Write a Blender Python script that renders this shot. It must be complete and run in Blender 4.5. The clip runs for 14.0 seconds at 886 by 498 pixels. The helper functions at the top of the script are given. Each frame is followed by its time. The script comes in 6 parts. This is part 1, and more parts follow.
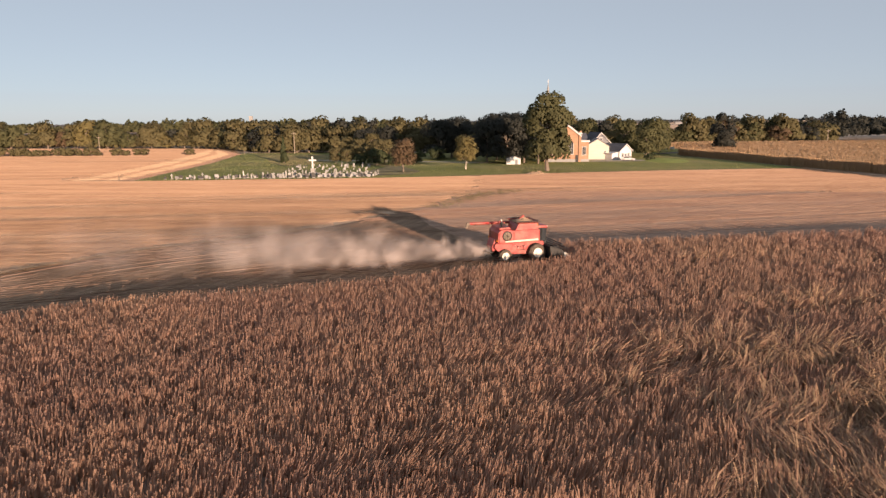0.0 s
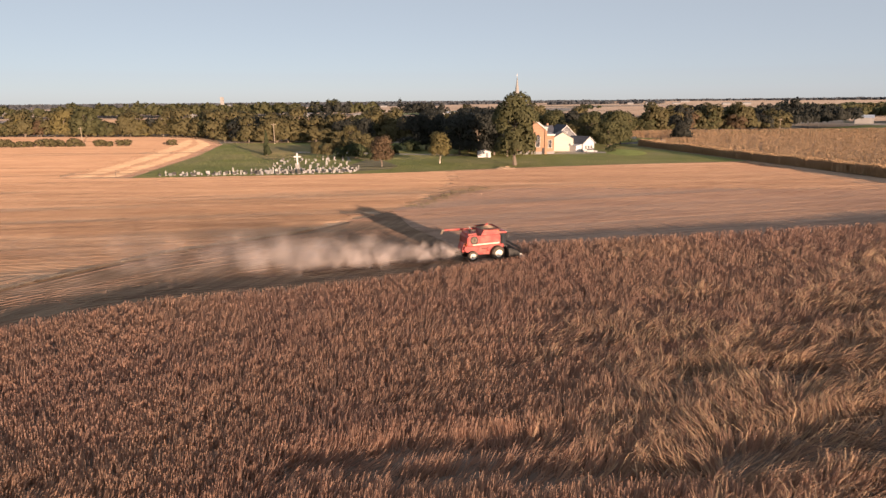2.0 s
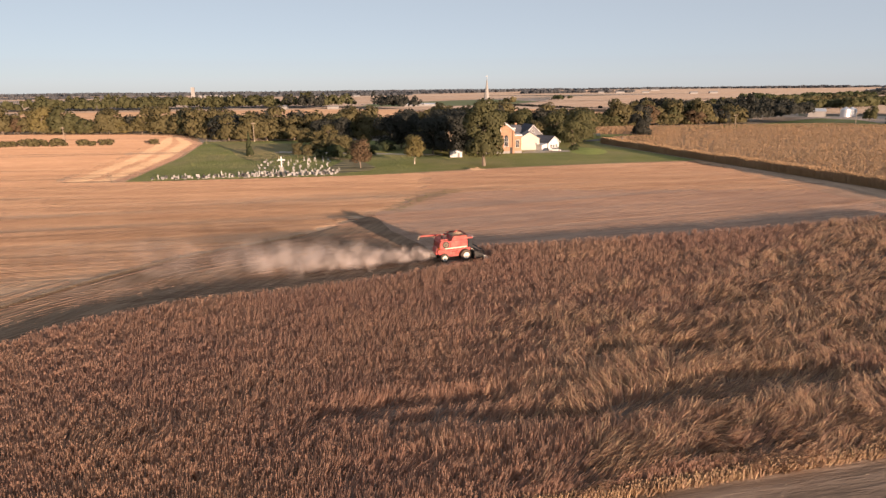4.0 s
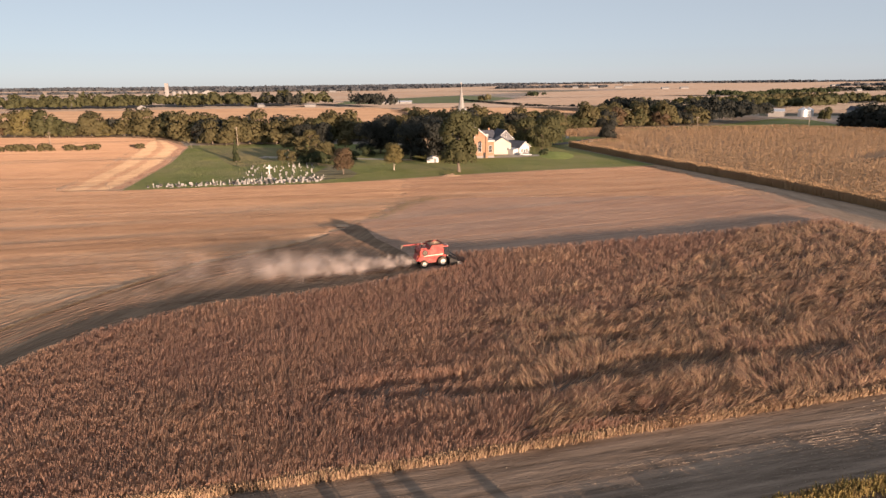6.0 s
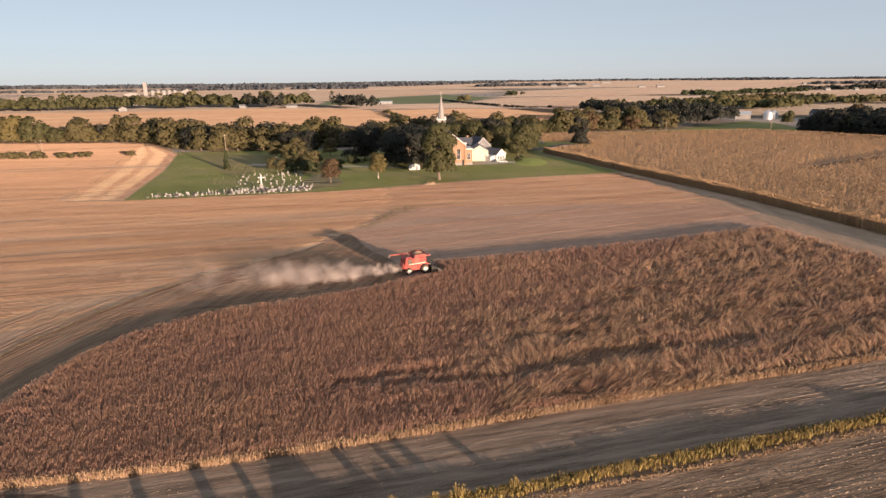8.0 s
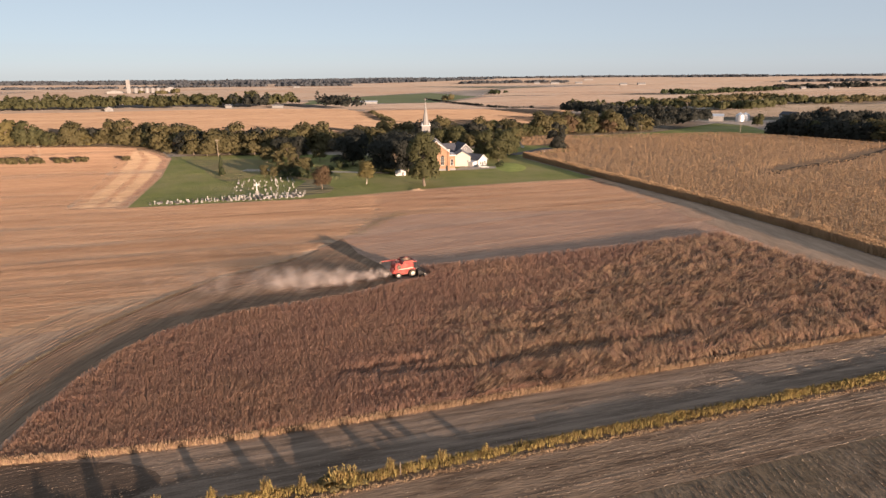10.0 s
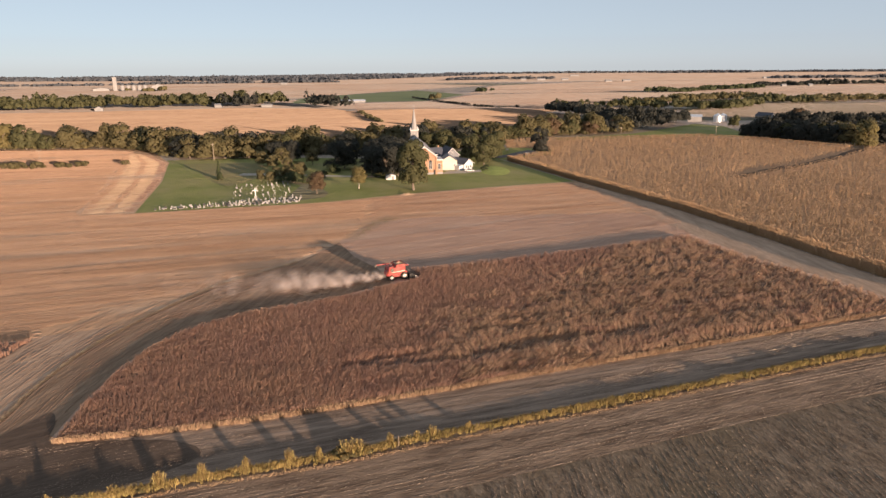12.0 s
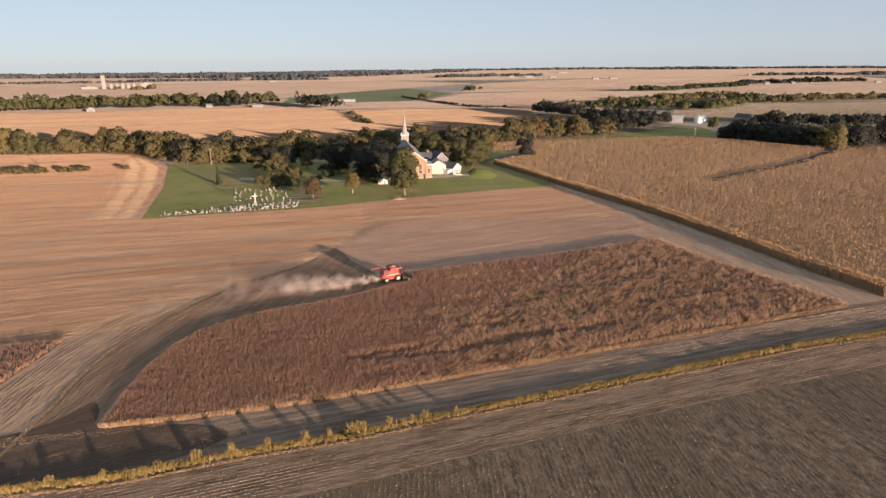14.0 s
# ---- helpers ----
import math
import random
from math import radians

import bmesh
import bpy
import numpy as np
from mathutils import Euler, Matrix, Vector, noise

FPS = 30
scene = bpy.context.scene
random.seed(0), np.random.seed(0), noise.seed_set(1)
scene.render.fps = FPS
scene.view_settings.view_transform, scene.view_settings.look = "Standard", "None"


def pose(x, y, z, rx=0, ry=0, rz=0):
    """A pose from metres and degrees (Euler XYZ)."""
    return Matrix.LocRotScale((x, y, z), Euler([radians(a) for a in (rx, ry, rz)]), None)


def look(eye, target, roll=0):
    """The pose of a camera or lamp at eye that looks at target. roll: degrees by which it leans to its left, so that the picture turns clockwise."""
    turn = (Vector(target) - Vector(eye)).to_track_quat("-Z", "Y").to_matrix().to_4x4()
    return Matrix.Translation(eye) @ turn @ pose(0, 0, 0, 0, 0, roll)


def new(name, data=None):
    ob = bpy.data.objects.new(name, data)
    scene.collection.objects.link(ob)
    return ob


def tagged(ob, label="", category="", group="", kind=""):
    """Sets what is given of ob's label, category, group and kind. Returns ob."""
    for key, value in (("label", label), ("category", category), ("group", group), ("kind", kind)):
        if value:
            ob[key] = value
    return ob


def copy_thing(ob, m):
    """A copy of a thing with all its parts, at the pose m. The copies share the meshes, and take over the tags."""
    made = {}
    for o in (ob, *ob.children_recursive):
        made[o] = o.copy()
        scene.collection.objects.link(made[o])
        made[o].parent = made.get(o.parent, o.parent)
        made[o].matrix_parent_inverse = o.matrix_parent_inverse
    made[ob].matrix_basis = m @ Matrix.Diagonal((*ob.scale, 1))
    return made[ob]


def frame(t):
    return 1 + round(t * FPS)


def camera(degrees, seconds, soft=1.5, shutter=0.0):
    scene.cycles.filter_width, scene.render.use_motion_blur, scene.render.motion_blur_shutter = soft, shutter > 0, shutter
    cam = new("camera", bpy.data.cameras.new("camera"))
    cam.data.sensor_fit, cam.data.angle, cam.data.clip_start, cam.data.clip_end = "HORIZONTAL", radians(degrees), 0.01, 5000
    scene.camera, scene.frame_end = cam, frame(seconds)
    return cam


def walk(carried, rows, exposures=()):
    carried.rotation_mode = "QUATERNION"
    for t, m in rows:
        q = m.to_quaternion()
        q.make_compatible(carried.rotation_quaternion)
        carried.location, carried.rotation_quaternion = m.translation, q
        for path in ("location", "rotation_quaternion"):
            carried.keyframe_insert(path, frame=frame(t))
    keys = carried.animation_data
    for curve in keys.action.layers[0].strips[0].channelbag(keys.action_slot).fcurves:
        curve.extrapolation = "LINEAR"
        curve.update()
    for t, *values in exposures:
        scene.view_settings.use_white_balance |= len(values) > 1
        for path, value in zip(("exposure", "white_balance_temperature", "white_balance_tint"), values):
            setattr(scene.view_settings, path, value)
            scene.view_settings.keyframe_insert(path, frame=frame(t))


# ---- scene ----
cam = camera(69.5, 14.0, soft=1.42, shutter=0.3)
PATH = [
    (0, (0.279, 1.55, 13.41), (0.309, 3.512, 13.02), -0.5),
    (0.5, (0.013, -1.806, 14.823), (0.062, 0.151, 14.415), -0.5),
    (1, (-0.183, -5.272, 16.196), (-0.114, -3.319, 15.771), -0.5),
    (1.5, (-0.351, -8.795, 17.545), (-0.263, -6.845, 17.105), -0.5),
    (2, (-0.525, -12.338, 18.884), (-0.416, -10.393, 18.432), -0.5),
    (2.5, (-0.724, -15.878, 20.225), (-0.596, -13.937, 19.762), -0.6),
    (3, (-0.962, -19.403, 21.578), (-0.814, -17.465, 21.105), -0.6),
    (3.5, (-1.245, -22.908, 22.948), (-1.078, -20.974, 22.466), -0.6),
    (4, (-1.575, -26.393, 24.34), (-1.388, -24.463, 23.852), -0.6),
    (4.5, (-1.949, -29.864, 25.758), (-1.744, -27.937, 25.264), -0.6),
    (5, (-2.364, -33.329, 27.201), (-2.141, -31.405, 26.703), -0.6),
    (5.5, (-2.813, -36.793, 28.671), (-2.573, -34.873, 28.168), -0.6),
    (6, (-3.292, -40.266, 30.165), (-3.035, -38.349, 29.658), -0.6),
    (6.5, (-3.795, -43.753, 31.681), (-3.523, -41.838, 31.171), -0.6),
    (7, (-4.319, -47.258, 33.216), (-4.031, -45.346, 32.703), -0.6),
    (7.5, (-4.86, -50.781, 34.766), (-4.558, -48.872, 34.251), -0.6),
    (8, (-5.418, -54.322, 36.328), (-5.103, -52.416, 35.81), -0.6),
    (8.5, (-5.992, -57.876, 37.898), (-5.665, -55.973, 37.377), -0.6),
    (9, (-6.585, -61.436, 39.472), (-6.246, -59.536, 38.948), -0.6),
    (9.5, (-7.2, -64.995, 41.047), (-6.85, -63.098, 40.52), -0.6),
    (10, (-7.84, -68.542, 42.621), (-7.479, -66.648, 42.09), -0.5),
    (10.5, (-8.508, -72.069, 44.193), (-8.137, -70.178, 43.659), -0.5),
    (11, (-9.205, -75.568, 45.763), (-8.825, -73.68, 45.225), -0.5),
    (11.5, (-9.932, -79.034, 47.332), (-9.543, -77.148, 46.79), -0.5),
    (12, (-10.684, -82.466, 48.904), (-10.287, -80.584, 48.358), -0.5),
    (12.5, (-11.454, -85.873, 50.484), (-11.048, -83.993, 49.935), -0.5),
    (13, (-12.225, -89.269, 52.08), (-11.812, -87.392, 51.528), -0.5),
    (13.5, (-12.974, -92.684, 53.704), (-12.553, -90.81, 53.148), -0.5),
    (14, (-13.668, -96.16, 55.367), (-13.24, -94.288, 54.808), -0.5),
]
walk(cam, [(t, look(eye, target, roll)) for t, eye, target, roll in PATH],
     exposures=[(0.0, 1.62, 6430, 17), (1.0, 1.65, 6550, 18), (3.0, 1.72, 6550, 18), (8.0, 1.74, 6400, 16), (14.0, 1.74, 6300, 15)])

# world and sun
SUN_FROM = Vector((0.41, -0.912, 0.0)).normalized()
SUN_ELEV = radians(5.2)
world = bpy.data.worlds.new("sky")
scene.world = world
world.use_nodes = True
wn = world.node_tree.nodes
sky = wn.new("ShaderNodeTexSky")
sky.sky_type, sky.sun_disc = "NISHITA", False
sky.sun_elevation, sky.sun_rotation = SUN_ELEV, radians(156)
sky.air_density, sky.dust_density, sky.ozone_density = 0.42, 0.35, 0.5
wn["Background"].inputs["Strength"].default_value = 0.044
pale = wn.new("ShaderNodeHueSaturation")
pale.inputs["Hue"].default_value = 0.475
pale.inputs["Saturation"].default_value = 0.8
world.node_tree.links.new(sky.outputs["Color"], pale.inputs["Color"])
veil = wn.new("ShaderNodeMix")          # thin even haze over the whole sky
veil.data_type = "RGBA"
veil.inputs[0].default_value = 0.63
veil.inputs[7].default_value = (3.85, 4.27, 4.62, 1)
world.node_tree.links.new(pale.outputs["Color"], veil.inputs[6])
world.node_tree.links.new(veil.outputs[2], wn["Background"].inputs["Color"])
sun = new("sun", bpy.data.lights.new("sun", "SUN"))
sun.data.energy, sun.data.angle, sun.data.color = 3.2, radians(0.6), (1.0, 0.72, 0.49)
sun_dir = SUN_FROM * math.cos(SUN_ELEV) + Vector((0, 0, math.sin(SUN_ELEV)))
sun.matrix_world = look((0, 0, 200), Vector((0, 0, 200)) - sun_dir)
scene.cycles.transparent_max_bounces = 64

# ---------------------------------------------------------------- materials


def surf(name, low, high, scale=1.0, fine=12.0, stretch=(1, 1, 1), turn=0.0, rough=0.85, bump=0.3, depth=0.05,
         metal=0.0, vary="", amount=0.35, spec=0.25, leafy=0.0, stripes=0.0, stripe_gap=0.76, tint=None, tint_scale=0.02):
    """A procedural surface: two colours mixed by noise at two scales, optional rows, patches of a third colour,
    and a shift of brightness from piece to piece (vary: 'object' or 'island')."""
    m = bpy.data.materials.new(name)
    m.use_nodes = True
    n, link = m.node_tree.nodes, m.node_tree.links.new
    b = n["Principled BSDF"]
    co = n.new("ShaderNodeTexCoord")
    mp = n.new("ShaderNodeMapping")
    mp.inputs["Rotation"].default_value = (0, 0, radians(turn))
    link(co.outputs["Object"], mp.inputs["Vector"])
    st = n.new("ShaderNodeMapping")
    st.inputs["Scale"].default_value = stretch
    link(mp.outputs["Vector"], st.inputs["Vector"])

    def noisy(s, detail, src):
        t = n.new("ShaderNodeTexNoise")
        t.inputs["Scale"].default_value, t.inputs["Detail"].default_value = s, detail
        t.inputs["Roughness"].default_value = 0.65
        link(src.outputs["Vector"], t.inputs["Vector"])
        return t.outputs["Fac"]

    def arith(op, a, c):
        t = n.new("ShaderNodeMath")
        t.operation = op
        for i, v in enumerate((a, c)):
            if isinstance(v, (int, float)):
                t.inputs[i].default_value = v
            else:
                link(v, t.inputs[i])
        return t.outputs[0]

    def mixed(f, a, c, blend="MIX"):
        t = n.new("ShaderNodeMix")
        t.data_type, t.blend_type = "RGBA", blend
        for i, v in ((0, f), (6, a), (7, c)):
            if isinstance(v, (int, float)):
                t.inputs[i].default_value = v
            elif isinstance(v, tuple):
                t.inputs[i].default_value = (*v, 1)
            else:
                link(v, t.inputs[i])
        return t.outputs[2]

    def spread(f, lo, hi):
        t = n.new("ShaderNodeMapRange")
        t.inputs[1].default_value, t.inputs[2].default_value = lo, hi
        link(f, t.inputs[0])
        return t.outputs[0]

    big, small = noisy(scale, 3, st), noisy(fine, 4, st)
    f = arith("ADD", arith("MULTIPLY", spread(big, 0.34, 0.66), 0.6), arith("MULTIPLY", spread(small, 0.3, 0.7), 0.4))
    height = small
    if stripes:
        w = n.new("ShaderNodeTexWave")
        w.bands_direction, w.wave_profile = "Y", "SIN"
        w.inputs["Scale"].default_value = 1 / stripe_gap / 3.2
        w.inputs["Distortion"].default_value, w.inputs["Detail"].default_value = 2.0, 2.0
        w.inputs["Detail Scale"].default_value = 0.6
        link(mp.outputs["Vector"], w.inputs["Vector"])
        f = arith("ADD", arith("MULTIPLY", f, 1 - stripes), arith("MULTIPLY", w.outputs["Fac"], stripes))
        height = arith("ADD", small, arith("MULTIPLY", w.outputs["Fac"], stripes * 2))
    col = mixed(f, low, high)
    if tint:
        col = mixed(spread(noisy(tint_scale, 4, mp), 0.42, 0.66), col, tint)
    if vary:
        src = n.new("ShaderNodeObjectInfo").outputs["Random"] if vary == "object" else n.new("ShaderNodeNewGeometry").outputs["Random Per Island"]
        hsv = n.new("ShaderNodeHueSaturation")
        link(col, hsv.inputs["Color"])
        link(arith("ADD", arith("MULTIPLY", src, 2 * amount), 1 - amount), hsv.inputs["Value"])
        link(arith("ADD", arith("MULTIPLY", src, 0.03 * amount / 0.35), 0.5 - 0.015 * amount / 0.35), hsv.inputs["Hue"])
        col = hsv.outputs["Color"]
    link(col, b.inputs["Base Color"])
    b.inputs["Roughness"].default_value, b.inputs["Metallic"].default_value = rough, metal
    b.inputs["Specular IOR Level"].default_value = spec
    if bump:
        bp = n.new("ShaderNodeBump")
        bp.inputs["Strength"].default_value, bp.inputs["Distance"].default_value = bump, depth
        link(height, bp.inputs["Height"])
        link(bp.outputs["Normal"], b.inputs["Normal"])
    if leafy:
        tr, mx = n.new("ShaderNodeBsdfTranslucent"), n.new("ShaderNodeMixShader")
        link(col, tr.inputs["Color"])
        mx.inputs[0].default_value = leafy
        link(b.outputs[0], mx.inputs[1])
        link(tr.outputs[0], mx.inputs[2])
        link(mx.outputs[0], n["Material Output"].inputs["Surface"])
    return m


M = {}
# ground and crops
M["stubble"] = surf("wheat_stubble", (0.42, 0.275, 0.175), (0.78, 0.57, 0.40), 0.4, 5.0, (0.03, 0.45, 1), 5, 0.9, 1.0, 1.1,
                    stripes=0.1, stripe_gap=6.5, tint=(0.60, 0.37, 0.22), tint_scale=0.012, spec=0.1)
M["fresh"] = surf("fresh_bean_stubble", (0.37, 0.243, 0.178), (0.62, 0.442, 0.33), 0.9, 6.0, (0.06, 0.7, 1), -12, 0.92, 1.0, 0.5,
                  stripes=0.2, stripe_gap=1.5, spec=0.1)
M["lane"] = surf("lane_stubble", (0.075, 0.053, 0.039), (0.43, 0.322, 0.243), 0.8, 5.0, (0.07, 0.8, 1), -6, 0.92, 1.0, 0.5,
                 stripes=0.12, stripe_gap=1.5, spec=0.1)
M["near"] = surf("near_bean_stubble", (0.068, 0.047, 0.032), (0.30, 0.222, 0.152), 0.8, 3.6, (0.45, 0.9, 1), 80, 0.92, 0.9, 0.3,
                 stripes=0.03, stripe_gap=4.6, tint=(0.155, 0.115, 0.072), tint_scale=0.03, spec=0.1)
M["headland"] = surf("headland_stubble", (0.075, 0.05, 0.035), (0.36, 0.26, 0.182), 0.7, 4.0, (0.14, 0.8, 1), -7, 0.92, 1.0, 0.5,
                     stripes=0.06, stripe_gap=1.6, spec=0.1)
M["end_rows"] = surf("end_row_stubble", (0.46, 0.29, 0.18), (0.80, 0.58, 0.40), 0.35, 5.0, (0.03, 0.45, 1), 94, 0.9, 1.0, 0.9, stripes=0.06, stripe_gap=5.0, spec=0.1)
M["path"] = surf("dry_path", (0.31, 0.215, 0.148), (0.52, 0.372, 0.265), 0.5, 4.0, (0.7, 0.1, 1), 5, 0.92, 1.0, 0.5, spec=0.1)
M["lawn"] = surf("mown_lawn", (0.165, 0.185, 0.056), (0.285, 0.29, 0.10), 0.08, 5, (1, 1, 1), 0, 0.9, 1.0, 0.4, tint=(0.29, 0.265, 0.12), tint_scale=0.03, spec=0.1)
M["lawn_dry"] = surf("dry_lawn", (0.175, 0.155, 0.075), (0.29, 0.245, 0.135), 0.1, 4, (1, 1, 1), 0, 0.9, 1.0, 0.4, tint=(0.2, 0.2, 0.085), tint_scale=0.05, spec=0.1)
# brighter green than the lawn round the knoll
M["lawn_bright"] = surf("brighter_lawn", (0.25, 0.29, 0.08), (0.39, 0.415, 0.13), 0.2, 5, (1, 1, 1), 0, 0.9, 1.0, 0.4, spec=0.1)
M["siding_grey"] = surf("blue_grey_siding", (0.13, 0.135, 0.15), (0.21, 0.21, 0.225), 0.8, 10, (0.4, 0.4, 3), bump=0.3, depth=0.02)
M["soil"] = surf("leaf_litter", (0.11, 0.078, 0.062), (0.22, 0.16, 0.125), 0.5, 4, rough=0.95, spec=0.1)
M["corn_soil"] = surf("corn_litter", (0.25, 0.16, 0.095), (0.40, 0.27, 0.17), 0.5, 4, rough=0.95, spec=0.1)
M["orange_field"] = surf("ripe_field", (0.40, 0.272, 0.182), (0.54, 0.387, 0.262), 0.05, 0.4, (0.08, 0.6, 1), 3, 0.9, 1.0, 10.0, spec=0.1)
M["pale_field"] = surf("pale_field", (0.48, 0.345, 0.25), (0.68, 0.52, 0.40), 0.03, 0.3, (0.08, 0.6, 1), -4, 0.9, 1.0, 10.0, spec=0.1)
M["pink_field"] = surf("pinkish_field", (0.42, 0.28, 0.21), (0.57, 0.40, 0.305), 0.03, 0.3, (0.08, 0.6, 1), 7, 0.9, 1.0, 10.0, spec=0.1)
M["olive_field"] = surf("olive_field", (0.165, 0.15, 0.09), (0.27, 0.235, 0.15), 0.03, 0.3, (0.1, 0.6, 1), 5, 0.9, 1.0, 10.0, spec=0.1)
M["green_field"] = surf("green_field", (0.15, 0.17, 0.075), (0.24, 0.25, 0.12), 0.03, 0.3, (0.1, 0.6, 1), 5, 0.9, 0.2, 0.2, spec=0.1)
M["far_ground"] = surf("far_farmland", (0.50, 0.405, 0.34), (0.66, 0.55, 0.47), 0.006, 0.3, (0.3, 1, 1), 8, 0.9, 1.0, 10.0, tint=(0.20, 0.19, 0.11), tint_scale=0.003, spec=0.1)
M["soy"] = surf("dry_soybean", (0.30, 0.177, 0.132), (0.49, 0.308, 0.226), 1.0, 5, bump=0, vary="island", amount=0.1, rough=0.8, leafy=0.58, tint=(0.46, 0.292, 0.2), tint_scale=0.05)
M["soy_lodged"] = surf("lodged_soybean", (0.305, 0.193, 0.126), (0.505, 0.335, 0.218), 0.9, 5, bump=0, vary="island", amount=0.36, rough=0.8, leafy=0.45, tint=(0.41, 0.262, 0.182), tint_scale=0.12)
M["soy_gold"] = surf("dry_soybean_gold", (0.23, 0.15, 0.095), (0.38, 0.262, 0.17), 0.2, 5, bump=0, vary="island", amount=0.35, rough=0.8)
M["corn"] = surf("dry_corn", (0.36, 0.228, 0.126), (0.51, 0.34, 0.20), 0.22, 1.2, (0.16, 1, 1), 82, bump=0, vary="island", amount=0.11, leafy=0.08, rough=0.75, tint=(0.41, 0.27, 0.155), tint_scale=0.03)
M["weed"] = surf("golden_weeds", (0.18, 0.13, 0.05), (0.38, 0.275, 0.105), 0.25, 4, bump=0, vary="island", amount=0.4, rough=0.8, tint=(0.20, 0.155, 0.055), tint_scale=0.2)
# gully floor, darker than the corn litter beside it
M["gully"] = surf("dark_gully_soil", (0.045, 0.034, 0.026), (0.10, 0.075, 0.055), 0.5, 5, rough=0.95, spec=0.1)
M["far_stalks"] = surf("far_cut_stalks", (0.185, 0.164, 0.148), (0.272, 0.24, 0.217), 0.02, 2, (0.2, 1, 1), bump=0, vary="island", amount=0.08, leafy=0.3, tint=(0.225, 0.178, 0.148), tint_scale=0.004)
M["grass"] = surf("lawn_grass", (0.168, 0.182, 0.058), (0.262, 0.262, 0.096), 0.06, 3, bump=0, vary="island", amount=0.2, leafy=0.3, tint=(0.28, 0.246, 0.115), tint_scale=0.03)
M["grass_dry"] = surf("dry_lawn_grass", (0.19, 0.165, 0.085), (0.29, 0.24, 0.135), 0.06, 3, bump=0, vary="island", amount=0.2, leafy=0.3)
M["ripe"] = surf("ripe_standing_crop", (0.262, 0.181, 0.126), (0.36, 0.26, 0.185), 0.02, 2, (0.2, 1, 1), bump=0, vary="island", amount=0.1, leafy=0.35)
M["stalks"] = surf("cut_stalks", (0.24, 0.152, 0.10), (0.375, 0.25, 0.172), 0.3, 3, (0.05, 0.6, 1), 6, bump=0, vary="island", amount=0.08, leafy=0.2)
M["cut_strip"] = surf("cut_strip_stubble", (0.125, 0.082, 0.054), (0.36, 0.25, 0.165), 0.7, 5.0, (0.07, 0.8, 1), -66, 0.92, 0.8, 0.3, stripes=0.08, stripe_gap=1.3, spec=0.1)
M["corner"] = surf("corner_stubble", (0.28, 0.185, 0.122), (0.54, 0.378, 0.262), 0.7, 5.0, (0.07, 0.8, 1), -66, 0.92, 0.8, 0.3, stripes=0.08, stripe_gap=1.3, spec=0.1)
M["turned"] = surf("bare_turned_soil", (0.055, 0.039, 0.029), (0.14, 0.103, 0.077), 0.6, 6.0, (0.1, 0.6, 1), -20, 0.95, 0.8, 0.3, spec=0.1)
M["chaff"] = surf("pale_chaff", (0.27, 0.20, 0.15), (0.47, 0.37, 0.285), 0.6, 6, bump=0, vary="island", amount=0.3)
M["straw"] = surf("loose_straw", (0.26, 0.17, 0.10), (0.48, 0.34, 0.21), 0.6, 6, bump=0.4, vary="island", amount=0.3)
M["pale_stalks"] = surf("pale_cut_stalks", (0.32, 0.228, 0.153), (0.46, 0.335, 0.23), 0.3, 3, (0.05, 0.6, 1), 6, bump=0, vary="island", amount=0.08, leafy=0.2)
M["stalks_brown"] = surf("brown_cut_stalks", (0.205, 0.128, 0.088), (0.33, 0.22, 0.155), 0.3, 3, (0.05, 0.6, 1), 7, bump=0, vary="island", amount=0.08, leafy=0.2)
M["cut_beans"] = surf("cut_bean_stalks", (0.185, 0.116, 0.086), (0.285, 0.19, 0.142), 0.25, 3, (0.05, 0.6, 1), 12, bump=0, vary="island", amount=0.12, leafy=0.2)
M["spire"] = surf("weathered_spire", (0.215, 0.205, 0.195), (0.31, 0.298, 0.283), 0.8, 9, rough=0.6, bump=0.1, depth=0.01)
M["asphalt"] = surf("asphalt", (0.07, 0.07, 0.075), (0.12, 0.115, 0.11), 0.3, 6)
M["gravel"] = surf("pale_gravel", (0.32, 0.27, 0.22), (0.5, 0.44, 0.37), 0.6, 8)
M["dust"] = surf("harvest_dust", (0.56, 0.485, 0.455), (0.64, 0.56, 0.53), 0.4, 3, bump=0, rough=1.0, spec=0.0)
dust_nodes = M["dust"].node_tree
puff = dust_nodes.nodes.new("ShaderNodeAttribute")      # thin at the rim of each puff, thicker in its middle
puff.attribute_name = "thickness"
dust_nodes.links.new(puff.outputs["Fac"], dust_nodes.nodes["Principled BSDF"].inputs["Alpha"])
# trees
for key, lo, hi in (("leaf_olive", (0.116, 0.103, 0.05), (0.188, 0.16, 0.077)), ("leaf_green", (0.080, 0.083, 0.040), (0.146, 0.14, 0.064)),
                    # leaf_dark: dark-leaved church trees; in the woods it also stands in for shade
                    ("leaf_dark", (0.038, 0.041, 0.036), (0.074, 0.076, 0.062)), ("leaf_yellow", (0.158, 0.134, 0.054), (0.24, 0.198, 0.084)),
                    # last entry: distance haze is put into the paler, bluish leaf colour
                    ("leaf_rust", (0.112, 0.078, 0.048), (0.185, 0.125, 0.074)), ("leaf_conifer", (0.046, 0.06, 0.03), (0.098, 0.112, 0.052)), ("leaf_far_haze", (0.10, 0.108, 0.122), (0.14, 0.15, 0.165))):
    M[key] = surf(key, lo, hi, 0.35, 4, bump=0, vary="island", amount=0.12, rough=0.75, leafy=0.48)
M["bark"] = surf("bark", (0.11, 0.085, 0.065), (0.22, 0.18, 0.14), 1.5, 14, (1, 1, 0.2), bump=0.6)
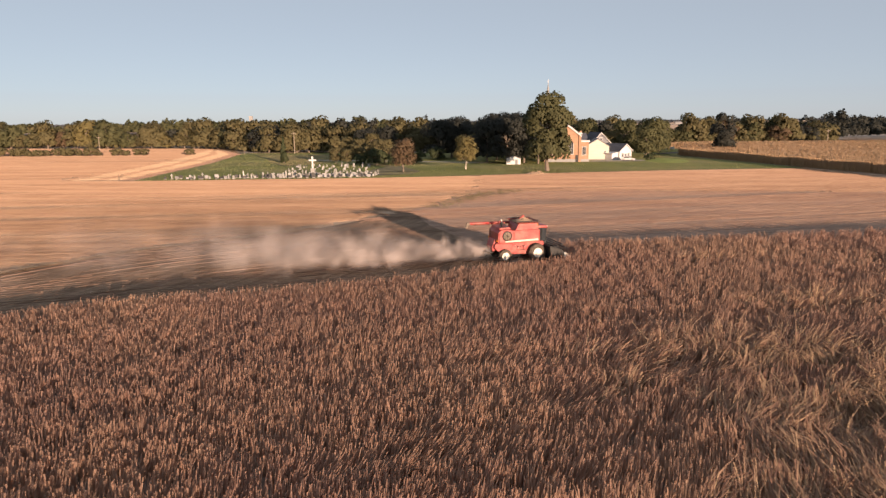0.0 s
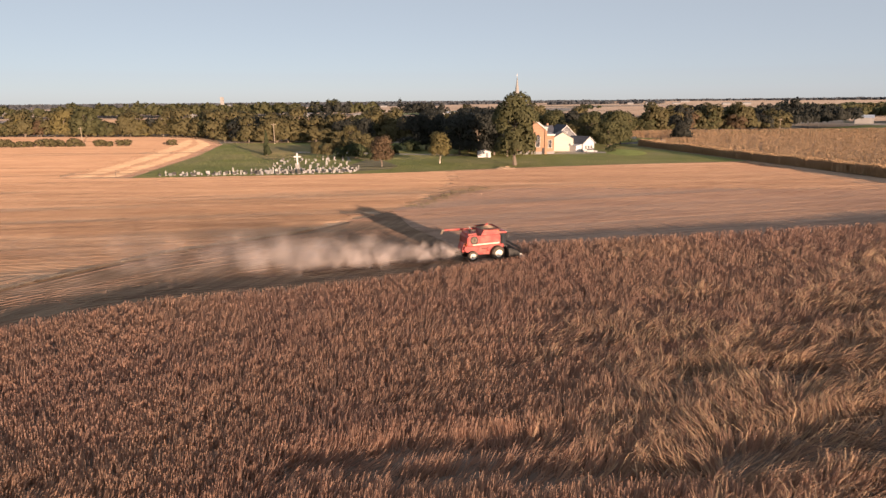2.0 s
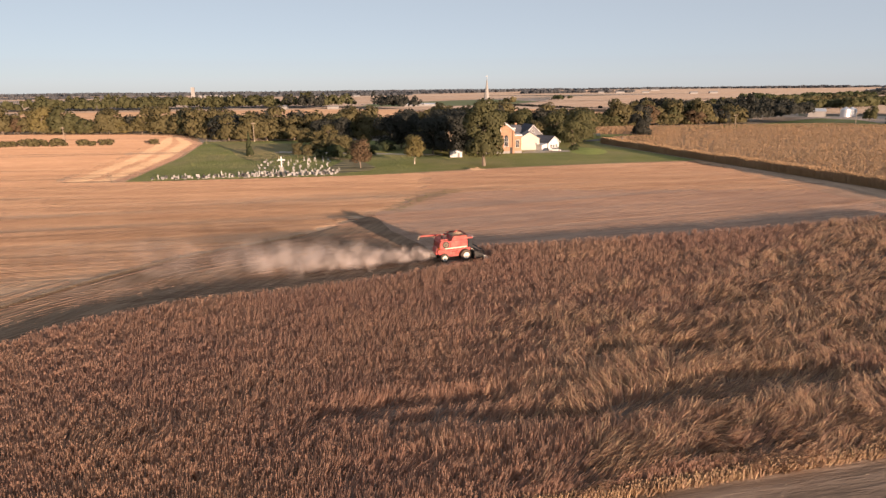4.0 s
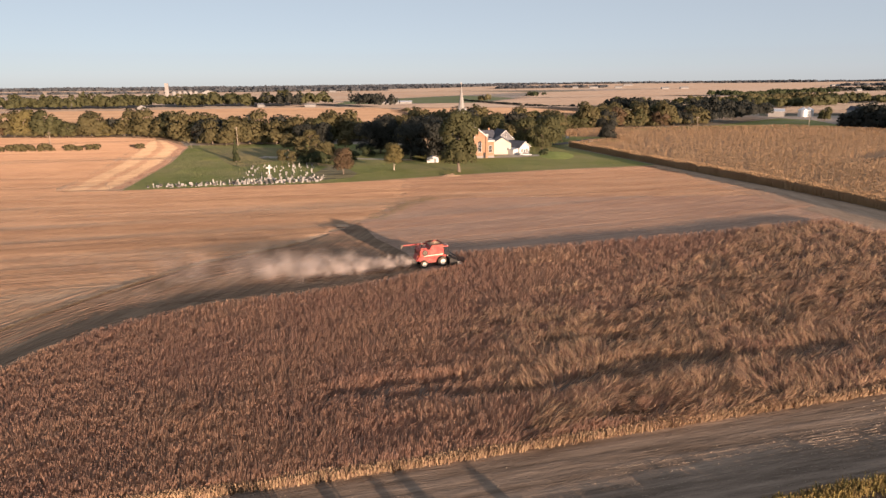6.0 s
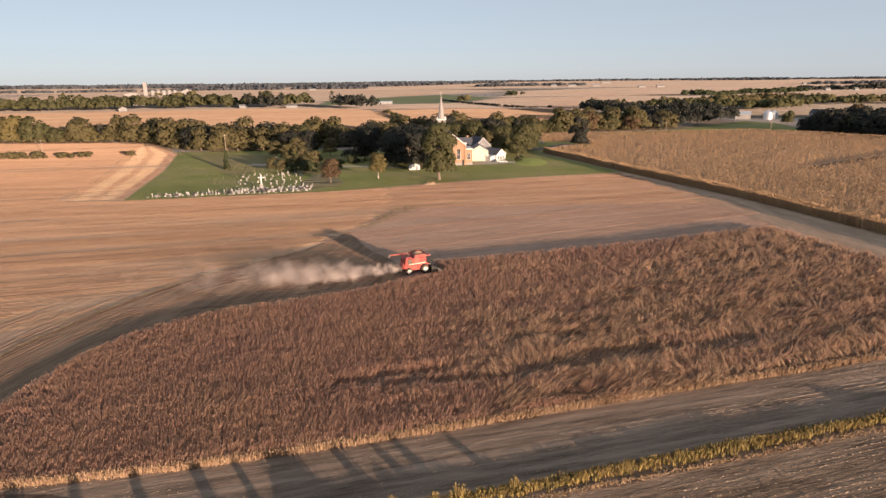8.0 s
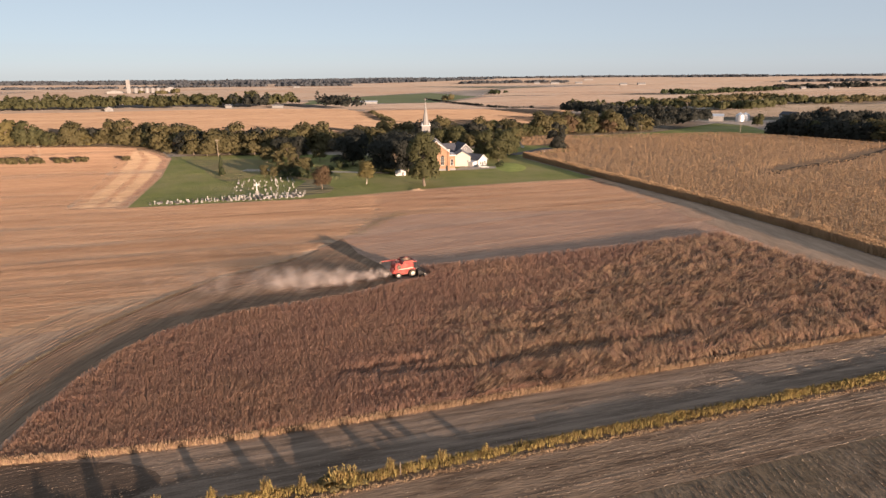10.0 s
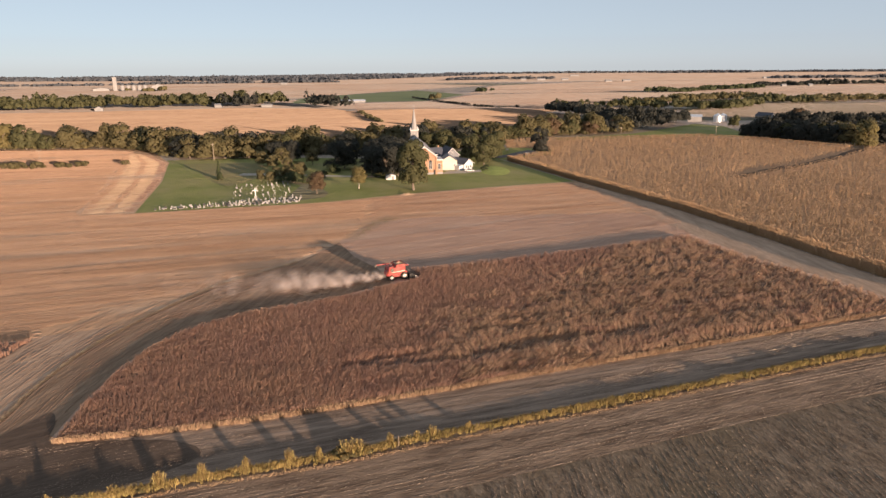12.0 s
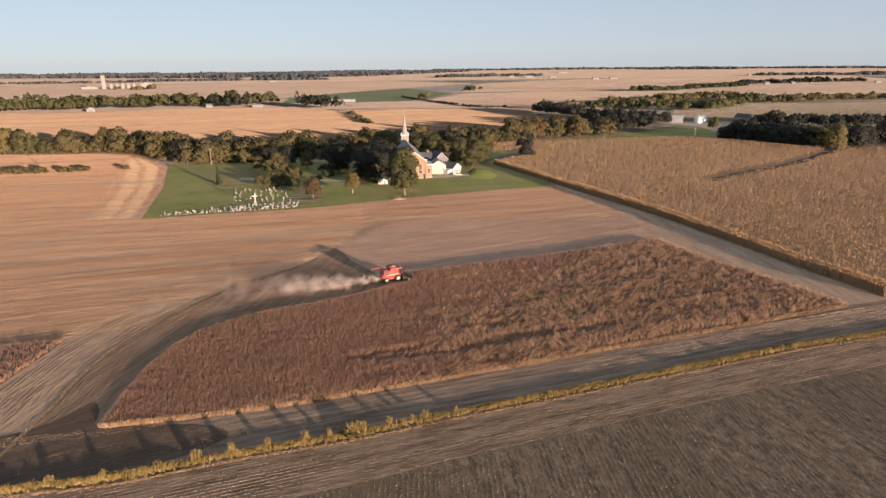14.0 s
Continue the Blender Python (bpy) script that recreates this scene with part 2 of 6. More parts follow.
M["pale_bark"] = surf("pale_bark", (0.3, 0.26, 0.2), (0.5, 0.44, 0.36), 1.5, 14, (1, 1, 0.2), bump=0.5)
# buildings and stones
M["white"] = surf("white_paint", (0.48, 0.47, 0.46), (0.60, 0.59, 0.58), 0.5, 9, rough=0.6, bump=0.1, depth=0.01)
M["cream"] = surf("cream_siding", (0.44, 0.415, 0.345), (0.55, 0.52, 0.45), 0.5, 9, (0.3, 0.3, 3), rough=0.65, bump=0.2, depth=0.02)
M["brick"] = surf("orange_brick", (0.28, 0.16, 0.10), (0.41, 0.255, 0.17), 0.6, 16, (1, 1, 2.5), rough=0.9, bump=0.4, depth=0.02)
M["roof_dark"] = surf("dark_shingles", (0.045, 0.05, 0.065), (0.10, 0.105, 0.125), 0.8, 10, (0.4, 0.4, 3), bump=0.4, depth=0.03)
M["roof_grey"] = surf("grey_shingles", (0.16, 0.16, 0.17), (0.26, 0.255, 0.25), 0.8, 10, (0.4, 0.4, 3), bump=0.4, depth=0.03)
M["glass"] = surf("window_glass", (0.02, 0.025, 0.03), (0.05, 0.055, 0.06), 0.5, 4, rough=0.08, bump=0, spec=0.6)
M["stone"] = surf("pale_gravestone", (0.22, 0.21, 0.195), (0.40, 0.385, 0.36), 1.2, 12, vary="object", amount=0.3, rough=0.7, bump=0.3, depth=0.01)
M["dark_gravestone"] = surf("dark_gravestone", (0.045, 0.042, 0.04), (0.10, 0.093, 0.088), 3, 30, vary="object", amount=0.3, rough=0.75, bump=0.2, depth=0.01)
M["granite"] = surf("grey_granite", (0.22, 0.21, 0.21), (0.40, 0.38, 0.37), 3, 30, vary="object", amount=0.3, rough=0.5, bump=0.2, depth=0.01)
M["galvanised"] = surf("galvanised_steel", (0.55, 0.57, 0.6), (0.72, 0.74, 0.76), 0.6, 8, (1, 1, 6), rough=0.4, metal=0.7, bump=0.3, depth=0.03)
M["concrete"] = surf("pale_concrete", (0.21, 0.205, 0.20), (0.31, 0.30, 0.29), 0.2, 4, (1, 1, 0.3), rough=0.85)
M["pole_wood"] = surf("weathered_pole", (0.26, 0.21, 0.16), (0.42, 0.35, 0.28), 1, 10, (1, 1, 0.1))
# combine
M["red"] = surf("faded_red_paint", (0.26, 0.018, 0.016), (0.35, 0.038, 0.03), 0.8, 7, rough=0.42, bump=0.08, depth=0.01, spec=0.45, tint=(0.32, 0.095, 0.07), tint_scale=0.9)
M["black"] = surf("black_paint", (0.012, 0.012, 0.013), (0.04, 0.037, 0.034), 1.5, 10, rough=0.5, bump=0.1)
M["rubber"] = surf("dusty_rubber", (0.05, 0.04, 0.033), (0.15, 0.115, 0.088), 2.5, 14, rough=0.9, bump=0.3)
M["rim"] = surf("cream_rim", (0.62, 0.58, 0.49), (0.76, 0.72, 0.63), 2, 14, rough=0.5, bump=0.1, depth=0.01)
M["stripe"] = surf("pale_stripe", (0.50, 0.42, 0.34), (0.64, 0.56, 0.47), 2, 12, rough=0.5, bump=0)
M["screen"] = surf("dusty_mesh_screen", (0.10, 0.08, 0.06), (0.24, 0.19, 0.15), 6, 40, rough=0.8, bump=0.6, depth=0.02)
M["steel"] = surf("worn_steel", (0.22, 0.21, 0.20), (0.45, 0.43, 0.40), 3, 20, rough=0.4, metal=0.8, bump=0.2, depth=0.01)
M["lamp_amber"] = surf("amber_lens", (0.75, 0.25, 0.02), (0.85, 0.35, 0.04), 3, 20, rough=0.2, bump=0)
M["lamp_clear"] = surf("clear_lens", (0.6, 0.6, 0.6), (0.75, 0.75, 0.75), 3, 20, rough=0.15, bump=0)

# ---------------------------------------------------------------- building helpers


def empty(name, at=(0, 0, 0), turn=0.0):
    ob = new(name)
    ob.matrix_basis = pose(*at, 0, 0, turn)
    return ob


def part(name, bm, material, parent, label=""):
    """Links a bmesh as one mesh under a thing or a part."""
    bmesh.ops.recalc_face_normals(bm, faces=bm.faces[:])
    me = bpy.data.meshes.new(name)
    bm.to_mesh(me)
    bm.free()
    me.materials.append(M[material])
    ob = new(name, me)
    ob.parent = parent
    if label:
        tagged(ob, label)
    return ob


def box(bm, x0, x1, y0, y1, z0, z1, bevel=0.0):
    made = bmesh.ops.create_cube(bm, size=1.0, matrix=Matrix.Translation(((x0 + x1) / 2, (y0 + y1) / 2, (z0 + z1) / 2))
                                 @ Matrix.Diagonal((x1 - x0, y1 - y0, z1 - z0, 1)))
    if bevel:
        edges = {e for v in made["verts"] for e in v.link_edges}
        bmesh.ops.bevel(bm, geom=list(edges), offset=bevel, segments=2, affect="EDGES", profile=0.6)
    return bm


def bar(bm, a, b, r0, r1=None, sides=8):
    """A round bar, tapered if r1 is given, from a to b."""
    a, b = Vector(a), Vector(b)
    r1 = r0 if r1 is None else r1
    m = Matrix.Translation((a + b) / 2) @ (b - a).to_track_quat("Z", "Y").to_matrix().to_4x4()
    bmesh.ops.create_cone(bm, cap_ends=True, segments=sides, radius1=r0, radius2=max(r1, 0.001), depth=(b - a).length, matrix=m)
    return bm


def extrude_profile(bm, outline, y0, y1, bevel=0.0):
    """A solid whose side view is the outline (x, z), from y0 to y1."""
    f = bm.faces.new([bm.verts.new((x, y0, z)) for x, z in outline])
    out = bmesh.ops.extrude_face_region(bm, geom=[f])
    vs = [v for v in out["geom"] if isinstance(v, bmesh.types.BMVert)]
    bmesh.ops.translate(bm, verts=vs, vec=(0, y1 - y0, 0))
    if bevel:
        es = {e for v in list(f.verts) + vs for e in v.link_edges}
        bmesh.ops.bevel(bm, geom=list(es), offset=bevel, segments=2, affect="EDGES", profile=0.6)
    return bm


def lathe(bm, profile, centre, axis, sides=20):
    """A turned shape: profile of (radius, along the axis)."""
    q = Vector(axis).to_track_quat("Z", "Y").to_matrix()
    rings = []
    for r, h in profile:
        rings.append([bm.verts.new(Vector(centre) + q @ Vector((r * math.cos(2 * math.pi * i / sides), r * math.sin(2 * math.pi * i / sides), h)))
                      for i in range(sides)])
    for a, b in zip(rings, rings[1:]):
        for i in range(sides):
            bm.faces.new((a[i], a[(i + 1) % sides], b[(i + 1) % sides], b[i]))
    for ring in (rings[0], rings[-1]):
        bm.faces.new(ring)
    return bm


def quads_mesh(name, v, material, tris=False, normals=None):
    """One mesh of loose quads (or triangles) from an array of corners, with soft normals, one for each piece, if given."""
    k = 3 if tris else 4
    v = np.ascontiguousarray(v.reshape(-1, 3), dtype=np.float32)
    n = len(v) // k
    me = bpy.data.meshes.new(name)
    me.vertices.add(n * k)
    me.vertices.foreach_set("co", v.ravel())
    me.loops.add(n * k)
    me.loops.foreach_set("vertex_index", np.arange(n * k, dtype=np.int32))
    me.polygons.add(n)
    me.polygons.foreach_set("loop_start", np.arange(0, n * k, k, dtype=np.int32))
    me.update(calc_edges=True)
    if normals is not None:
        me.polygons.foreach_set("use_smooth", np.ones(n, dtype=bool))
        me.normals_split_custom_set_from_vertices(np.repeat(normals, k, axis=0).astype(np.float32).tolist())
    me.materials.append(M[material])
    return me


def vnoise(x, y, seed=0):
    """Smooth noise from 0 to 1 over arrays."""
    xi, yi = np.floor(x).astype(np.int64), np.floor(y).astype(np.int64)
    fx, fy = x - xi, y - yi
    fx, fy = fx * fx * (3 - 2 * fx), fy * fy * (3 - 2 * fy)

    def at(i, j):
        h = (i * 374761393 + j * 668265263 + seed * 1442695) & 0x7FFFFFFF
        h = ((h ^ (h >> 13)) * 1274126177) & 0x7FFFFFFF
        return ((h ^ (h >> 16)) & 0xFFFF) / 65535.0

    return (at(xi, yi) * (1 - fx) + at(xi + 1, yi) * fx) * (1 - fy) + (at(xi, yi + 1) * (1 - fx) + at(xi + 1, yi + 1) * fx) * fy


def inside(poly, x, y):
    """Which of the points lie in the polygon."""
    hit = np.zeros(len(x), bool)
    for (x0, y0), (x1, y1) in zip(poly, poly[1:] + poly[:1]):
        if y0 != y1:
            hit ^= ((y0 > y) != (y1 > y)) & (x < (x1 - x0) * (y - y0) / (y1 - y0) + x0)
    return hit


def scatter(poly, per_m2, rng):
    xs, ys = [p[0] for p in poly], [p[1] for p in poly]
    n = int((max(xs) - min(xs)) * (max(ys) - min(ys)) * per_m2)
    x, y = rng.uniform(min(xs), max(xs), n), rng.uniform(min(ys), max(ys), n)
    k = inside(poly, x, y)
    return x[k], y[k]


def edge_distance(poly, x, y):
    best = np.full(len(x), 1e9)
    for (x0, y0), (x1, y1) in zip(poly, poly[1:] + poly[:1]):
        dx, dy = x1 - x0, y1 - y0
        t = np.clip(((x - x0) * dx + (y - y0) * dy) / (dx * dx + dy * dy), 0, 1)
        best = np.minimum(best, np.hypot(x - x0 - t * dx, y - y0 - t * dy))
    return best


def along(line, s):
    """Points at the distances s along a polyline, and its direction there."""
    p = np.array(line, float)
    d = np.r_[0, np.cumsum(np.hypot(*np.diff(p, axis=0).T))]
    x, y = np.interp(s, d, p[:, 0]), np.interp(s, d, p[:, 1])
    i = np.clip(np.searchsorted(d, s, side="right") - 1, 0, len(p) - 2)
    t = np.diff(p, axis=0)[i]
    return x, y, t / np.hypot(t[:, 0], t[:, 1])[:, None], d[-1]


def smooth_line(line, steps=6):
    """A Catmull-Rom curve through the points."""
    p = [np.array(q, float) for q in line]
    p = [2 * p[0] - p[1]] + p + [2 * p[-1] - p[-2]]
    out = []
    for a, b, c, d in zip(p, p[1:], p[2:], p[3:]):
        for k in range(steps):
            t = k / steps
            out.append(tuple(0.5 * (2 * b + (c - a) * t + (2 * a - 5 * b + 4 * c - d) * t * t + (3 * b - a - 3 * c + d) * t ** 3)))
    return out + [tuple(p[-2])]


def rise(x, y):
    """The land climbs gently towards the horizon."""
    r = np.hypot(x, y)
    t = np.clip((r - 2100) / 2800, 0, 1)
    return 4.0 * t * t * (3 - 2 * t)


def blades(base, tip, width, face, top=0.5):
    """Quads from base to tip, of the width at the foot and top * width at the end, spread along the angle face."""
    side = np.stack([np.cos(face), np.sin(face), np.zeros_like(face)], 1) * (width / 2)[:, None]
    return np.stack([base - side, base + side, tip + side * top, tip - side * top], 1)


# ---------------------------------------------------------------- ground
RINGS = [0, 60, 130, 260, 450, 700, 1000, 1400, 1800, 2100, 2400, 2700, 3000, 3400, 3800, 4200, 4600, 4860]
SPOKES = 96
gv, gf = [(0.0, 0.0, 0.0)], []
for r in RINGS[1:]:
    for i in range(SPOKES):
        a = 2 * math.pi * i / SPOKES
        x, y = r * math.cos(a), r * math.sin(a)
        gv.append((x, y, float(rise(np.array(x), np.array(y)))))
for i in range(SPOKES):
    gf.append((0, 1 + i, 1 + (i + 1) % SPOKES))
for k in range(len(RINGS) - 2):
    for i in range(SPOKES):
        a, b = 1 + k * SPOKES + i, 1 + k * SPOKES + (i + 1) % SPOKES
        gf.append((a, a + SPOKES, b + SPOKES, b))
me = bpy.data.meshes.new("ground")
me.from_pydata(gv, [], gf)
me.materials.append(M["far_ground"])
tagged(new("ground", me), "flat tan harvested farmland reaching the horizon", "ground", kind="structure")


def patch(name, outline, level, material, label, category="field"):
    me = bpy.data.meshes.new(name)
    me.from_pydata([(x, y, level) for x, y in outline], [], [tuple(range(len(outline)))])
    if me.polygons[0].normal.z < 0:
        me.flip_normals()
    me.materials.append(M[material])
    return tagged(new(name, me), label, category, kind="structure")


OLD_EDGE = smooth_line([(-60, -4), (-58.4, 4), (-56.5, 13.5), (-55.9, 20.6), (-52.6, 34.4), (-46.4, 48), (-39.4, 59), (-33.6, 67),
                        (-27, 73), (-15, 83), (-4.3, 98), (0.5, 108), (8, 123)])
patch("field_stubble", [(-420, -12), (118, 4), (122.7, 20.8), (119.7, 48.4), (118.8, 71.6), (115.4, 116), (104.8, 181), (60, 174.5), (26, 168.5),
                        (-7, 160.3), (-42, 159), (-72, 157.5), (-76, 226), (-85, 291), (-106, 350), (-130, 368), (-170, 380), (-420, 412)],
      0.03, "stubble", "tan harvested stubble field with pale straw streaks")
patch("field_fresh", OLD_EDGE + [(26, 126), (62, 121), (108, 114), (109, 70), (112, 40), (116, 4), (-60, -8)], 0.06, "fresh",
      "freshly cut brownish bean stubble round the standing crop")
patch("field_end", [(-73, 159), (-77, 226), (-86, 291), (-104, 318), (-112, 291), (-100, 226), (-92, 159)], 0.06, "end_rows", "pale stubble with crosswise wheel rows beside the lawn")
patch("path_headland", [(101, 86), (103, 57), (108, 41), (112, 20), (113, 6), (126, 6), (122.7, 20.8), (119.7, 48.4), (118.8, 71.6), (115.4, 116), (107, 166), (100, 140)], 0.09, "path",
      "pale dry headland between bean crop and corn field", "path")
WEED_LINE = smooth_line([(-130, -14), (-90, -12.5), (-57, -10.5), (-42, -11), (-27, -9.2), (-10, -8.2), (5, -6.2), (29, -3.5), (60, 0.2),
                         (82, 2.8), (105, 4.0), (160, 8), (260, 14)])
LANE = [(x, y) for x, y in WEED_LINE if x < 140]
patch("lane", LANE + [(135, 20), (110, 19), (92, 16.6), (61, 12.6), (35, 9.6), (11, 6.7), (-9, 4.5), (-28, 3.4), (-47, 3.8), (-70, 6), (-130, 8)],
      0.10, "lane", "grey-brown stubble lane between crop and weed strip", "lane")
patch("field_corner", [(-64, 44), (-57, 45), (-47.5, 46.5)] + [p for p in OLD_EDGE if p[1] < 46][::-1] + [(-76, -4), (-74, 6), (-69, 23)], 0.045, "corner", "brown cut stubble beside the small bean crop")
patch("strip_left", [p for p in OLD_EDGE if 2 < p[1] < 60] + [(-33, 43.4), (-39.4, 37), (-44, 27), (-46.8, 14), (-48, 4)], 0.075, "cut_strip", "brown cut strip curving along the standing crop")
patch("strip_upper", [p for p in OLD_EDGE if 52 < p[1] < 100] + [(0, 84), (5, 72), (7, 60), (-7, 53), (-22, 49.5), (-27, 46.6), (-33, 43.4), (-36, 40)], 0.07, "cut_strip", "freshly cut brown strip behind the combine")
patch("turning_place", smooth_line([(-100, -4), (-75, 3.5), (-62, 4.6), (-56.5, 6.2), (-53, 9.5), (-50.4, 12.6), (-48.6, 9), (-47.4, 3.9), (-40, 2.6), (-31, 0.5), (-27, -4), (-36, -8.8), (-46, -10), (-57, -10.4), (-90, -12), (-104, -9)], 4), 0.115, "turned",
      "bare dark soil worn by turning machines", "soil")
patch("field_near", [(x, y) for x, y in WEED_LINE] + [(400, 20), (400, -400), (-400, -400), (-400, -14)], 0.05, "near",
      "grey-brown cut bean field with fine rows")
patch("headland_near", [(x, y) for x, y in WEED_LINE[6:]] + [(260, 4), (105, -7), (60, -11), (29, -15), (5, -18), (-10, -20.5), (-27, -22), (-57, -24), (-90, -26)],
      0.08, "headland", "lengthwise rows of stubble along the weed strip")
LAWN = smooth_line([(-72, 157.5), (-42, 159), (-7, 160.3), (26, 168.5), (60, 174.7), (104, 179)], 3) + [(102, 195), (99.4, 212), (96, 236), (93, 258), (60, 275), (20, 278),
       (-27, 298), (-54, 300), (-88, 301), (-85, 291.5), (-76, 226)]
patch("lawn", LAWN, 0.08, "lawn", "mown green lawn round the cemetery and church", "lawn")
WORN = smooth_line([(-76, 284), (-60, 281), (-37, 274), (-30, 250), (-34, 226), (-45, 206), (-56, 226), (-64, 252), (-74, 272), (-76, 284)], 3)[:-1]
patch("lawn_worn", WORN, 0.10, "lawn_dry", "dry brownish grass on the rough back of the lawn", "lawn")
patch("path_graves", [(-5, 170), (-14, 166), (-22, 164.5), (-14, 200), (-24, 214), (-20, 216), (-9, 200), (-3, 180)], 0.11, "olive_field", "worn dry ground beside the graves", "path")
patch("path_strip", [(-44, 235), (-20, 228), (10, 216), (22, 212), (22, 215), (10, 220), (-20, 233), (-42, 242)], 0.11, "gravel", "pale gravel drive through the lawn", "path")
patch("drive", [(50, 214), (64, 214), (76, 217), (76, 222), (64, 222), (56, 222)], 0.11, "gravel", "pale gravel yard before the house", "drive")
patch("lawn_back", [(60, 275), (92.6, 258.5), (96, 251), (112, 262), (128, 268), (134, 284), (129, 299), (112, 305), (95, 300), (60, 292)], 0.065, "lawn", "rough green grass round the side road", "lawn")
patch("road", [(88, 263), (94, 260), (110, 267), (121, 274), (125, 285), (121, 290), (113, 283), (104, 275), (95, 268)], 0.10, "asphalt", "grey asphalt side road", "road")
# farmland further off
RIPE = [(-400, 410), (-160, 410), (20, 390), (160, 400), (270, 560), (242, 600), (150, 645), (60, 650), (24, 755), (-100, 815), (-300, 790), (-400, 800)]
RIPE_SMALL = [(64, 640), (150, 640), (242, 590), (285, 640), (220, 690), (120, 715), (50, 720)]
patch("field_ripe", RIPE, 0.06,
      "orange_field", "bright orange ripe field beyond the creek trees")
patch("field_ripe_small", RIPE_SMALL, 0.12, "orange_field", "bright ripe field beside the woods")
patch("field_pink", [(50, 730), (217, 697), (300, 640), (420, 760), (700, 1050), (480, 1130), (290, 1100), (180, 890), (60, 880)], 0.10, "pink_field", "pinkish harvested field")
patch("field_green", [(-30, 905), (170, 905), (285, 1115), (240, 1380), (60, 1180), (-20, 1050)], 0.10, "green_field", "strip of green cover crop")
patch("field_pale", [(-900, 1010), (-330, 1010), (-60, 1010), (60, 1190), (220, 1400), (500, 1700), (300, 2060), (-900, 2060)], 0.10, "pale_field", "pale distant harvested field")
patch("field_pink_far", [(300, 1150), (700, 1100), (1100, 1350), (1900, 1850), (1000, 2000), (500, 1660)], 0.12, "pink_field", "wide pinkish distant field")
patch("field_olive", [(330, 460), (420, 430), (560, 400), (900, 380), (900, 640), (650, 650), (610, 725), (450, 640)], 0.10, "olive_field", "olive-brown pasture beyond the silos")
patch("field_olive_far", [(560, 800), (640, 690), (900, 690), (1500, 800), (1500, 1150), (1080, 1200), (740, 1040)], 0.14, "pale_field", "pale field beyond the woods")
patch("verge", [(160, 338), (216, 334), (263, 334), (300, 318), (330, 396), (322, 425), (230, 362), (161, 350)], 0.10, "lawn", "green grass verge beside the woods", "verge")

# ---------------------------------------------------------------- crops
CX, CY, HEAD = 10.0, 63.8, 14.0          # the combine, and its heading
ca, sa = math.cos(radians(HEAD)), math.sin(radians(HEAD))


def by_combine(f, s):
    """A place f metres ahead of the combine's front axle and s to its left."""
    return (CX + f * ca - s * sa, CY + f * sa + s * ca)


SOY = (smooth_line([(-47.1, 3.8), (-28, 3.4), (-9.3, 4.5), (11.4, 6.7), (34.8, 9.6), (61.4, 12.6), (92.4, 16.6), (109.5, 19)], 3)
       + [(106.8, 32), (105, 41), (100, 56), (97.5, 81.5), (80.6, 78), (63.6, 75), (44.3, 72), (28, 69.4), by_combine(3.7, 3.1), by_combine(3.7, -3.1)]
       + smooth_line([(12, 59.6), (6.6, 57.2), (-7, 51.4), (-22, 47.6), (-31.5, 43.6), (-38.6, 37), (-43.3, 27), (-46, 14)], 4))
patch("crop_floor", SOY, 0.13, "soil", "dark soil beneath the standing bean crop", "soil")
SOY_LEFT = [(-63.5, 42.5), (-69, 23), (-76, 0), (-120, -2), (-160, 36), (-90, 41)]
patch("crop_floor_far", SOY_LEFT, 0.13, "soil", "dark soil beneath the small bean crop", "soil")
rng = np.random.default_rng(7)


# places where the crop lies flat: two ends of each hollow, and its half width
HOLLOWS = [(16, 26.0, 31, 26.0, 1.0), (17, 16.6, 36, 19.0, 2.1), (31, 18.6, 53, 20.3, 1.5), (-7, 16.6, 15, 14.5, 0.8), (-7, 17.8, 7, 18.3, 0.8),
           (9, 8.6, 30, 10.8, 0.3), (26, 10.1, 66, 14.3, 0.4), (34, 11.9, 62, 14.9, 0.3), (47, 19.6, 60, 19.4, 0.5), (29, 32, 40, 34, 0.35), (57, 50, 71, 46, 0.8), (38, 41, 60, 44, 0.5),
           (12, 33, 24, 33.6, 0.3), (60, 30, 84, 33, 0.7), (66, 24, 90, 26, 0.5), (70, 55, 92, 58, 0.7)]
strays = random.Random(31)
for _ in range(26):
    hx, hy, hl = strays.uniform(6, 92), strays.uniform(14, 62), strays.uniform(4, 11)
    HOLLOWS.append((hx, hy, hx + hl, hy + hl * strays.uniform(0.02, 0.28), strays.uniform(0.22, 0.5)))


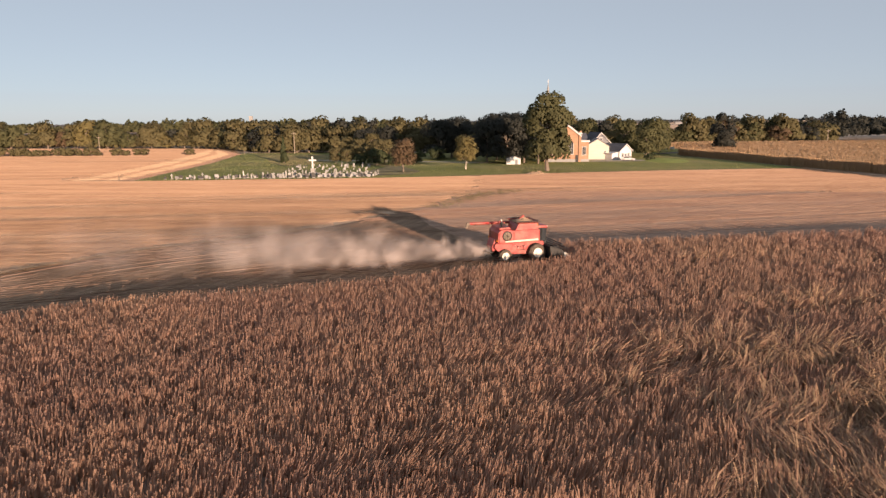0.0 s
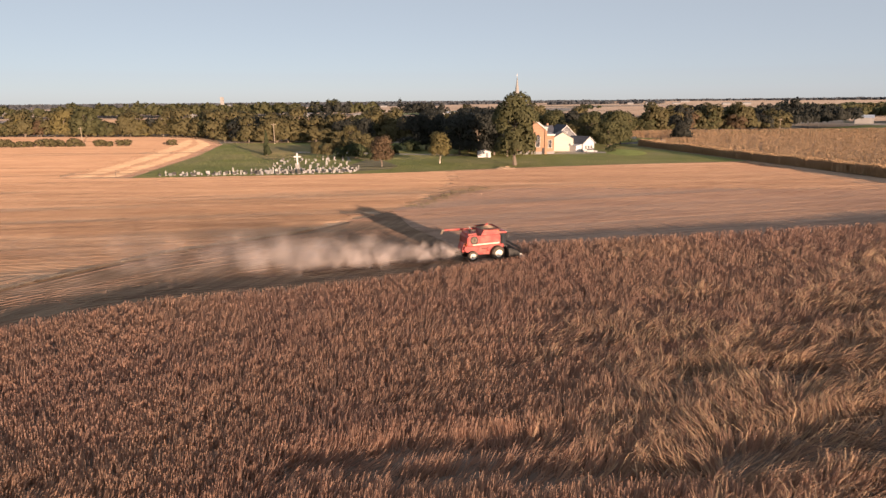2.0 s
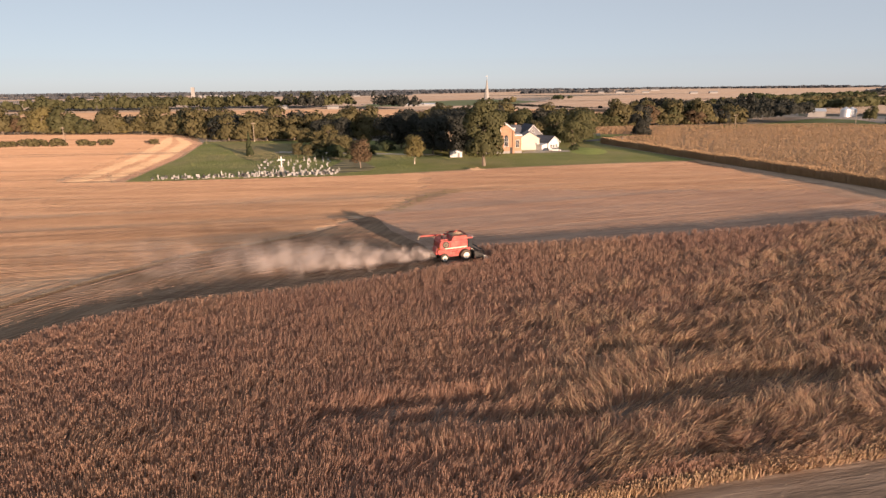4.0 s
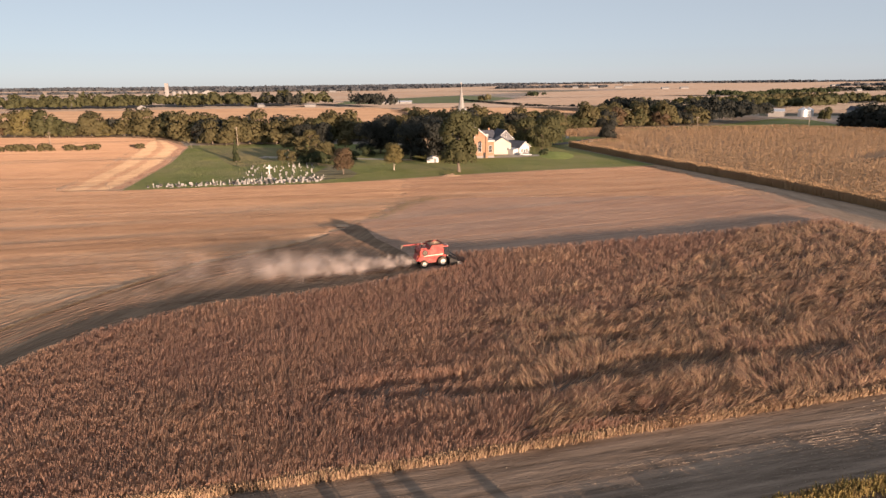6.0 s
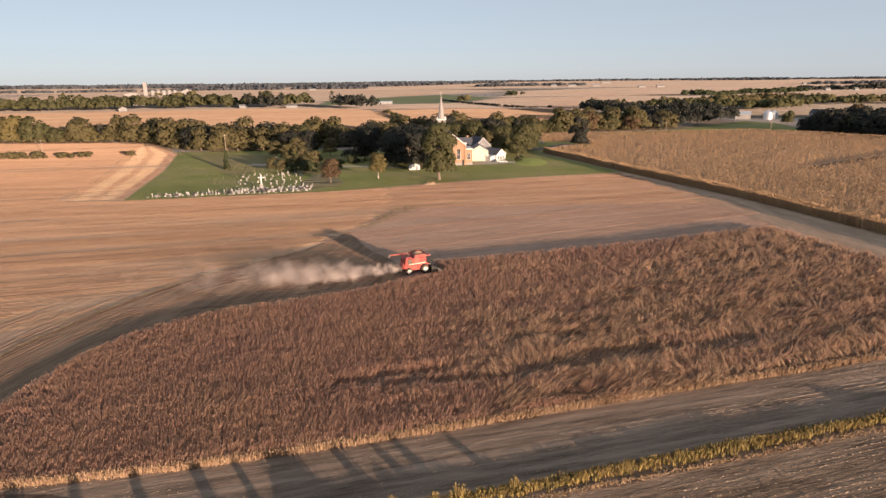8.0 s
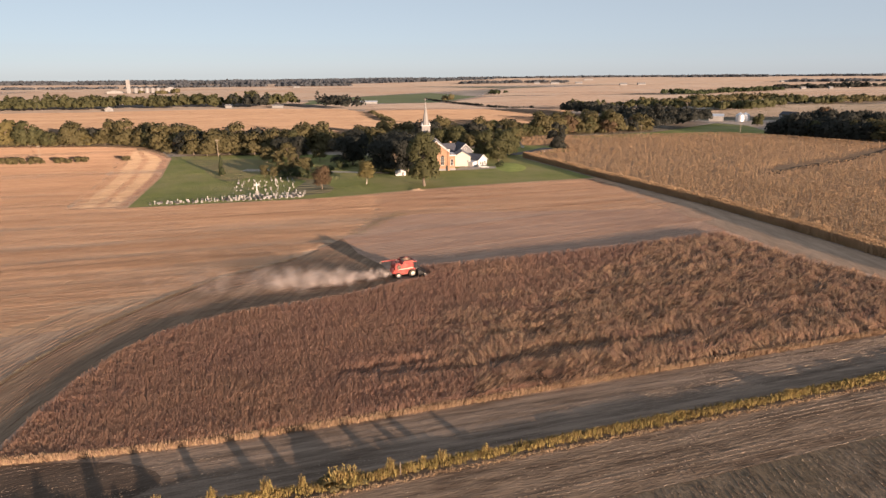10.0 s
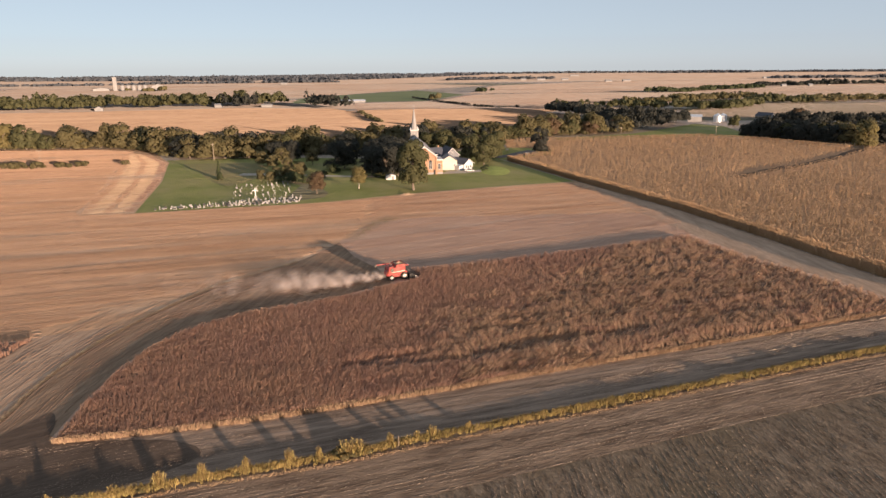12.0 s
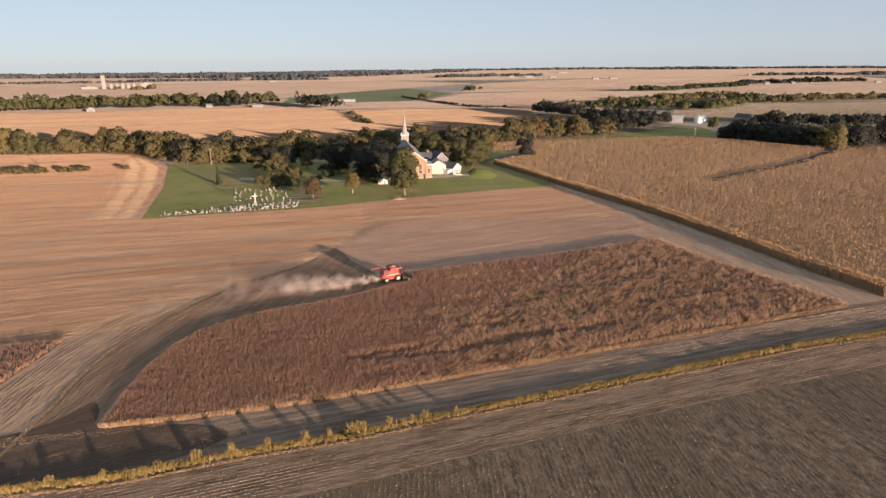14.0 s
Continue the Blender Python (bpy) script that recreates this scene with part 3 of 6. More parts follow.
def soybeans(name, poly, per_m2, label):
    x, y = scatter(poly, per_m2, rng)
    far = np.hypot(x, y)
    keep = rng.random(len(x)) < np.clip(1.30 - far / 110, 0.46, 1)
    x, y = x[keep], y[keep]
    # plants stand in tufts, with gaps between them
    tuft = 0.6 * vnoise(x * 1.5, y * 1.1, 61) + 0.4 * vnoise(x * 3.3, y * 2.4, 62)
    keep = rng.random(len(x)) < np.clip(0.3 + 2.6 * (tuft - 0.30) + 0.95 * np.clip((70 - np.hypot(x, y)) / 45, 0, 1), 0.12, 1)
    x, y, tuft = x[keep], y[keep], tuft[keep]
    # lodged swaths, long in the rows' direction, thicker towards the corn
    u, v = x * 0.985 + y * 0.17, y * 0.985 - x * 0.17
    lodge = 0.5 * vnoise(u * 0.09, v * 0.30, 3) + 0.5 * vnoise(u * 0.28, v * 0.8, 4)
    lodge = np.clip((lodge - 0.50 + np.clip((x - 2) / 80, -0.2, 0.30)) * 5, 0, 1)
    open_to = 44 + np.clip((x - 26) * 0.8, 0, 40)          # towards the combine the crop still stands
    lodge *= np.clip((open_to - y) / 12, 0, 1)
    flat = np.zeros(len(x))
    rim = np.zeros(len(x))
    for x0, y0, x1, y1, w in HOLLOWS:
        dx, dy = x1 - x0, y1 - y0
        t = np.clip(((x - x0) * dx + (y - y0) * dy) / (dx * dx + dy * dy), 0, 1)
        d = np.hypot(x - x0 - t * dx, y - y0 - t * dy) + 1.1 * w * (vnoise(u * 0.35, v * 0.9, 14) - 0.5) + 0.5 * w * np.abs(t - 0.5)
        flat = np.maximum(flat, 0.9 * np.clip((1.0 * w - d) / (0.35 * w) + 0.5, 0, 1))
        rim = np.maximum(rim, np.clip(1 - np.abs(d - w) / 1.4, 0, 1))
    # small pits between the lodged swaths
    pit = np.clip((0.6 * vnoise(u * 0.17 + 3, v * 0.85, 51) + 0.4 * vnoise(u * 0.8, v * 1.9, 52) - 0.555) * 9, 0, 1) * np.clip((x + 4) / 22, 0, 1) * np.clip((open_to - y) / 12, 0, 1)
    lodge = np.maximum(np.maximum(lodge, 0.85 * pit), np.maximum(flat, 0.8 * rim))
    keep = rng.random(len(x)) > np.maximum(0.78 * flat, 0.76 * pit * np.clip(np.hypot(x, y) / 40 - 0.3, 0.3, 1))
    x, y, lodge, flat, tuft = x[keep], y[keep], lodge[keep], flat[keep], tuft[keep]
    n = len(x)
    tall = (0.68 + 0.28 * tuft + 0.10 * vnoise(x * 0.35, y * 0.35, 5) + 0.22 * rng.random(n) * (0.35 + 0.65 * np.clip((x + 15) / 30, 0, 1))) * (1 + 0.32 * lodge) * (0.76 + 0.24 * np.clip((x + 42) / 25, 0, 1)) * (1 - 0.1 * flat)
    wind = 0.5 + 2.0 * (vnoise(x * 0.08, y * 0.12, 8) - 0.5) + lodge * (2.0 * (vnoise(x * 0.22, y * 0.34, 9) - 0.5) + 2.6 * (vnoise(x * 0.5, y * 0.7, 16) - 0.5)) + rng.normal(0, 0.22, n)
    wind = np.where(flat > 0.5, 0.2 + 0.7 * (vnoise(x * 0.25, y * 0.7, 10) - 0.5) + rng.normal(0, 0.15, n), wind)
    tilt = np.clip(0.15 + 0.72 * lodge + 0.33 * flat + rng.normal(0, 0.10 + 0.08 * lodge, n), 0, 1.32)
    out, bent = [], []
    curl = 2.4 * (vnoise(x * 0.5, y * 0.6, 15) - 0.5)
    far = np.hypot(x, y)
    fallen = lodge * np.clip((x + 5) / 20, 0, 1) + rng.normal(0, 0.15, n) > 0.72
    for k in range(4):
        a = rng.uniform(0, 6.283, n)
        r = rng.uniform(0.0, 0.13, n)
        foot = np.stack([x + r * np.cos(a), y + r * np.sin(a), np.full(n, 0.12)], 1)
        h = tall * (rng.uniform(0.9, 1.3, n) if k == 0 else rng.uniform(0.70, 1.06, n))
        lean = np.clip(tilt + rng.normal(0, 0.07, n), 0, 1.42)
        d = wind + rng.normal(0, 0.12, n)
        tip = foot + np.stack([np.cos(d) * np.sin(lean) * h + 0.05 * np.cos(a), np.sin(d) * np.sin(lean) * h + 0.05 * np.sin(a), np.cos(lean) * h], 1)
        wide = (rng.uniform(0.018, 0.03, n) if k == 0 else rng.uniform(0.026, 0.058, n)) * np.where(fallen, 1.3, 1.0) * (0.95 + far / 160)
        face = rng.uniform(-0.8, 0.8, n)
        out.append(blades(foot, tip, wide, face, 0.9 if k < 3 else 0.4))
        if k < 3 and fallen.any():
            # the ends of fallen plants curl over and down
            c = fallen
            turn = d[c] + curl[c] + rng.normal(0, 0.25, c.sum())
            drop = np.clip(lean[c] + 0.55, 0, 1.75)
            ends = 0.55 * h[c]
            end = tip[c] + np.stack([np.cos(turn) * np.sin(drop) * ends, np.sin(turn) * np.sin(drop) * ends, np.cos(drop) * ends], 1)
            end[:, 2] = np.maximum(end[:, 2], 0.16)
            bent.append(blades(tip[c], end, wide[c] * 0.95, face[c], 0.6))
    if fallen.any():
        tagged(new(name + "_lodged", quads_mesh(name, np.concatenate([q[fallen] for q in out] + bent), "soy_lodged")), "golden lodged soybean plants lying over in swaths", "crop", kind="stuff")
    return tagged(new(name, quads_mesh(name, np.concatenate([q[~fallen] for q in out]), "soy")), label, "crop", kind="stuff")


soybeans("bean_crop", SOY, 19.0, "dry reddish-brown soybean plants, standing and partly lodged")
soybeans("bean_crop_small", SOY_LEFT, 11.0, "dry brown soybean plants in a corner plot")


def fringe(name, line, width, per_m, tall, material, label, blades_each=6, lean=0.35, even=False):
    """A ragged strip of plants along a line."""
    *_, total = along(line, np.array([0.0]))
    n = int(total * per_m)
    x, y, t, _ = along(line, rng.uniform(0, total, n))
    off = rng.normal(0, 0.33, n) * width
    x, y = x - t[:, 1] * off, y + t[:, 0] * off
    h0 = tall * (0.58 + 0.3 * vnoise(x * 0.22, y * 0.22, 21) + 0.4 * vnoise(x * 0.9, y * 0.9, 22) ** 2) * np.exp(-(off / width) ** 2 * 0.7)
    if even:
        h0 = tall * (0.85 + 0.25 * vnoise(x * 0.22, y * 0.22, 21))
    out = []
    for _ in range(blades_each):
        a, r = rng.uniform(0, 6.283, n), rng.uniform(0, 0.22, n)
        foot = np.stack([x + r * np.cos(a), y + r * np.sin(a), np.full(n, 0.08)], 1)
        h, l = h0 * rng.uniform(0.6, 1.15, n), rng.uniform(0, lean, n)
        tip = foot + np.stack([np.cos(a) * np.sin(l) * h, np.sin(a) * np.sin(l) * h, np.cos(l) * h], 1)
        out.append(blades(foot, tip, rng.uniform(0.03, 0.10, n), rng.uniform(0, 3.14, n), 0.6))
    return tagged(new(name, quads_mesh(name, np.concatenate(out), material)), label, "weeds" if material == "weed" else "crop", kind="stuff")


fringe("waterway_grass", [(0, 103), (5, 113), (10, 121), (17, 128)], 5.0, 20, 0.12, "grass_dry", "low dry grass along a shallow field drain", 6, 0.7)
fringe("weed_strip", [p for p in WEED_LINE if p[0] < 180], 1.35, 32, 0.76, "weed", "tall golden weeds and dry grass along the field edge", 7)
fringe("crop_fringe", smooth_line([(-47.1, 3.5), (-28, 3.1), (-9.3, 4.2), (11.4, 6.4), (34.8, 9.3), (61.4, 12.3), (92.4, 16.3), (109, 18.6)], 3), 0.45, 34, 0.78, "soy_gold",
       "sunlit golden edge of the bean crop", 6, 0.6, True)
fringe("verge_straw", [(x + 0.2, y - 1.6) for x, y in WEED_LINE if x < 180], 0.6, 16, 0.22, "straw", "low bleached grass beside the weed strip", 5, 0.9)

CORN = [(95.5, 250), (105.5, 181), (116.3, 116), (119.7, 71.6), (120.6, 48.4), (124, 18), (300, 26), (460, 60), (460, 215), (352, 234), (308, 243), (302, 262), (287, 299), (262, 329), (175, 333),
        (143, 335), (120, 331), (112.5, 305), (129, 299), (134, 284), (128, 268), (112, 262)]
patch("corn_floor", CORN, 0.12, "corn_soil", "dark soil beneath the standing corn", "soil")


def corn(name, poly, label):
    x, y = scatter(poly, 1.6, rng)
    e = edge_distance(poly, x, y)
    far = np.hypot(x - 120, y - 20)
    keep = rng.random(len(x)) < np.where(e < 5, 1.0, np.clip(1.1 - far / 260, 0.36, 1))
    gully = smooth_line([(178, 170), (206, 184), (253, 204), (311, 238)], 4)
    gx, gy, _, glen = along(gully, np.linspace(0, 150, 90))
    near = np.min(np.hypot(x[:, None] - gx[None], y[:, None] - gy[None]), 1)
    keep &= near > 3.4 + 1.8 * vnoise(x * 0.1, y * 0.1, 35)
    # short thin gaps where rows have fallen
    fallen = []
    pick = random.Random(77)
    for _ in range(34):
        x0, y0, far_on = pick.uniform(128, 290), pick.uniform(70, 300), pick.uniform(6, 20)
        fallen.append((x0, y0, x0 + far_on, y0 - far_on * pick.uniform(0.3, 0.7), pick.uniform(0.35, 0.8)))
    for x0, y0, x1, y1, w in (*fallen, (125, 254, 139, 245, 0.9), (177, 259, 194, 245, 0.9), (174, 214, 180, 203, 0.7), (189, 148, 200, 132, 1.0), (177, 138, 179, 125, 0.9),
                              (183, 118, 190, 105, 1.0), (235, 168, 245, 157, 1.0), (165, 240, 182, 223, 0.8), (205, 120, 214, 98, 1.0), (228, 132, 236, 112, 1.0)):
        dx, dy = x1 - x0, y1 - y0
        t = np.clip(((x - x0) * dx + (y - y0) * dy) / (dx * dx + dy * dy), 0, 1)
        keep &= np.hypot(x - x0 - t * dx, y - y0 - t * dy) > w * (0.6 + 0.9 * vnoise(x * 0.4, y * 0.4, 36))
    x, y, e = x[keep], y[keep], e[keep]
    n = len(x)
    inner = e > 4
    u, v = x * 0.14 - y * 0.99, x * 0.99 + y * 0.14
    tall = 2.1 + 0.2 * vnoise(x * 0.12, y * 0.12, 31) + 0.18 * vnoise(u * 0.03, v * 0.3, 37) + 0.10 * rng.random(n)
    tall *= 1 - 0.08 * np.clip((vnoise(x * 0.03, y * 0.10, 33) - 0.62) * 6, 0, 1)
    out = []
    wider = 1.35 + np.hypot(x - 120, y - 20) / 400
    for k in range(5):
        a, r = rng.uniform(0, 6.283, n), rng.uniform(0, 0.6, n)
        foot = np.stack([x + r * np.cos(a), y + r * np.sin(a), np.full(n, 0.1)], 1)
        if k < 1:
            tip = foot + np.stack([rng.normal(0, 0.12, n), rng.normal(0, 0.12, n), tall * rng.uniform(0.85, 1.12, n)], 1)
            out.append(blades(foot, tip, rng.uniform(0.05, 0.09, n), rng.uniform(0, 3.14, n), 0.8))
        else:
            z = tall * (rng.uniform(0.84, 1.0, n) if k > 1 else rng.uniform(0.35, 0.8, n))
            foot[:, 2] += z
            d = rng.uniform(0.18, 0.45, n)
            tip = foot + np.stack([np.cos(a) * d, np.sin(a) * d, np.where(rng.random(n) < 0.75, rng.uniform(0.06, 0.26, n), rng.uniform(-0.25, -0.05, n))], 1)
            out.append(blades(foot, tip, rng.uniform(0.11, 0.22, n) * wider, a + 1.57, 0.6))
    return tagged(new(name, quads_mesh(name, np.concatenate(out), "corn")), label, "crop", kind="stuff")


fringe("corn_edge", [(123.5, 21), (120.8, 48.4), (119.9, 71.6), (116.5, 116), (105.9, 181), (96, 250)], 0.9, 30, 2.4, "corn", "dense dry corn along the field edge", 8, 0.25, True)
fringe("corn_edge_inner", [(126, 21), (123.3, 48.4), (122.4, 71.6), (119, 116), (108.4, 181), (98, 250)], 2.2, 24, 2.45, "corn", "dense dry corn behind the field edge", 8, 0.25, True)
corn("corn_crop", CORN, "tall dry tan corn standing in a large field")


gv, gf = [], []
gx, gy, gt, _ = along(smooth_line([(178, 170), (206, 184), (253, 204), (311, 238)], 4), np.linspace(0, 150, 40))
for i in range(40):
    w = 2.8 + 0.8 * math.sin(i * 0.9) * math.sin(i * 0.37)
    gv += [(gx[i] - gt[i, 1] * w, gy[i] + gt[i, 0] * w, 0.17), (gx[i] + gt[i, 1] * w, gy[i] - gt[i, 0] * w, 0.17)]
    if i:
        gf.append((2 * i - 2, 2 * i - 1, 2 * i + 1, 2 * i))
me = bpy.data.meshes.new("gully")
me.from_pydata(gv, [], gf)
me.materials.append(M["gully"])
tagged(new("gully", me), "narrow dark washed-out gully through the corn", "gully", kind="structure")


def standing(name, poly, gap, tall, piece, label, material="ripe", turn=3.0):
    """A crop or cut stalks far off: long low rows of upright stems."""
    c, s = math.cos(radians(turn)), math.sin(radians(turn))
    pu = [(x * c + y * s, y * c - x * s) for x, y in poly]
    v = np.arange(min(p[1] for p in pu), max(p[1] for p in pu), gap)
    u = np.arange(min(p[0] for p in pu), max(p[0] for p in pu), piece)
    shift = rng.uniform(0, piece, len(v))
    u, v = np.meshgrid(u, v)
    u, v = (u + shift[:, None]).ravel(), v.ravel()
    k = inside(pu, u, v)
    u, v = u[k], v[k]
    x, y = u * c - v * s, u * s + v * c
    n = len(x)
    streak = 0.6 * vnoise(u / piece * 0.2, v / gap * 0.10, 86) + 0.4 * vnoise(u / piece * 0.35, v / gap * 0.35, 87)
    foot = np.stack([x, y, 0.05 + rise(x, y)], 1)
    tip = foot + np.stack([rng.normal(0, 0.1, n), rng.normal(0, 0.1, n), tall * (0.7 + 0.6 * streak) * rng.uniform(0.95, 1.05, n)], 1)
    return tagged(new(name, quads_mesh(name, blades(foot, tip, np.full(n, piece * 1.04), radians(turn) + rng.normal(0, 0.1 / piece, n), 0.99), material)), label, "crop", kind="stuff")


standing("ripe_crop", RIPE, 2.2, 0.24, 9.0, "bright orange ripe crop standing beyond the creek")
standing("ripe_crop_small", RIPE_SMALL, 2.2, 0.22, 8.0, "bright ripe crop standing beside the woods")
standing("stalks_pink", [(60, 740), (217, 702), (300, 650), (420, 765), (690, 1050), (480, 1120), (295, 1090), (185, 890), (65, 875)], 3.5, 0.24, 14.0, "pale cut stalks on a distant field", "far_stalks", 7)
standing("stalks_pale", [(-700, 1015), (-330, 1015), (-60, 1015), (60, 1200), (220, 1410), (500, 1700), (300, 2060), (-800, 2060)], 6.0, 0.26, 22.0, "pale cut stalks on a wide far field", "far_stalks", -4)
standing("stalks_far", [(300, 1150), (700, 1100), (1100, 1350), (1900, 1850), (1000, 2000), (500, 1660)], 6.0, 0.26, 22.0, "pale cut stalks on a wide far field", "far_stalks", 8)
standing("stalks_horizon", [(-2600, 2100), (-600, 2070), (300, 2080), (1000, 2020), (1900, 1870), (2900, 2100), (4000, 2700), (3300, 3500), (2000, 4300), (0, 4600), (-3000, 3500)], 22.0, 0.6, 60.0, "pale cut stalks on fields towards the horizon", "far_stalks", 4)
standing("stalks_right", [(560, 800), (640, 700), (900, 700), (1500, 800), (1500, 1150), (1080, 1190), (740, 1030)], 4.0, 0.22, 16.0, "pale cut stalks beyond the woods", "far_stalks", -6)
standing("stalks_village", [(-900, 800), (-300, 792), (-100, 817), (24, 757), (60, 735), (60, 880), (-30, 905), (-20, 1012), (-900, 1012)], 3.0, 0.2, 12.0, "dry pale stalks round the distant hamlet", "far_stalks", 2)
standing("stalks_gap", [(300, 640), (420, 640), (560, 800), (740, 1040), (700, 1100), (690, 1050), (420, 760)], 3.5, 0.22, 12.0, "pale cut stalks behind the woods", "far_stalks", 4)
standing("stalks_gap_far", [(700, 1100), (740, 1040), (1080, 1200), (1500, 1150), (1900, 1850), (1100, 1350)], 6.0, 0.24, 22.0, "pale cut stalks between far hedges", "far_stalks", 8)
standing("stalks_pasture", [(340, 470), (420, 440), (560, 410), (800, 390), (800, 630), (650, 640), (610, 715), (450, 630)], 2.6, 0.18, 8.0, "dry grass on a pasture beyond the bins", "far_stalks", 12)


def stubble(name, poly, per_m2, tall, turn, material, label, streak=0.5, wide=(0.05, 0.2)):
    """Cut stalks in rows: short upright tufts, thicker where straw was left in long streaks."""
    x, y = scatter(poly, per_m2, rng)
    c, s = math.cos(radians(turn)), math.sin(radians(turn))
    u, v = x * c + y * s, y * c - x * s
    v = np.round(v / 0.76) * 0.76 + rng.normal(0, 0.05, len(v))
    thick = 0.5 * vnoise(u * 0.012, v * 0.16, 81) + 0.5 * vnoise(u * 0.03 + 5, v * 0.45, 82)
    k = rng.random(len(u)) < np.clip(1 - streak + streak * 3.2 * (thick - 0.4) * 2, 0.10, 1)
    u, v, thick = u[k], v[k], thick[k]
    n = len(u)
    foot = np.stack([u * c - v * s, u * s + v * c, np.full(n, 0.05)], 1)
    a = rng.uniform(0, 6.283, n)
    tip = foot + np.stack([0.06 * np.cos(a), 0.06 * np.sin(a), tall * rng.uniform(0.5, 1.15, n) * (0.5 + thick)], 1)
    return tagged(new(name, quads_mesh(name, blades(foot, tip, rng.uniform(*wide, n), radians(turn) + rng.normal(0, 0.5, n), 0.85), material)), label, "stubble", kind="stuff")


def rows(name, poly, gap, tall, turn, material, label, piece=1.3, full=1.0):
    """Cut stalks in drilled rows: low ragged lines of stubble, higher where the straw lies in long streaks."""
    c, s = math.cos(radians(turn)), math.sin(radians(turn))
    pu = [(x * c + y * s, y * c - x * s) for x, y in poly]
    v = np.arange(min(p[1] for p in pu), max(p[1] for p in pu), gap)
    u = np.arange(min(p[0] for p in pu), max(p[0] for p in pu), piece)
    shift = rng.uniform(0, piece, len(v))
    u, v = np.meshgrid(u, v)
    u, v = (u + shift[:, None]).ravel(), v.ravel()
    k = inside(pu, u, v) & (rng.random(len(u)) < full)
    u, v = u[k], v[k]
    v = v + 0.12 * (vnoise(u * 0.15, v, 83) - 0.5)
    n = len(u)
    thick = 0.45 * vnoise(u * 0.009, v * 0.12, 81) + 0.35 * vnoise(u * 0.02 + 5, v * 0.4, 82) + 0.2 * vnoise(u * 0.015, v * 1.3, 84)
    h = tall * np.clip(0.24 + 3.1 * (thick - 0.32), 0.10, 1.9) * rng.uniform(0.96, 1.04, n)
    foot = np.stack([u * c - v * s, u * s + v * c, np.full(n, 0.05)], 1)
    a = rng.uniform(0, 6.283, n)
    tip = foot + np.stack([0.04 * np.cos(a), 0.04 * np.sin(a), h + 0.02], 1)
    return tagged(new(name, quads_mesh(name, blades(foot, tip, np.full(n, piece * 1.05), radians(turn) + rng.normal(0, 0.05 / piece, n), 0.97), material)), label, "stubble", kind="stuff")


FIELD = [(-300, 44), (-90, 42), (-65, 43), (-63, 50), (-57, 53), (-54, 59), (-46, 60), (-41, 60), (-28, 74), (-15, 85), (0, 107), (8, 123), (12, 163.5), (-7, 159.3), (-42, 158), (-72, 156.5),
         (-91, 159), (-98, 226), (-111, 300), (-118, 350), (-140, 363), (-260, 390), (-330, 402)]
rows("stubble_stalks", FIELD, 0.66, 0.085, 6, "stalks", "short tan cut stalks left in rows", 5.0)
rows("stubble_stalks_fresh", [p for p in OLD_EDGE if p[1] > 46] + [(26, 126), (62, 121), (108, 114), (101, 84), (44, 74), (28, 71), (16, 68), (12, 61), (-7, 54), (-32, 48.5)], 0.76, 0.055, 13, "cut_beans", "short brownish cut bean stalks", 5.0)
stubble("stubble_stalks_end", [(-73, 160), (-77, 226), (-86, 291), (-102, 312), (-110, 291), (-99, 226), (-90, 160)], 1.5, 0.12, 96, "stalks", "cut stalks in crosswise rows beside the lawn", 0.8)
rows("stubble_stalks_lane", [(x, y + 3) for x, y in LANE if x > -70] + [(125, 14), (110, 17), (92, 15), (61, 11), (35, 8), (11, 5), (-9, 3.2), (-28, 2.2), (-47, 2.6), (-68, 5)], 0.76, 0.06, 6, "chaff", "short grey-brown cut stalks on the lane", 0.8, 0.75)
rows("stubble_stalks_near", [(-70, -16), (-27, -13), (5, -10), (60, -4), (130, 3), (130, -40), (30, -46), (-70, -46)], 0.76, 0.03, 79, "cut_beans", "fine rows of cut bean stalks", 0.7, 0.3)


def curved_rows(name, first, last, count, tall, material, label, piece=1.4, full=0.85):
    """Rows of cut stalks that follow a curve, from one edge line to another, with gaps and uneven height."""
    feet, tops, turns = [], [], []
    a, b = smooth_line(first, 5), smooth_line(last, 5)
    la, lb = along(a, np.array([0.0]))[3], along(b, np.array([0.0]))[3]
    f = np.arange(0, 1, piece / max(la, lb))
    for i in range(count):
        q = (i + rng.uniform(-0.15, 0.15)) / max(1, count - 1)
        ax, ay, at, _ = along(a, f * la)
        bx, by, bt, _ = along(b, f * lb)
        x, y, t = ax + (bx - ax) * q, ay + (by - ay) * q, at + (bt - at) * q
        thick = 0.5 * vnoise(f * 9, np.full(len(f), i * 0.45), 88) + 0.5 * vnoise(f * 26, np.full(len(f), i * 1.3), 89)
        k = rng.random(len(f)) < full
        h = tall * np.clip(0.25 + 2.8 * (thick - 0.3), 0.1, 1.9)
        foot = np.stack([x, y, np.full(len(f), 0.08)], 1)
        feet.append(foot[k])
        tops.append((foot + np.stack([np.zeros(len(f)), np.zeros(len(f)), h], 1))[k])
        turns.append(np.arctan2(t[:, 1], t[:, 0])[k])
    feet, tops, turns = np.concatenate(feet), np.concatenate(tops), np.concatenate(turns)
    return tagged(new(name, quads_mesh(name, blades(feet, tops, np.full(len(feet), piece * 1.03), turns + rng.normal(0, 0.06, len(feet)), 0.97), material)), label, "stubble", kind="stuff")


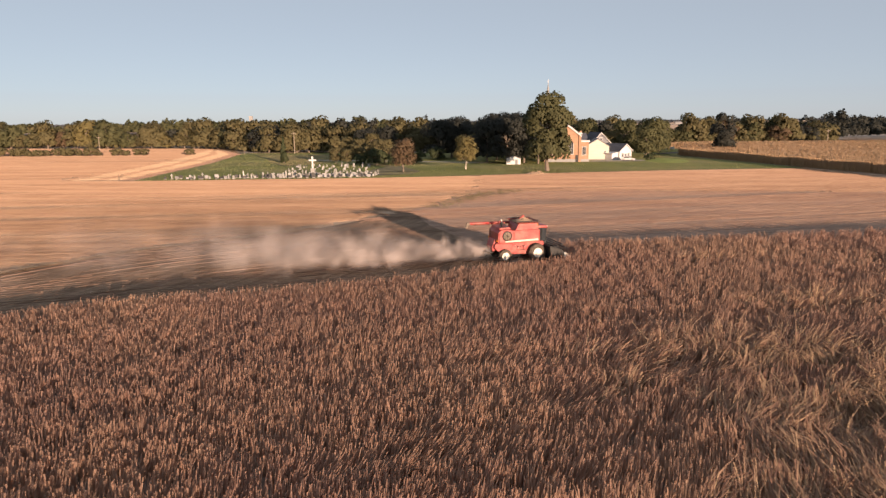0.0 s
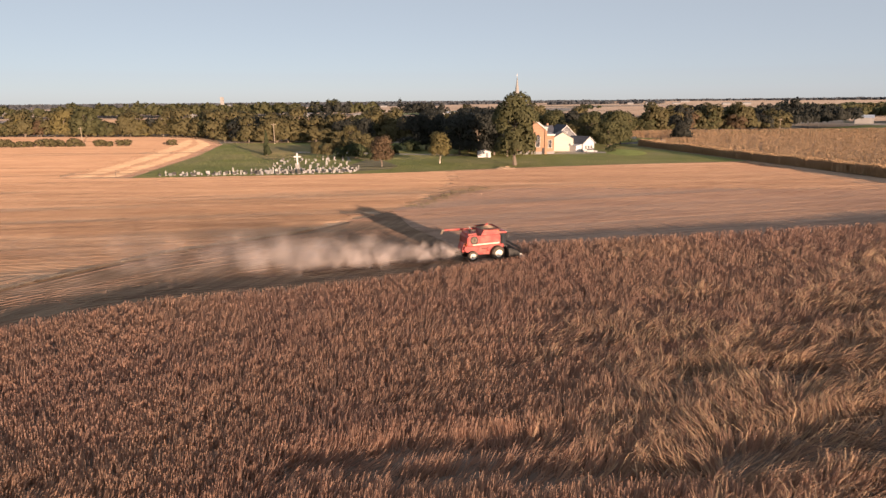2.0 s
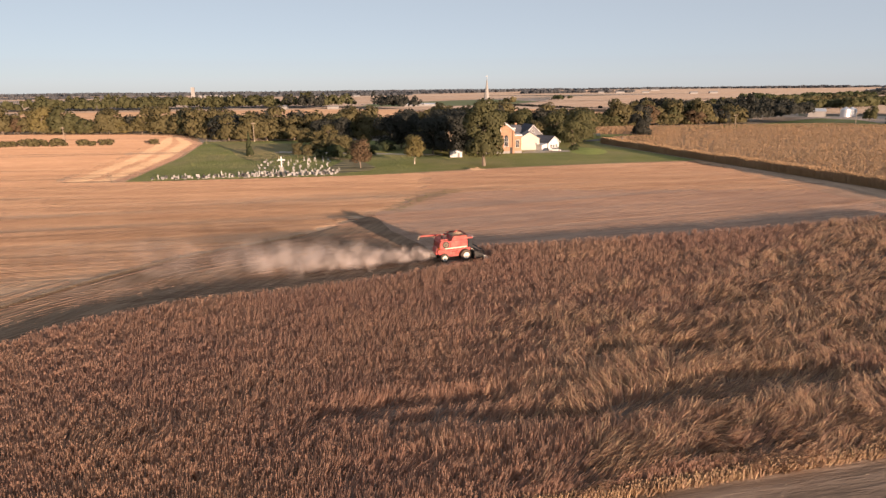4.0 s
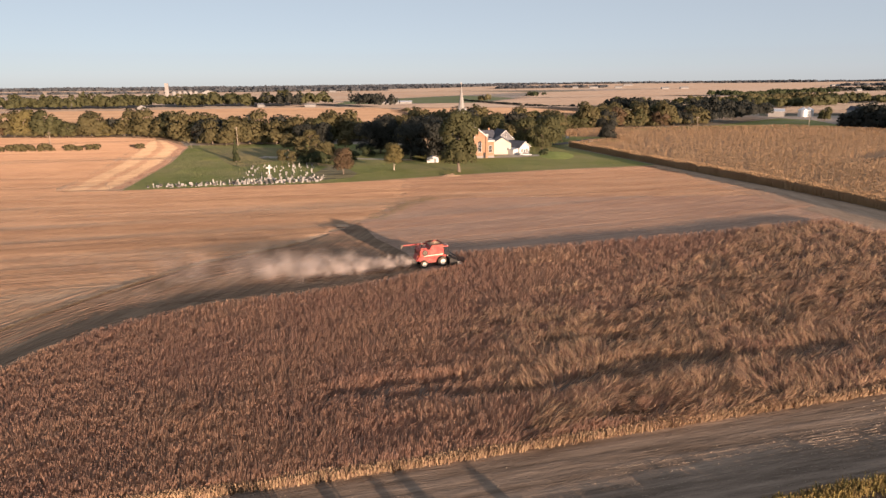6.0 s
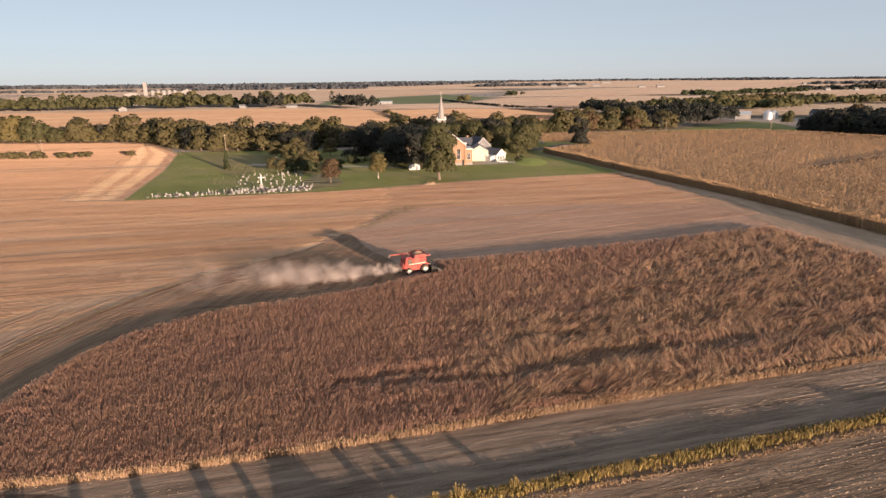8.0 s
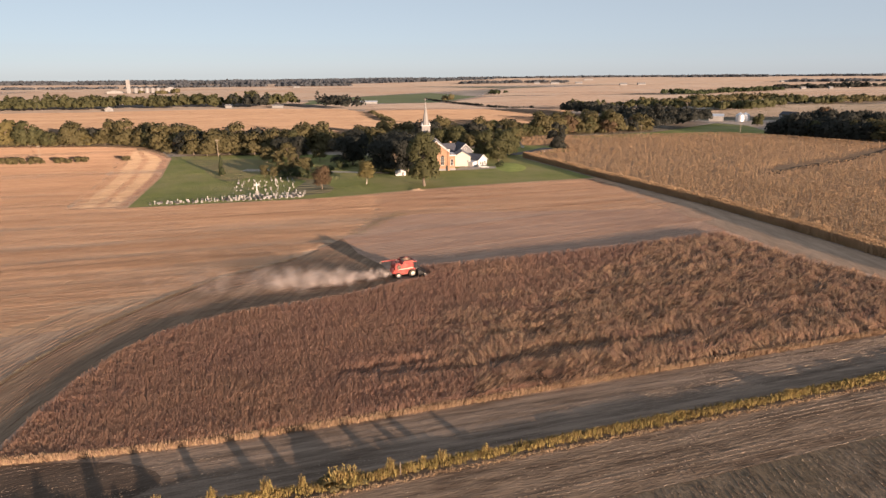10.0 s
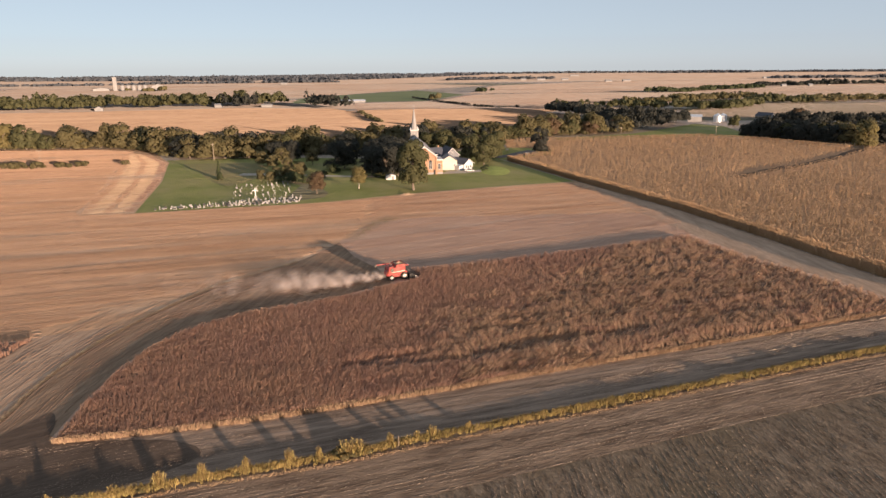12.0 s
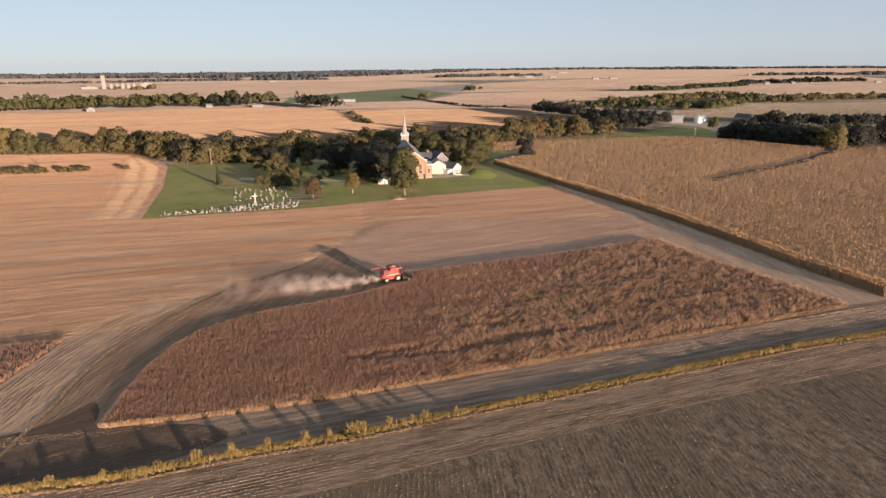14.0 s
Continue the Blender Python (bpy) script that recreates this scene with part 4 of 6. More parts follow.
STRIP_IN = [(-49, 8), (-47.5, 16), (-44.8, 27.5), (-40, 38), (-33, 45), (-23, 49.4), (-9, 53.6), (2, 58)]
STRIP_OUT = [p for p in OLD_EDGE if 8 < p[1] < 84]
curved_rows("stubble_stalks_strip", STRIP_IN, STRIP_OUT, 15, 0.05, "cut_beans", "short cut stalks in rows curving along the crop")
curved_rows("straw_rows_strip", STRIP_IN, STRIP_OUT, 6, 0.045, "stalks_brown", "pale ragged straw rows curving along the crop", 0.9, 0.6)
curved_rows("stubble_stalks_corner", [(x - 0.9, y) for x, y in OLD_EDGE if 8 < y < 60], [(-71, 4), (-67, 22), (-62, 42), (-52, 60)], 13, 0.07, "stalks_brown", "short cut stalks beside the small bean crop")
NEAR = [(-60, -25), (-27, -23), (5, -19), (60, -12), (105, -8), (105, -50), (-60, -60)]
rows("straw_rows_near", NEAR, 5.3, 0.05, 79, "chaff", "thin pale straw lines between passes on the cut bean field", 0.6, 0.6)
rows("stubble_rows_headland", [(x, y - 2.2) for x, y in WEED_LINE[6:] if x < 140] + [(135, -3), (105, -7), (60, -11), (29, -15), (5, -18), (-10, -20.5), (-27, -22), (-57, -24)], 1.52, 0.035, 7, "chaff", "pale lengthwise stubble rows along the weed strip", 0.6, 0.5)
END_A, END_B = [(-73, 160), (-77, 226), (-86, 291), (-108, 336)], [(-91, 160), (-98, 226), (-111, 295), (-118, 340)]
for lo, hi, mat in ((0, 0.16, "cut_beans"), (0.16, 0.42, "pale_stalks"), (0.42, 0.56, "stalks"), (0.56, 0.84, "pale_stalks"), (0.84, 1.0, "stalks")):
    strip = [[(a[0] + (b[0] - a[0]) * q, a[1] + (b[1] - a[1]) * q) for a, b in zip(END_A, END_B)] for q in (lo, hi)]
    rows("stubble_strip", strip[0] + strip[1][::-1], 0.66, 0.085, 6, mat, "cut stalks in a crosswise strip beside the lawn", 1.6)
rows("stubble_stalks_right", [(8, 123), (26, 126), (62, 121), (108, 114), (102, 176), (60, 173.5), (26, 167.5), (12, 163.5)], 0.7, 0.075, 7, "stalks_brown", "short brownish cut stalks before the lawn", 5.0)
stubble("lawn_grass", LAWN, 2.4, 0.09, 8, "grass", "short sunlit grass on the lawn", 0.2)
stubble("lawn_grass_dry", WORN, 4.0, 0.13, 8, "grass_dry", "dry brownish grass at the back of the lawn", 0.6)


def windrow(name, line, width, tall, per_m, label):
    """A low bank of loose straw: short flat stalks heaped along a line."""
    *_, total = along(line, np.array([0.0]))
    n = int(total * per_m)
    x, y, t, _ = along(line, rng.uniform(0, total, n))
    off = rng.normal(0, 0.4, n) * width
    z = 0.06 + tall * np.exp(-(off / width) ** 2 * 2) * rng.uniform(0.1, 1, n) * (0.4 + 0.9 * vnoise(x * 0.25, y * 0.25, 41))
    x, y = x - t[:, 1] * off, y + t[:, 0] * off
    a, l = rng.uniform(0, 6.283, n), rng.uniform(0.25, 0.6, n)
    foot = np.stack([x, y, z], 1)
    tip = foot + np.stack([np.cos(a) * l, np.sin(a) * l, rng.uniform(-0.06, 0.16, n)], 1)
    return tagged(new(name, quads_mesh(name, blades(foot, tip, rng.uniform(0.05, 0.12, n), a + 1.57, 0.8), "straw")), label, "straw", kind="stuff")


stubble("straw_bits_lane", [(x, y + 1.5) for x, y in LANE if x > -75] + [(125, 14), (110, 17), (92, 15), (61, 11), (35, 8), (11, 5), (-9, 3.2), (-28, 2.2), (-47, 2.6), (-72, 5)], 20.0, 0.085, 6, "chaff", "scattered straw bits on the lane", 0.7, (0.04, 0.16))
stubble("straw_bits_headland", [(x, y - 1) for x, y in WEED_LINE[6:] if x < 140] + [(135, -3), (105, -7), (60, -11), (29, -15), (5, -18), (-10, -20.5), (-27, -22), (-57, -24), (-90, -26)], 20.0, 0.085, 7, "chaff", "scattered straw bits along the weed strip", 0.7, (0.04, 0.16))
stubble("straw_bits_near", NEAR, 15.0, 0.08, 79, "chaff", "scattered straw bits on the cut bean field", 0.6, (0.03, 0.10))
windrow("straw_bank", [p for p in OLD_EDGE if p[0] < -14], 0.32, 0.18, 70, "low ragged bank of straw along an earlier cut")


# ---------------------------------------------------------------- trees


def crown_mesh(name, seed, height, spread, low, leaves, size, material, shape="round"):
    """A crown of many small leaf clumps on several lobes, uneven and with gaps."""
    g = np.random.default_rng(seed)
    mid, half = (height + low) / 2, (height - low) / 2
    lobes = []
    count = {"round": 17, "tall": 24, "cone": 16, "bush": 9}[shape]
    for i in range(count):
        a = g.uniform(0, 6.283)
        if shape == "cone":
            t = (i + 0.5) / count
            c = np.array([math.cos(a) * spread * 0.3 * (1 - t), math.sin(a) * spread * 0.3 * (1 - t), low + (height - low) * t * 0.95])
            r = np.array([1, 1, 1.3]) * (0.14 + 0.52 * (1 - t)) * spread * 0.62
        else:
            z = g.uniform(-0.85, 0.8)
            w = math.sqrt(max(0.05, 1 - z * z)) * (1.05 if z < 0.1 else 0.9)
            q = g.uniform(0.35, 0.78)
            c = np.array([math.cos(a) * spread * w * q, math.sin(a) * spread * w * q, mid + z * half * 0.78])
            r = g.uniform(0.33, 0.5) * np.array([spread, spread, min(half, spread * 1.1)])
        lobes.append((c, r))
    if shape in ("round", "tall") and low < 1.7:
        for i in range(7):
            a = i * 0.9 + g.uniform(0, 0.4)
            lobes.append((np.array([math.cos(a) * spread * 0.62, math.sin(a) * spread * 0.62, low + height * 0.16]), np.array([0.36 * spread, 0.36 * spread, height * 0.17])))
    weight = np.array([r[0] ** 2 for _, r in lobes])
    pick = g.choice(len(lobes), leaves, p=weight / weight.sum())
    c, r = np.array([l[0] for l in lobes])[pick], np.array([l[1] for l in lobes])[pick]
    d = g.normal(size=(leaves, 3))
    d /= np.linalg.norm(d, axis=1)[:, None]
    d[:, 2] = np.where(d[:, 2] < -0.3, -d[:, 2] * g.random(leaves), d[:, 2])
    p = c + d * r * g.uniform(0.88, 1.06, leaves)[:, None]
    nrm = d + g.normal(0, 0.35, (leaves, 3))
    nrm /= np.linalg.norm(nrm, axis=1)[:, None]
    soft = 0.8 * d + 0.15 * nrm + 0.6 * (p - np.array([0, 0, mid])) / np.array([spread, spread, max(half, 0.5)])
    soft /= np.linalg.norm(soft, axis=1)[:, None]
    s1 = np.cross(nrm, g.normal(size=(leaves, 3)))
    s1 /= np.linalg.norm(s1, axis=1)[:, None]
    s2 = np.cross(nrm, s1)
    k = size * g.uniform(0.55, 1.35, leaves)[:, None]
    s1, s2 = s1 * k, s2 * k * g.uniform(0.5, 1.0, leaves)[:, None]
    return quads_mesh(name, np.stack([p - s1 - s2 * 0.4, p + s1 * 0.3 - s2, p + s1 + s2 * 0.5, p - s1 * 0.4 + s2], 1), material, normals=soft), lobes


def make_tree(name, label, seed, height, spread, low, leaves, size, material, shape="round", bark="bark", category="tree", group="", trunk_r=None):
    """A tree at the origin: tapered trunk with limbs, and a crown."""
    g = random.Random(seed)
    thing = tagged(empty(name), label, category, group)
    crown, lobes = crown_mesh("crown", seed, height, spread, low, leaves, size, material, shape)
    bm = bmesh.new()
    r = trunk_r or height * 0.022
    p, top = Vector((0, 0, -0.1)), low + (height - low) * (0.85 if shape == "cone" else 0.55)
    steps = 5
    for i in range(steps):
        q = Vector((g.uniform(-1, 1) * 0.02 * height, g.uniform(-1, 1) * 0.02 * height, top * (i + 1) / steps))
        bar(bm, p, q, r * (1 - 0.8 * i / steps) * (1.3 if i == 0 else 1), r * (1 - 0.8 * (i + 1) / steps), 7)
        p = q
    if shape != "cone":
        for c, lr in lobes[:8]:
            z = max(low * 0.75, c[2] - spread * 0.55)
            bar(bm, (0, 0, min(z, top * 0.9)), tuple(c), r * 0.42, r * 0.12, 5)
    part("trunk", bm, bark, thing)
    ob = new("crown", crown)
    ob.parent = thing
    return thing


def place(proto, x, y, size=1.0, turn=None, stretch=1.0, z=0.0, label=""):
    m = pose(x, y, z, 0, 0, random.uniform(0, 360) if turn is None else turn) @ Matrix.Diagonal((size, size, size * stretch, 1))
    ob = copy_thing(proto, m)
    if label:
        tagged(ob, label)
    return ob


random.seed(11)
# the lawn's own trees
t = make_tree("tall_tree", "tall leafy green tree on the lawn before the church", 3, 23.0, 6.5, 1.0, 7500, 0.42, "leaf_green", "tall", trunk_r=0.55)
t.matrix_basis = pose(31.6, 176.5, 0.05)
t = make_tree("yellow_tree", "small yellow-green tree with a pale trunk", 5, 9.6, 3.4, 1.4, 2200, 0.26, "leaf_yellow", "tall", "pale_bark")
t.matrix_basis = pose(9.8, 185.6, 0.05)
place(t, 101, 286, 1.0, 40, 1.0, 0.05, "rounded yellow-green tree beside the side road")
t = make_tree("rust_tree", "small reddish-brown autumn tree beside the graves", 6, 9.2, 3.6, 1.0, 2300, 0.27, "leaf_rust", "tall", "bark")
t.matrix_basis = pose(-7.8, 178, 0.05)
t = make_tree("conifer", "dark narrow conifer on the lawn", 8, 9.5, 2.5, 0.3, 2200, 0.26, "leaf_conifer", "cone")
t.matrix_basis = pose(-50.6, 223, 0.05)
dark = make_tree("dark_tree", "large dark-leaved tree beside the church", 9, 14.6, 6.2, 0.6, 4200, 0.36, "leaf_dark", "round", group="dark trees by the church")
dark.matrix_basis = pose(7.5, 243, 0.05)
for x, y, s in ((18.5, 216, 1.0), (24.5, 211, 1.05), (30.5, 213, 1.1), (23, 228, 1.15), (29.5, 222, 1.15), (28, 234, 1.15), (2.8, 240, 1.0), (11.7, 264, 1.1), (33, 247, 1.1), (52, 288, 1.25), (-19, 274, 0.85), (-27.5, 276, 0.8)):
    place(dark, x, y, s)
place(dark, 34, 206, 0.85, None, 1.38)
small = make_tree("small_tree", "small olive-green tree on the lawn", 12, 7.5, 3.2, 0.8, 1500, 0.27, "leaf_olive", "round", group="small lawn trees")
small.matrix_basis = pose(-28, 252, 0.05)
for x, y, s in ((-31.5, 214, 0.75), (-27.5, 211, 0.7), (-25, 216, 0.85), (-15.4, 213.5, 1.1), (-21, 220, 0.8), (-20, 240, 0.95), (-13.5, 232, 0.8), (-34, 262, 1.1), (-8, 262, 1.2), (-24, 268, 1.25), (97, 292, 1.1), (76, 262, 1.3)):
    place(small, x, y, s)
bush = make_tree("dark_bush", "round dark green bush on the lawn", 14, 4.6, 3.0, 0.2, 1100, 0.26, "leaf_conifer", "bush", group="lawn bushes", category="bush")
bush.matrix_basis = pose(-19.5, 222, 0.05)
for x, y, s in ((-17.5, 207, 1.25), (-23, 209.5, 0.8), (-11.5, 205, 0.95), (-5, 214, 1.0), (2, 232, 1.1), (73.5, 219, 0.5), (75.5, 222, 0.6)):
    place(bush, x, y, s)
green = make_tree("green_tree", "leafy green tree beside the house", 15, 11.0, 4.6, 0.5, 2600, 0.32, "leaf_green", "round", group="trees by the house")
green.matrix_basis = pose(79, 238, 0.05)
for x, y, s in ((84, 250, 1.3), (75, 252, 1.25), (98, 280, 1.2), (92, 262, 1.0), (64, 268, 1.2), (57, 276, 1.25), (34, 268, 1.2), (68, 285, 1.3), (84, 280, 1.1)):
    place(green, x, y, s)
t = make_tree("lone_tree", "tall dark leafy tree standing alone at the corn field's corner", 43, 17.5, 4.8, 0.3, 3600, 0.4, "leaf_dark", "tall")
t.matrix_basis = pose(120.8, 266.5, 0.05)
hedge_bush = make_tree("corn_edge_bush", "small rounded bush at the corn field's edge", 16, 2.6, 1.4, 0.1, 420, 0.2, "leaf_olive", "bush", group="bushes at the corn edge", category="bush")
hedge_bush.matrix_basis = pose(107.5, 190, 0.05)
for x, y, s in ((105.5, 200, 1.1), (103.5, 212, 1.2), (101.5, 222, 1.0), (109, 182, 0.8)):
    place(hedge_bush, x, y, s)

# creek belt and woods: a few kinds, repeated
KINDS = [make_tree("tree", lab, 30 + i, h, w, lo, int(nl * 1.4), 0.62, mat, "round", group="belt trees") for i, (lab, h, w, lo, nl, mat) in enumerate((
    ("broad olive-green tree in a belt of trees", 13.5, 6.4, 0.2, 1150, "leaf_olive"), ("broad green tree in a belt of trees", 12.5, 6.0, 0.2, 1100, "leaf_green"),
    ("rounded yellowing tree in a belt of trees", 13.0, 6.2, 0.2, 1100, "leaf_yellow"), ("brownish autumn tree in a belt of trees", 13.0, 6.0, 0.2, 1100, "leaf_rust"),
    ("dark green tree at the wood's edge", 13.0, 6.3, 0.1, 1150, "leaf_dark"), ("tall olive tree in a belt of trees", 15.0, 5.8, 0.5, 1150, "leaf_olive")))]
PARKED = set(KINDS)


def belt(line, gap, depth, mix, size=(0.55, 1.3), rows=2):
    """Trees along a line, several rows deep."""
    line = smooth_line(line, 4)
    *_, total = along(line, np.array([0.0]))
    for row in range(rows):
        s = random.uniform(0, gap)
        while s < total:
            x, y, d, _ = along(line, np.array([s]))
            off = depth * (row + random.uniform(0.1, 0.9)) / rows
            px, py = float(x[0] - d[0, 1] * off), float(y[0] + d[0, 0] * off)
            k = KINDS[random.choices(range(6), mix)[0]]
            sz = random.uniform(*size)
            if k in PARKED:
                PARKED.discard(k)
                k.matrix_basis = pose(px, py, 0, 0, 0, random.uniform(0, 360))
            else:
                place(k, px, py, sz * 1.1, None, random.uniform(0.72, 1.0))
            s += gap * random.uniform(0.6, 1.4)


belt([(-330, 410), (-250, 388), (-203, 381), (-167, 374), (-130, 364), (-112, 352)], 6.5, 20, (6, 2, 0.8, 0.8, 0.6, 2), (0.5, 1.25))
belt([(-112, 352), (-98, 326), (-74, 300), (-52, 296), (-27, 294), (0, 302), (30, 292)], 5.5, 24, (5, 3, 0.5, 1.2, 1.5, 3), (0.5, 1.25))
belt([(30, 294), (60, 296), (95, 312), (130, 346), (161, 358), (236, 369)], 6.0, 24, (5, 3, 0.3, 1, 1.5, 2), (0.65, 1.25))
# mostly the dark kind: the wood's shade is put into its leaf colour
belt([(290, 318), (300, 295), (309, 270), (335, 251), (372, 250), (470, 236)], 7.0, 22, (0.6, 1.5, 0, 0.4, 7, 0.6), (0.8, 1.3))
for x, y, s, k in ((318, 243, 1.15, 2), (323, 248, 1.2, 5), (404, 400, 1.1, 3), (336, 392, 0.8, 1), (66, 322, 1.2, 5), (44, 318, 1.1, 0), (92, 330, 1.1, 5)):
    place(KINDS[k], x, y, s)

shrub = make_tree("shrub", "low brown-green shrub in a fence line", 18, 3.4, 2.6, 0.1, 420, 0.3, "leaf_olive", "bush", group="fence-line shrubs", category="shrub")
shrub.matrix_basis = pose(-158, 291, 0)
for i in range(58):
    x = -290 + i * 3.4 + random.uniform(-2, 2)
    if random.random() < (0.97 if x < -128 else 0.5):
        place(shrub, x, 285 + random.uniform(-1.5, 1.5), random.uniform(0.6, 1.5) if x < -128 else random.uniform(0.4, 1.1))
weed_bush = make_tree("weed_bush", "low olive-green bush in the weed strip", 19, 1.0, 1.5, 0.02, 420, 0.16, "leaf_olive", "bush", group="bushes in the weed strip", category="bush")
weed_bush.matrix_basis = pose(-8.6, -8.3, 0.05)
for x, y, s in ((-5.6, -7.8, 0.75), (-3.2, -7.4, 0.45), (-7.4, -8.2, 0.6), (4, -6.6, 0.4), (-22, -9, 0.5), (-33, -10, 0.55), (58, 0, 0.45), (-18, -8.8, 0.5), (-39, -10.6, 0.5), (-52, -10.6, 0.6), (0.5, -7, 0.5)):
    place(weed_bush, x, y, s)


def weed_clump():
    """A tall ragged clump of weeds: stems fanning out, with side shoots."""
    g = np.random.default_rng(91)
    n = 170
    a, r = g.uniform(0, 6.283, n), np.abs(g.normal(0, 0.42, n))
    foot = np.stack([r * np.cos(a), r * np.sin(a), np.zeros(n)], 1)
    h = g.uniform(0.45, 1.0, n) * np.exp(-(r / 0.9) ** 2)
    lean = g.uniform(0.05, 0.5, n)
    tip = foot + np.stack([np.cos(a) * np.sin(lean) * h, np.sin(a) * np.sin(lean) * h, np.cos(lean) * h], 1)
    stems = blades(foot, tip, g.uniform(0.03, 0.07, n), g.uniform(0, 3.14, n), 0.6)
    mid = foot + (tip - foot) * g.uniform(0.35, 0.95, n)[:, None]
    b = g.uniform(0, 6.283, n)
    shoot = mid + np.stack([0.2 * np.cos(b), 0.2 * np.sin(b), g.uniform(0.02, 0.2, n)], 1)
    shoots = blades(mid, shoot, g.uniform(0.06, 0.13, n), b + 1.57, 0.4)
    thing = tagged(empty("weed_clump"), "tall ragged clump of golden-green weeds in the strip", "weeds", "weed clumps")
    for name, quads in (("stalk", stems), ("foliage", shoots)):
        tagged(new(name, quads_mesh(name, quads, "weed")), kind="stuff").parent = thing
    return thing


# taller clumps, whose shadows cross the lane
clump = weed_clump()
for k, (x, w, h) in enumerate(((-36, 1.0, 1.5), (-31, 1.1, 1.45), (-26, 0.8, 1.55), (-20.8, 0.8, 1.5), (-15.4, 1.0, 1.6), (-11.7, 0.6, 1.4), (-8, 1.7, 1.55), (-6.6, 1.3, 1.35), (-2.2, 0.8, 1.4), (1.5, 0.7, 1.0), (3.7, 0.9, 1.25), (9, 0.8, 0.95), (-43, 0.9, 1.2), (-50, 0.9, 1.1))):
    y = float(np.interp(x, [p[0] for p in WEED_LINE], [p[1] for p in WEED_LINE])) + 0.2
    m = pose(x, y, 0.05, 0, 0, random.uniform(0, 360)) @ Matrix.Diagonal((w, w, h, 1))
    if k:
        copy_thing(clump, m)
    else:
        clump.matrix_basis = m


def far_wood(name, line, depth, gap, tall, material, label, seed, clumps=26, leaf=0.37):
    """Distant woods, too far off to count: ragged crowns in one mesh."""
    g = np.random.default_rng(seed)
    line = smooth_line(line, 4)
    *_, total = along(line, np.array([0.0]))
    n = int(total * depth / (gap * gap))
    x, y, t, _ = along(line, g.uniform(0, total, n))
    off = g.uniform(0, depth, n)
    x, y = x - t[:, 1] * off, y + t[:, 0] * off
    lift = 0.5 * vnoise(x / gap * 0.12, y / gap * 0.12, seed) + 0.5 * vnoise(x / gap * 0.4, y / gap * 0.4, seed + 1)
    k = g.random(n) < np.clip(2.6 * lift - 0.25, 0.25, 1)
    x, y, lift = x[k], y[k], lift[k]
    n = len(x)
    z0, h, w = rise(x, y), tall * (0.35 + 0.95 * lift) * g.uniform(0.75, 1.25, n), gap * g.uniform(0.45, 0.8, n)
    out, soft = [], []
    for k in range(clumps):
        d = g.normal(size=(n, 3))
        d /= np.linalg.norm(d, axis=1)[:, None]
        d[:, 2] = np.abs(d[:, 2]) * 0.95 - 0.35
        p = np.stack([x, y, z0 + h * 0.5], 1) + d * np.stack([w, w, h * 0.5], 1) * g.uniform(0.7, 1.05, (n, 1))
        m = d + g.normal(0, 0.35, (n, 3))
        s1 = np.cross(m, g.normal(size=(n, 3)))
        s1 /= np.linalg.norm(s1, axis=1)[:, None]
        s2 = np.cross(m / np.linalg.norm(m, axis=1)[:, None], s1)
        q = (w * leaf * g.uniform(0.65, 1.35, n))[:, None]
        out.append(np.stack([p - s1 * q, p - s2 * q * 0.8, p + s1 * q, p + s2 * q], 1))
        e = 0.75 * d + 0.25 * m
        soft.append(e / np.linalg.norm(e, axis=1)[:, None])
    return tagged(new(name, quads_mesh(name, np.concatenate(out), material, normals=np.concatenate(soft))), label, "woods", kind="stuff")


# shade over this wood is painted as a dark leaf colour
far_wood("dark_wood", [(236, 372), (300, 405), (318, 440), (300, 480), (280, 600)], 36, 6, 16, "leaf_dark", "wood behind the corn field, its shade put into dark leaves", 49, 90, 0.22)
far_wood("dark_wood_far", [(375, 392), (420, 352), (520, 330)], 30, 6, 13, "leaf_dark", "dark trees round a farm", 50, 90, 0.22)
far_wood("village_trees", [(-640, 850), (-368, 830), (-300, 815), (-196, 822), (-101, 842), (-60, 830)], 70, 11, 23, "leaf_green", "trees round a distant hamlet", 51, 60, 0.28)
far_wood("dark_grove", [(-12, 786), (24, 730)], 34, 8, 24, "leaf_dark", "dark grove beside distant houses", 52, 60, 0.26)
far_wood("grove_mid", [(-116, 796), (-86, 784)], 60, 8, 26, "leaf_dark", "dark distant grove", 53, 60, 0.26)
far_wood("field_clump", [(180, 905), (200, 900)], 16, 7, 13, "leaf_olive", "small clump of trees in the fields", 54)
far_wood("field_clump_far", [(345, 1200), (372, 1215)], 40, 9, 12, "leaf_conifer", "small dark clump in distant fields", 55)
far_wood("wood_mid", [(290, 620), (360, 640), (450, 560), (560, 640), (640, 640)], 34, 8, 13, "leaf_green", "belt of trees beyond the silos", 56)
far_wood("wood_right", [(420, 690), (560, 745), (612, 732), (650, 672), (800, 664), (1050, 640)], 40, 9, 12, "leaf_olive", "long belt of trees beyond the pasture", 57)
far_wood("wood_right_far", [(640, 1020), (735, 1065), (850, 1120), (960, 1150)], 40, 10, 11, "leaf_conifer", "far belt of trees", 58)
far_wood("farm_trees", [(1040, 1285), (1200, 1310), (1260, 1290)], 30, 11, 14, "leaf_dark", "trees round a far farm", 59)
far_wood("farm_trees_far", [(1150, 1290), (1450, 1330)], 40, 11, 14, "leaf_dark", "dark trees round a far farm", 60)
far_wood("elevator_trees", [(-440, 1600), (-340, 1610)], 30, 15, 13, "leaf_olive", "trees round the distant grain elevator", 61)
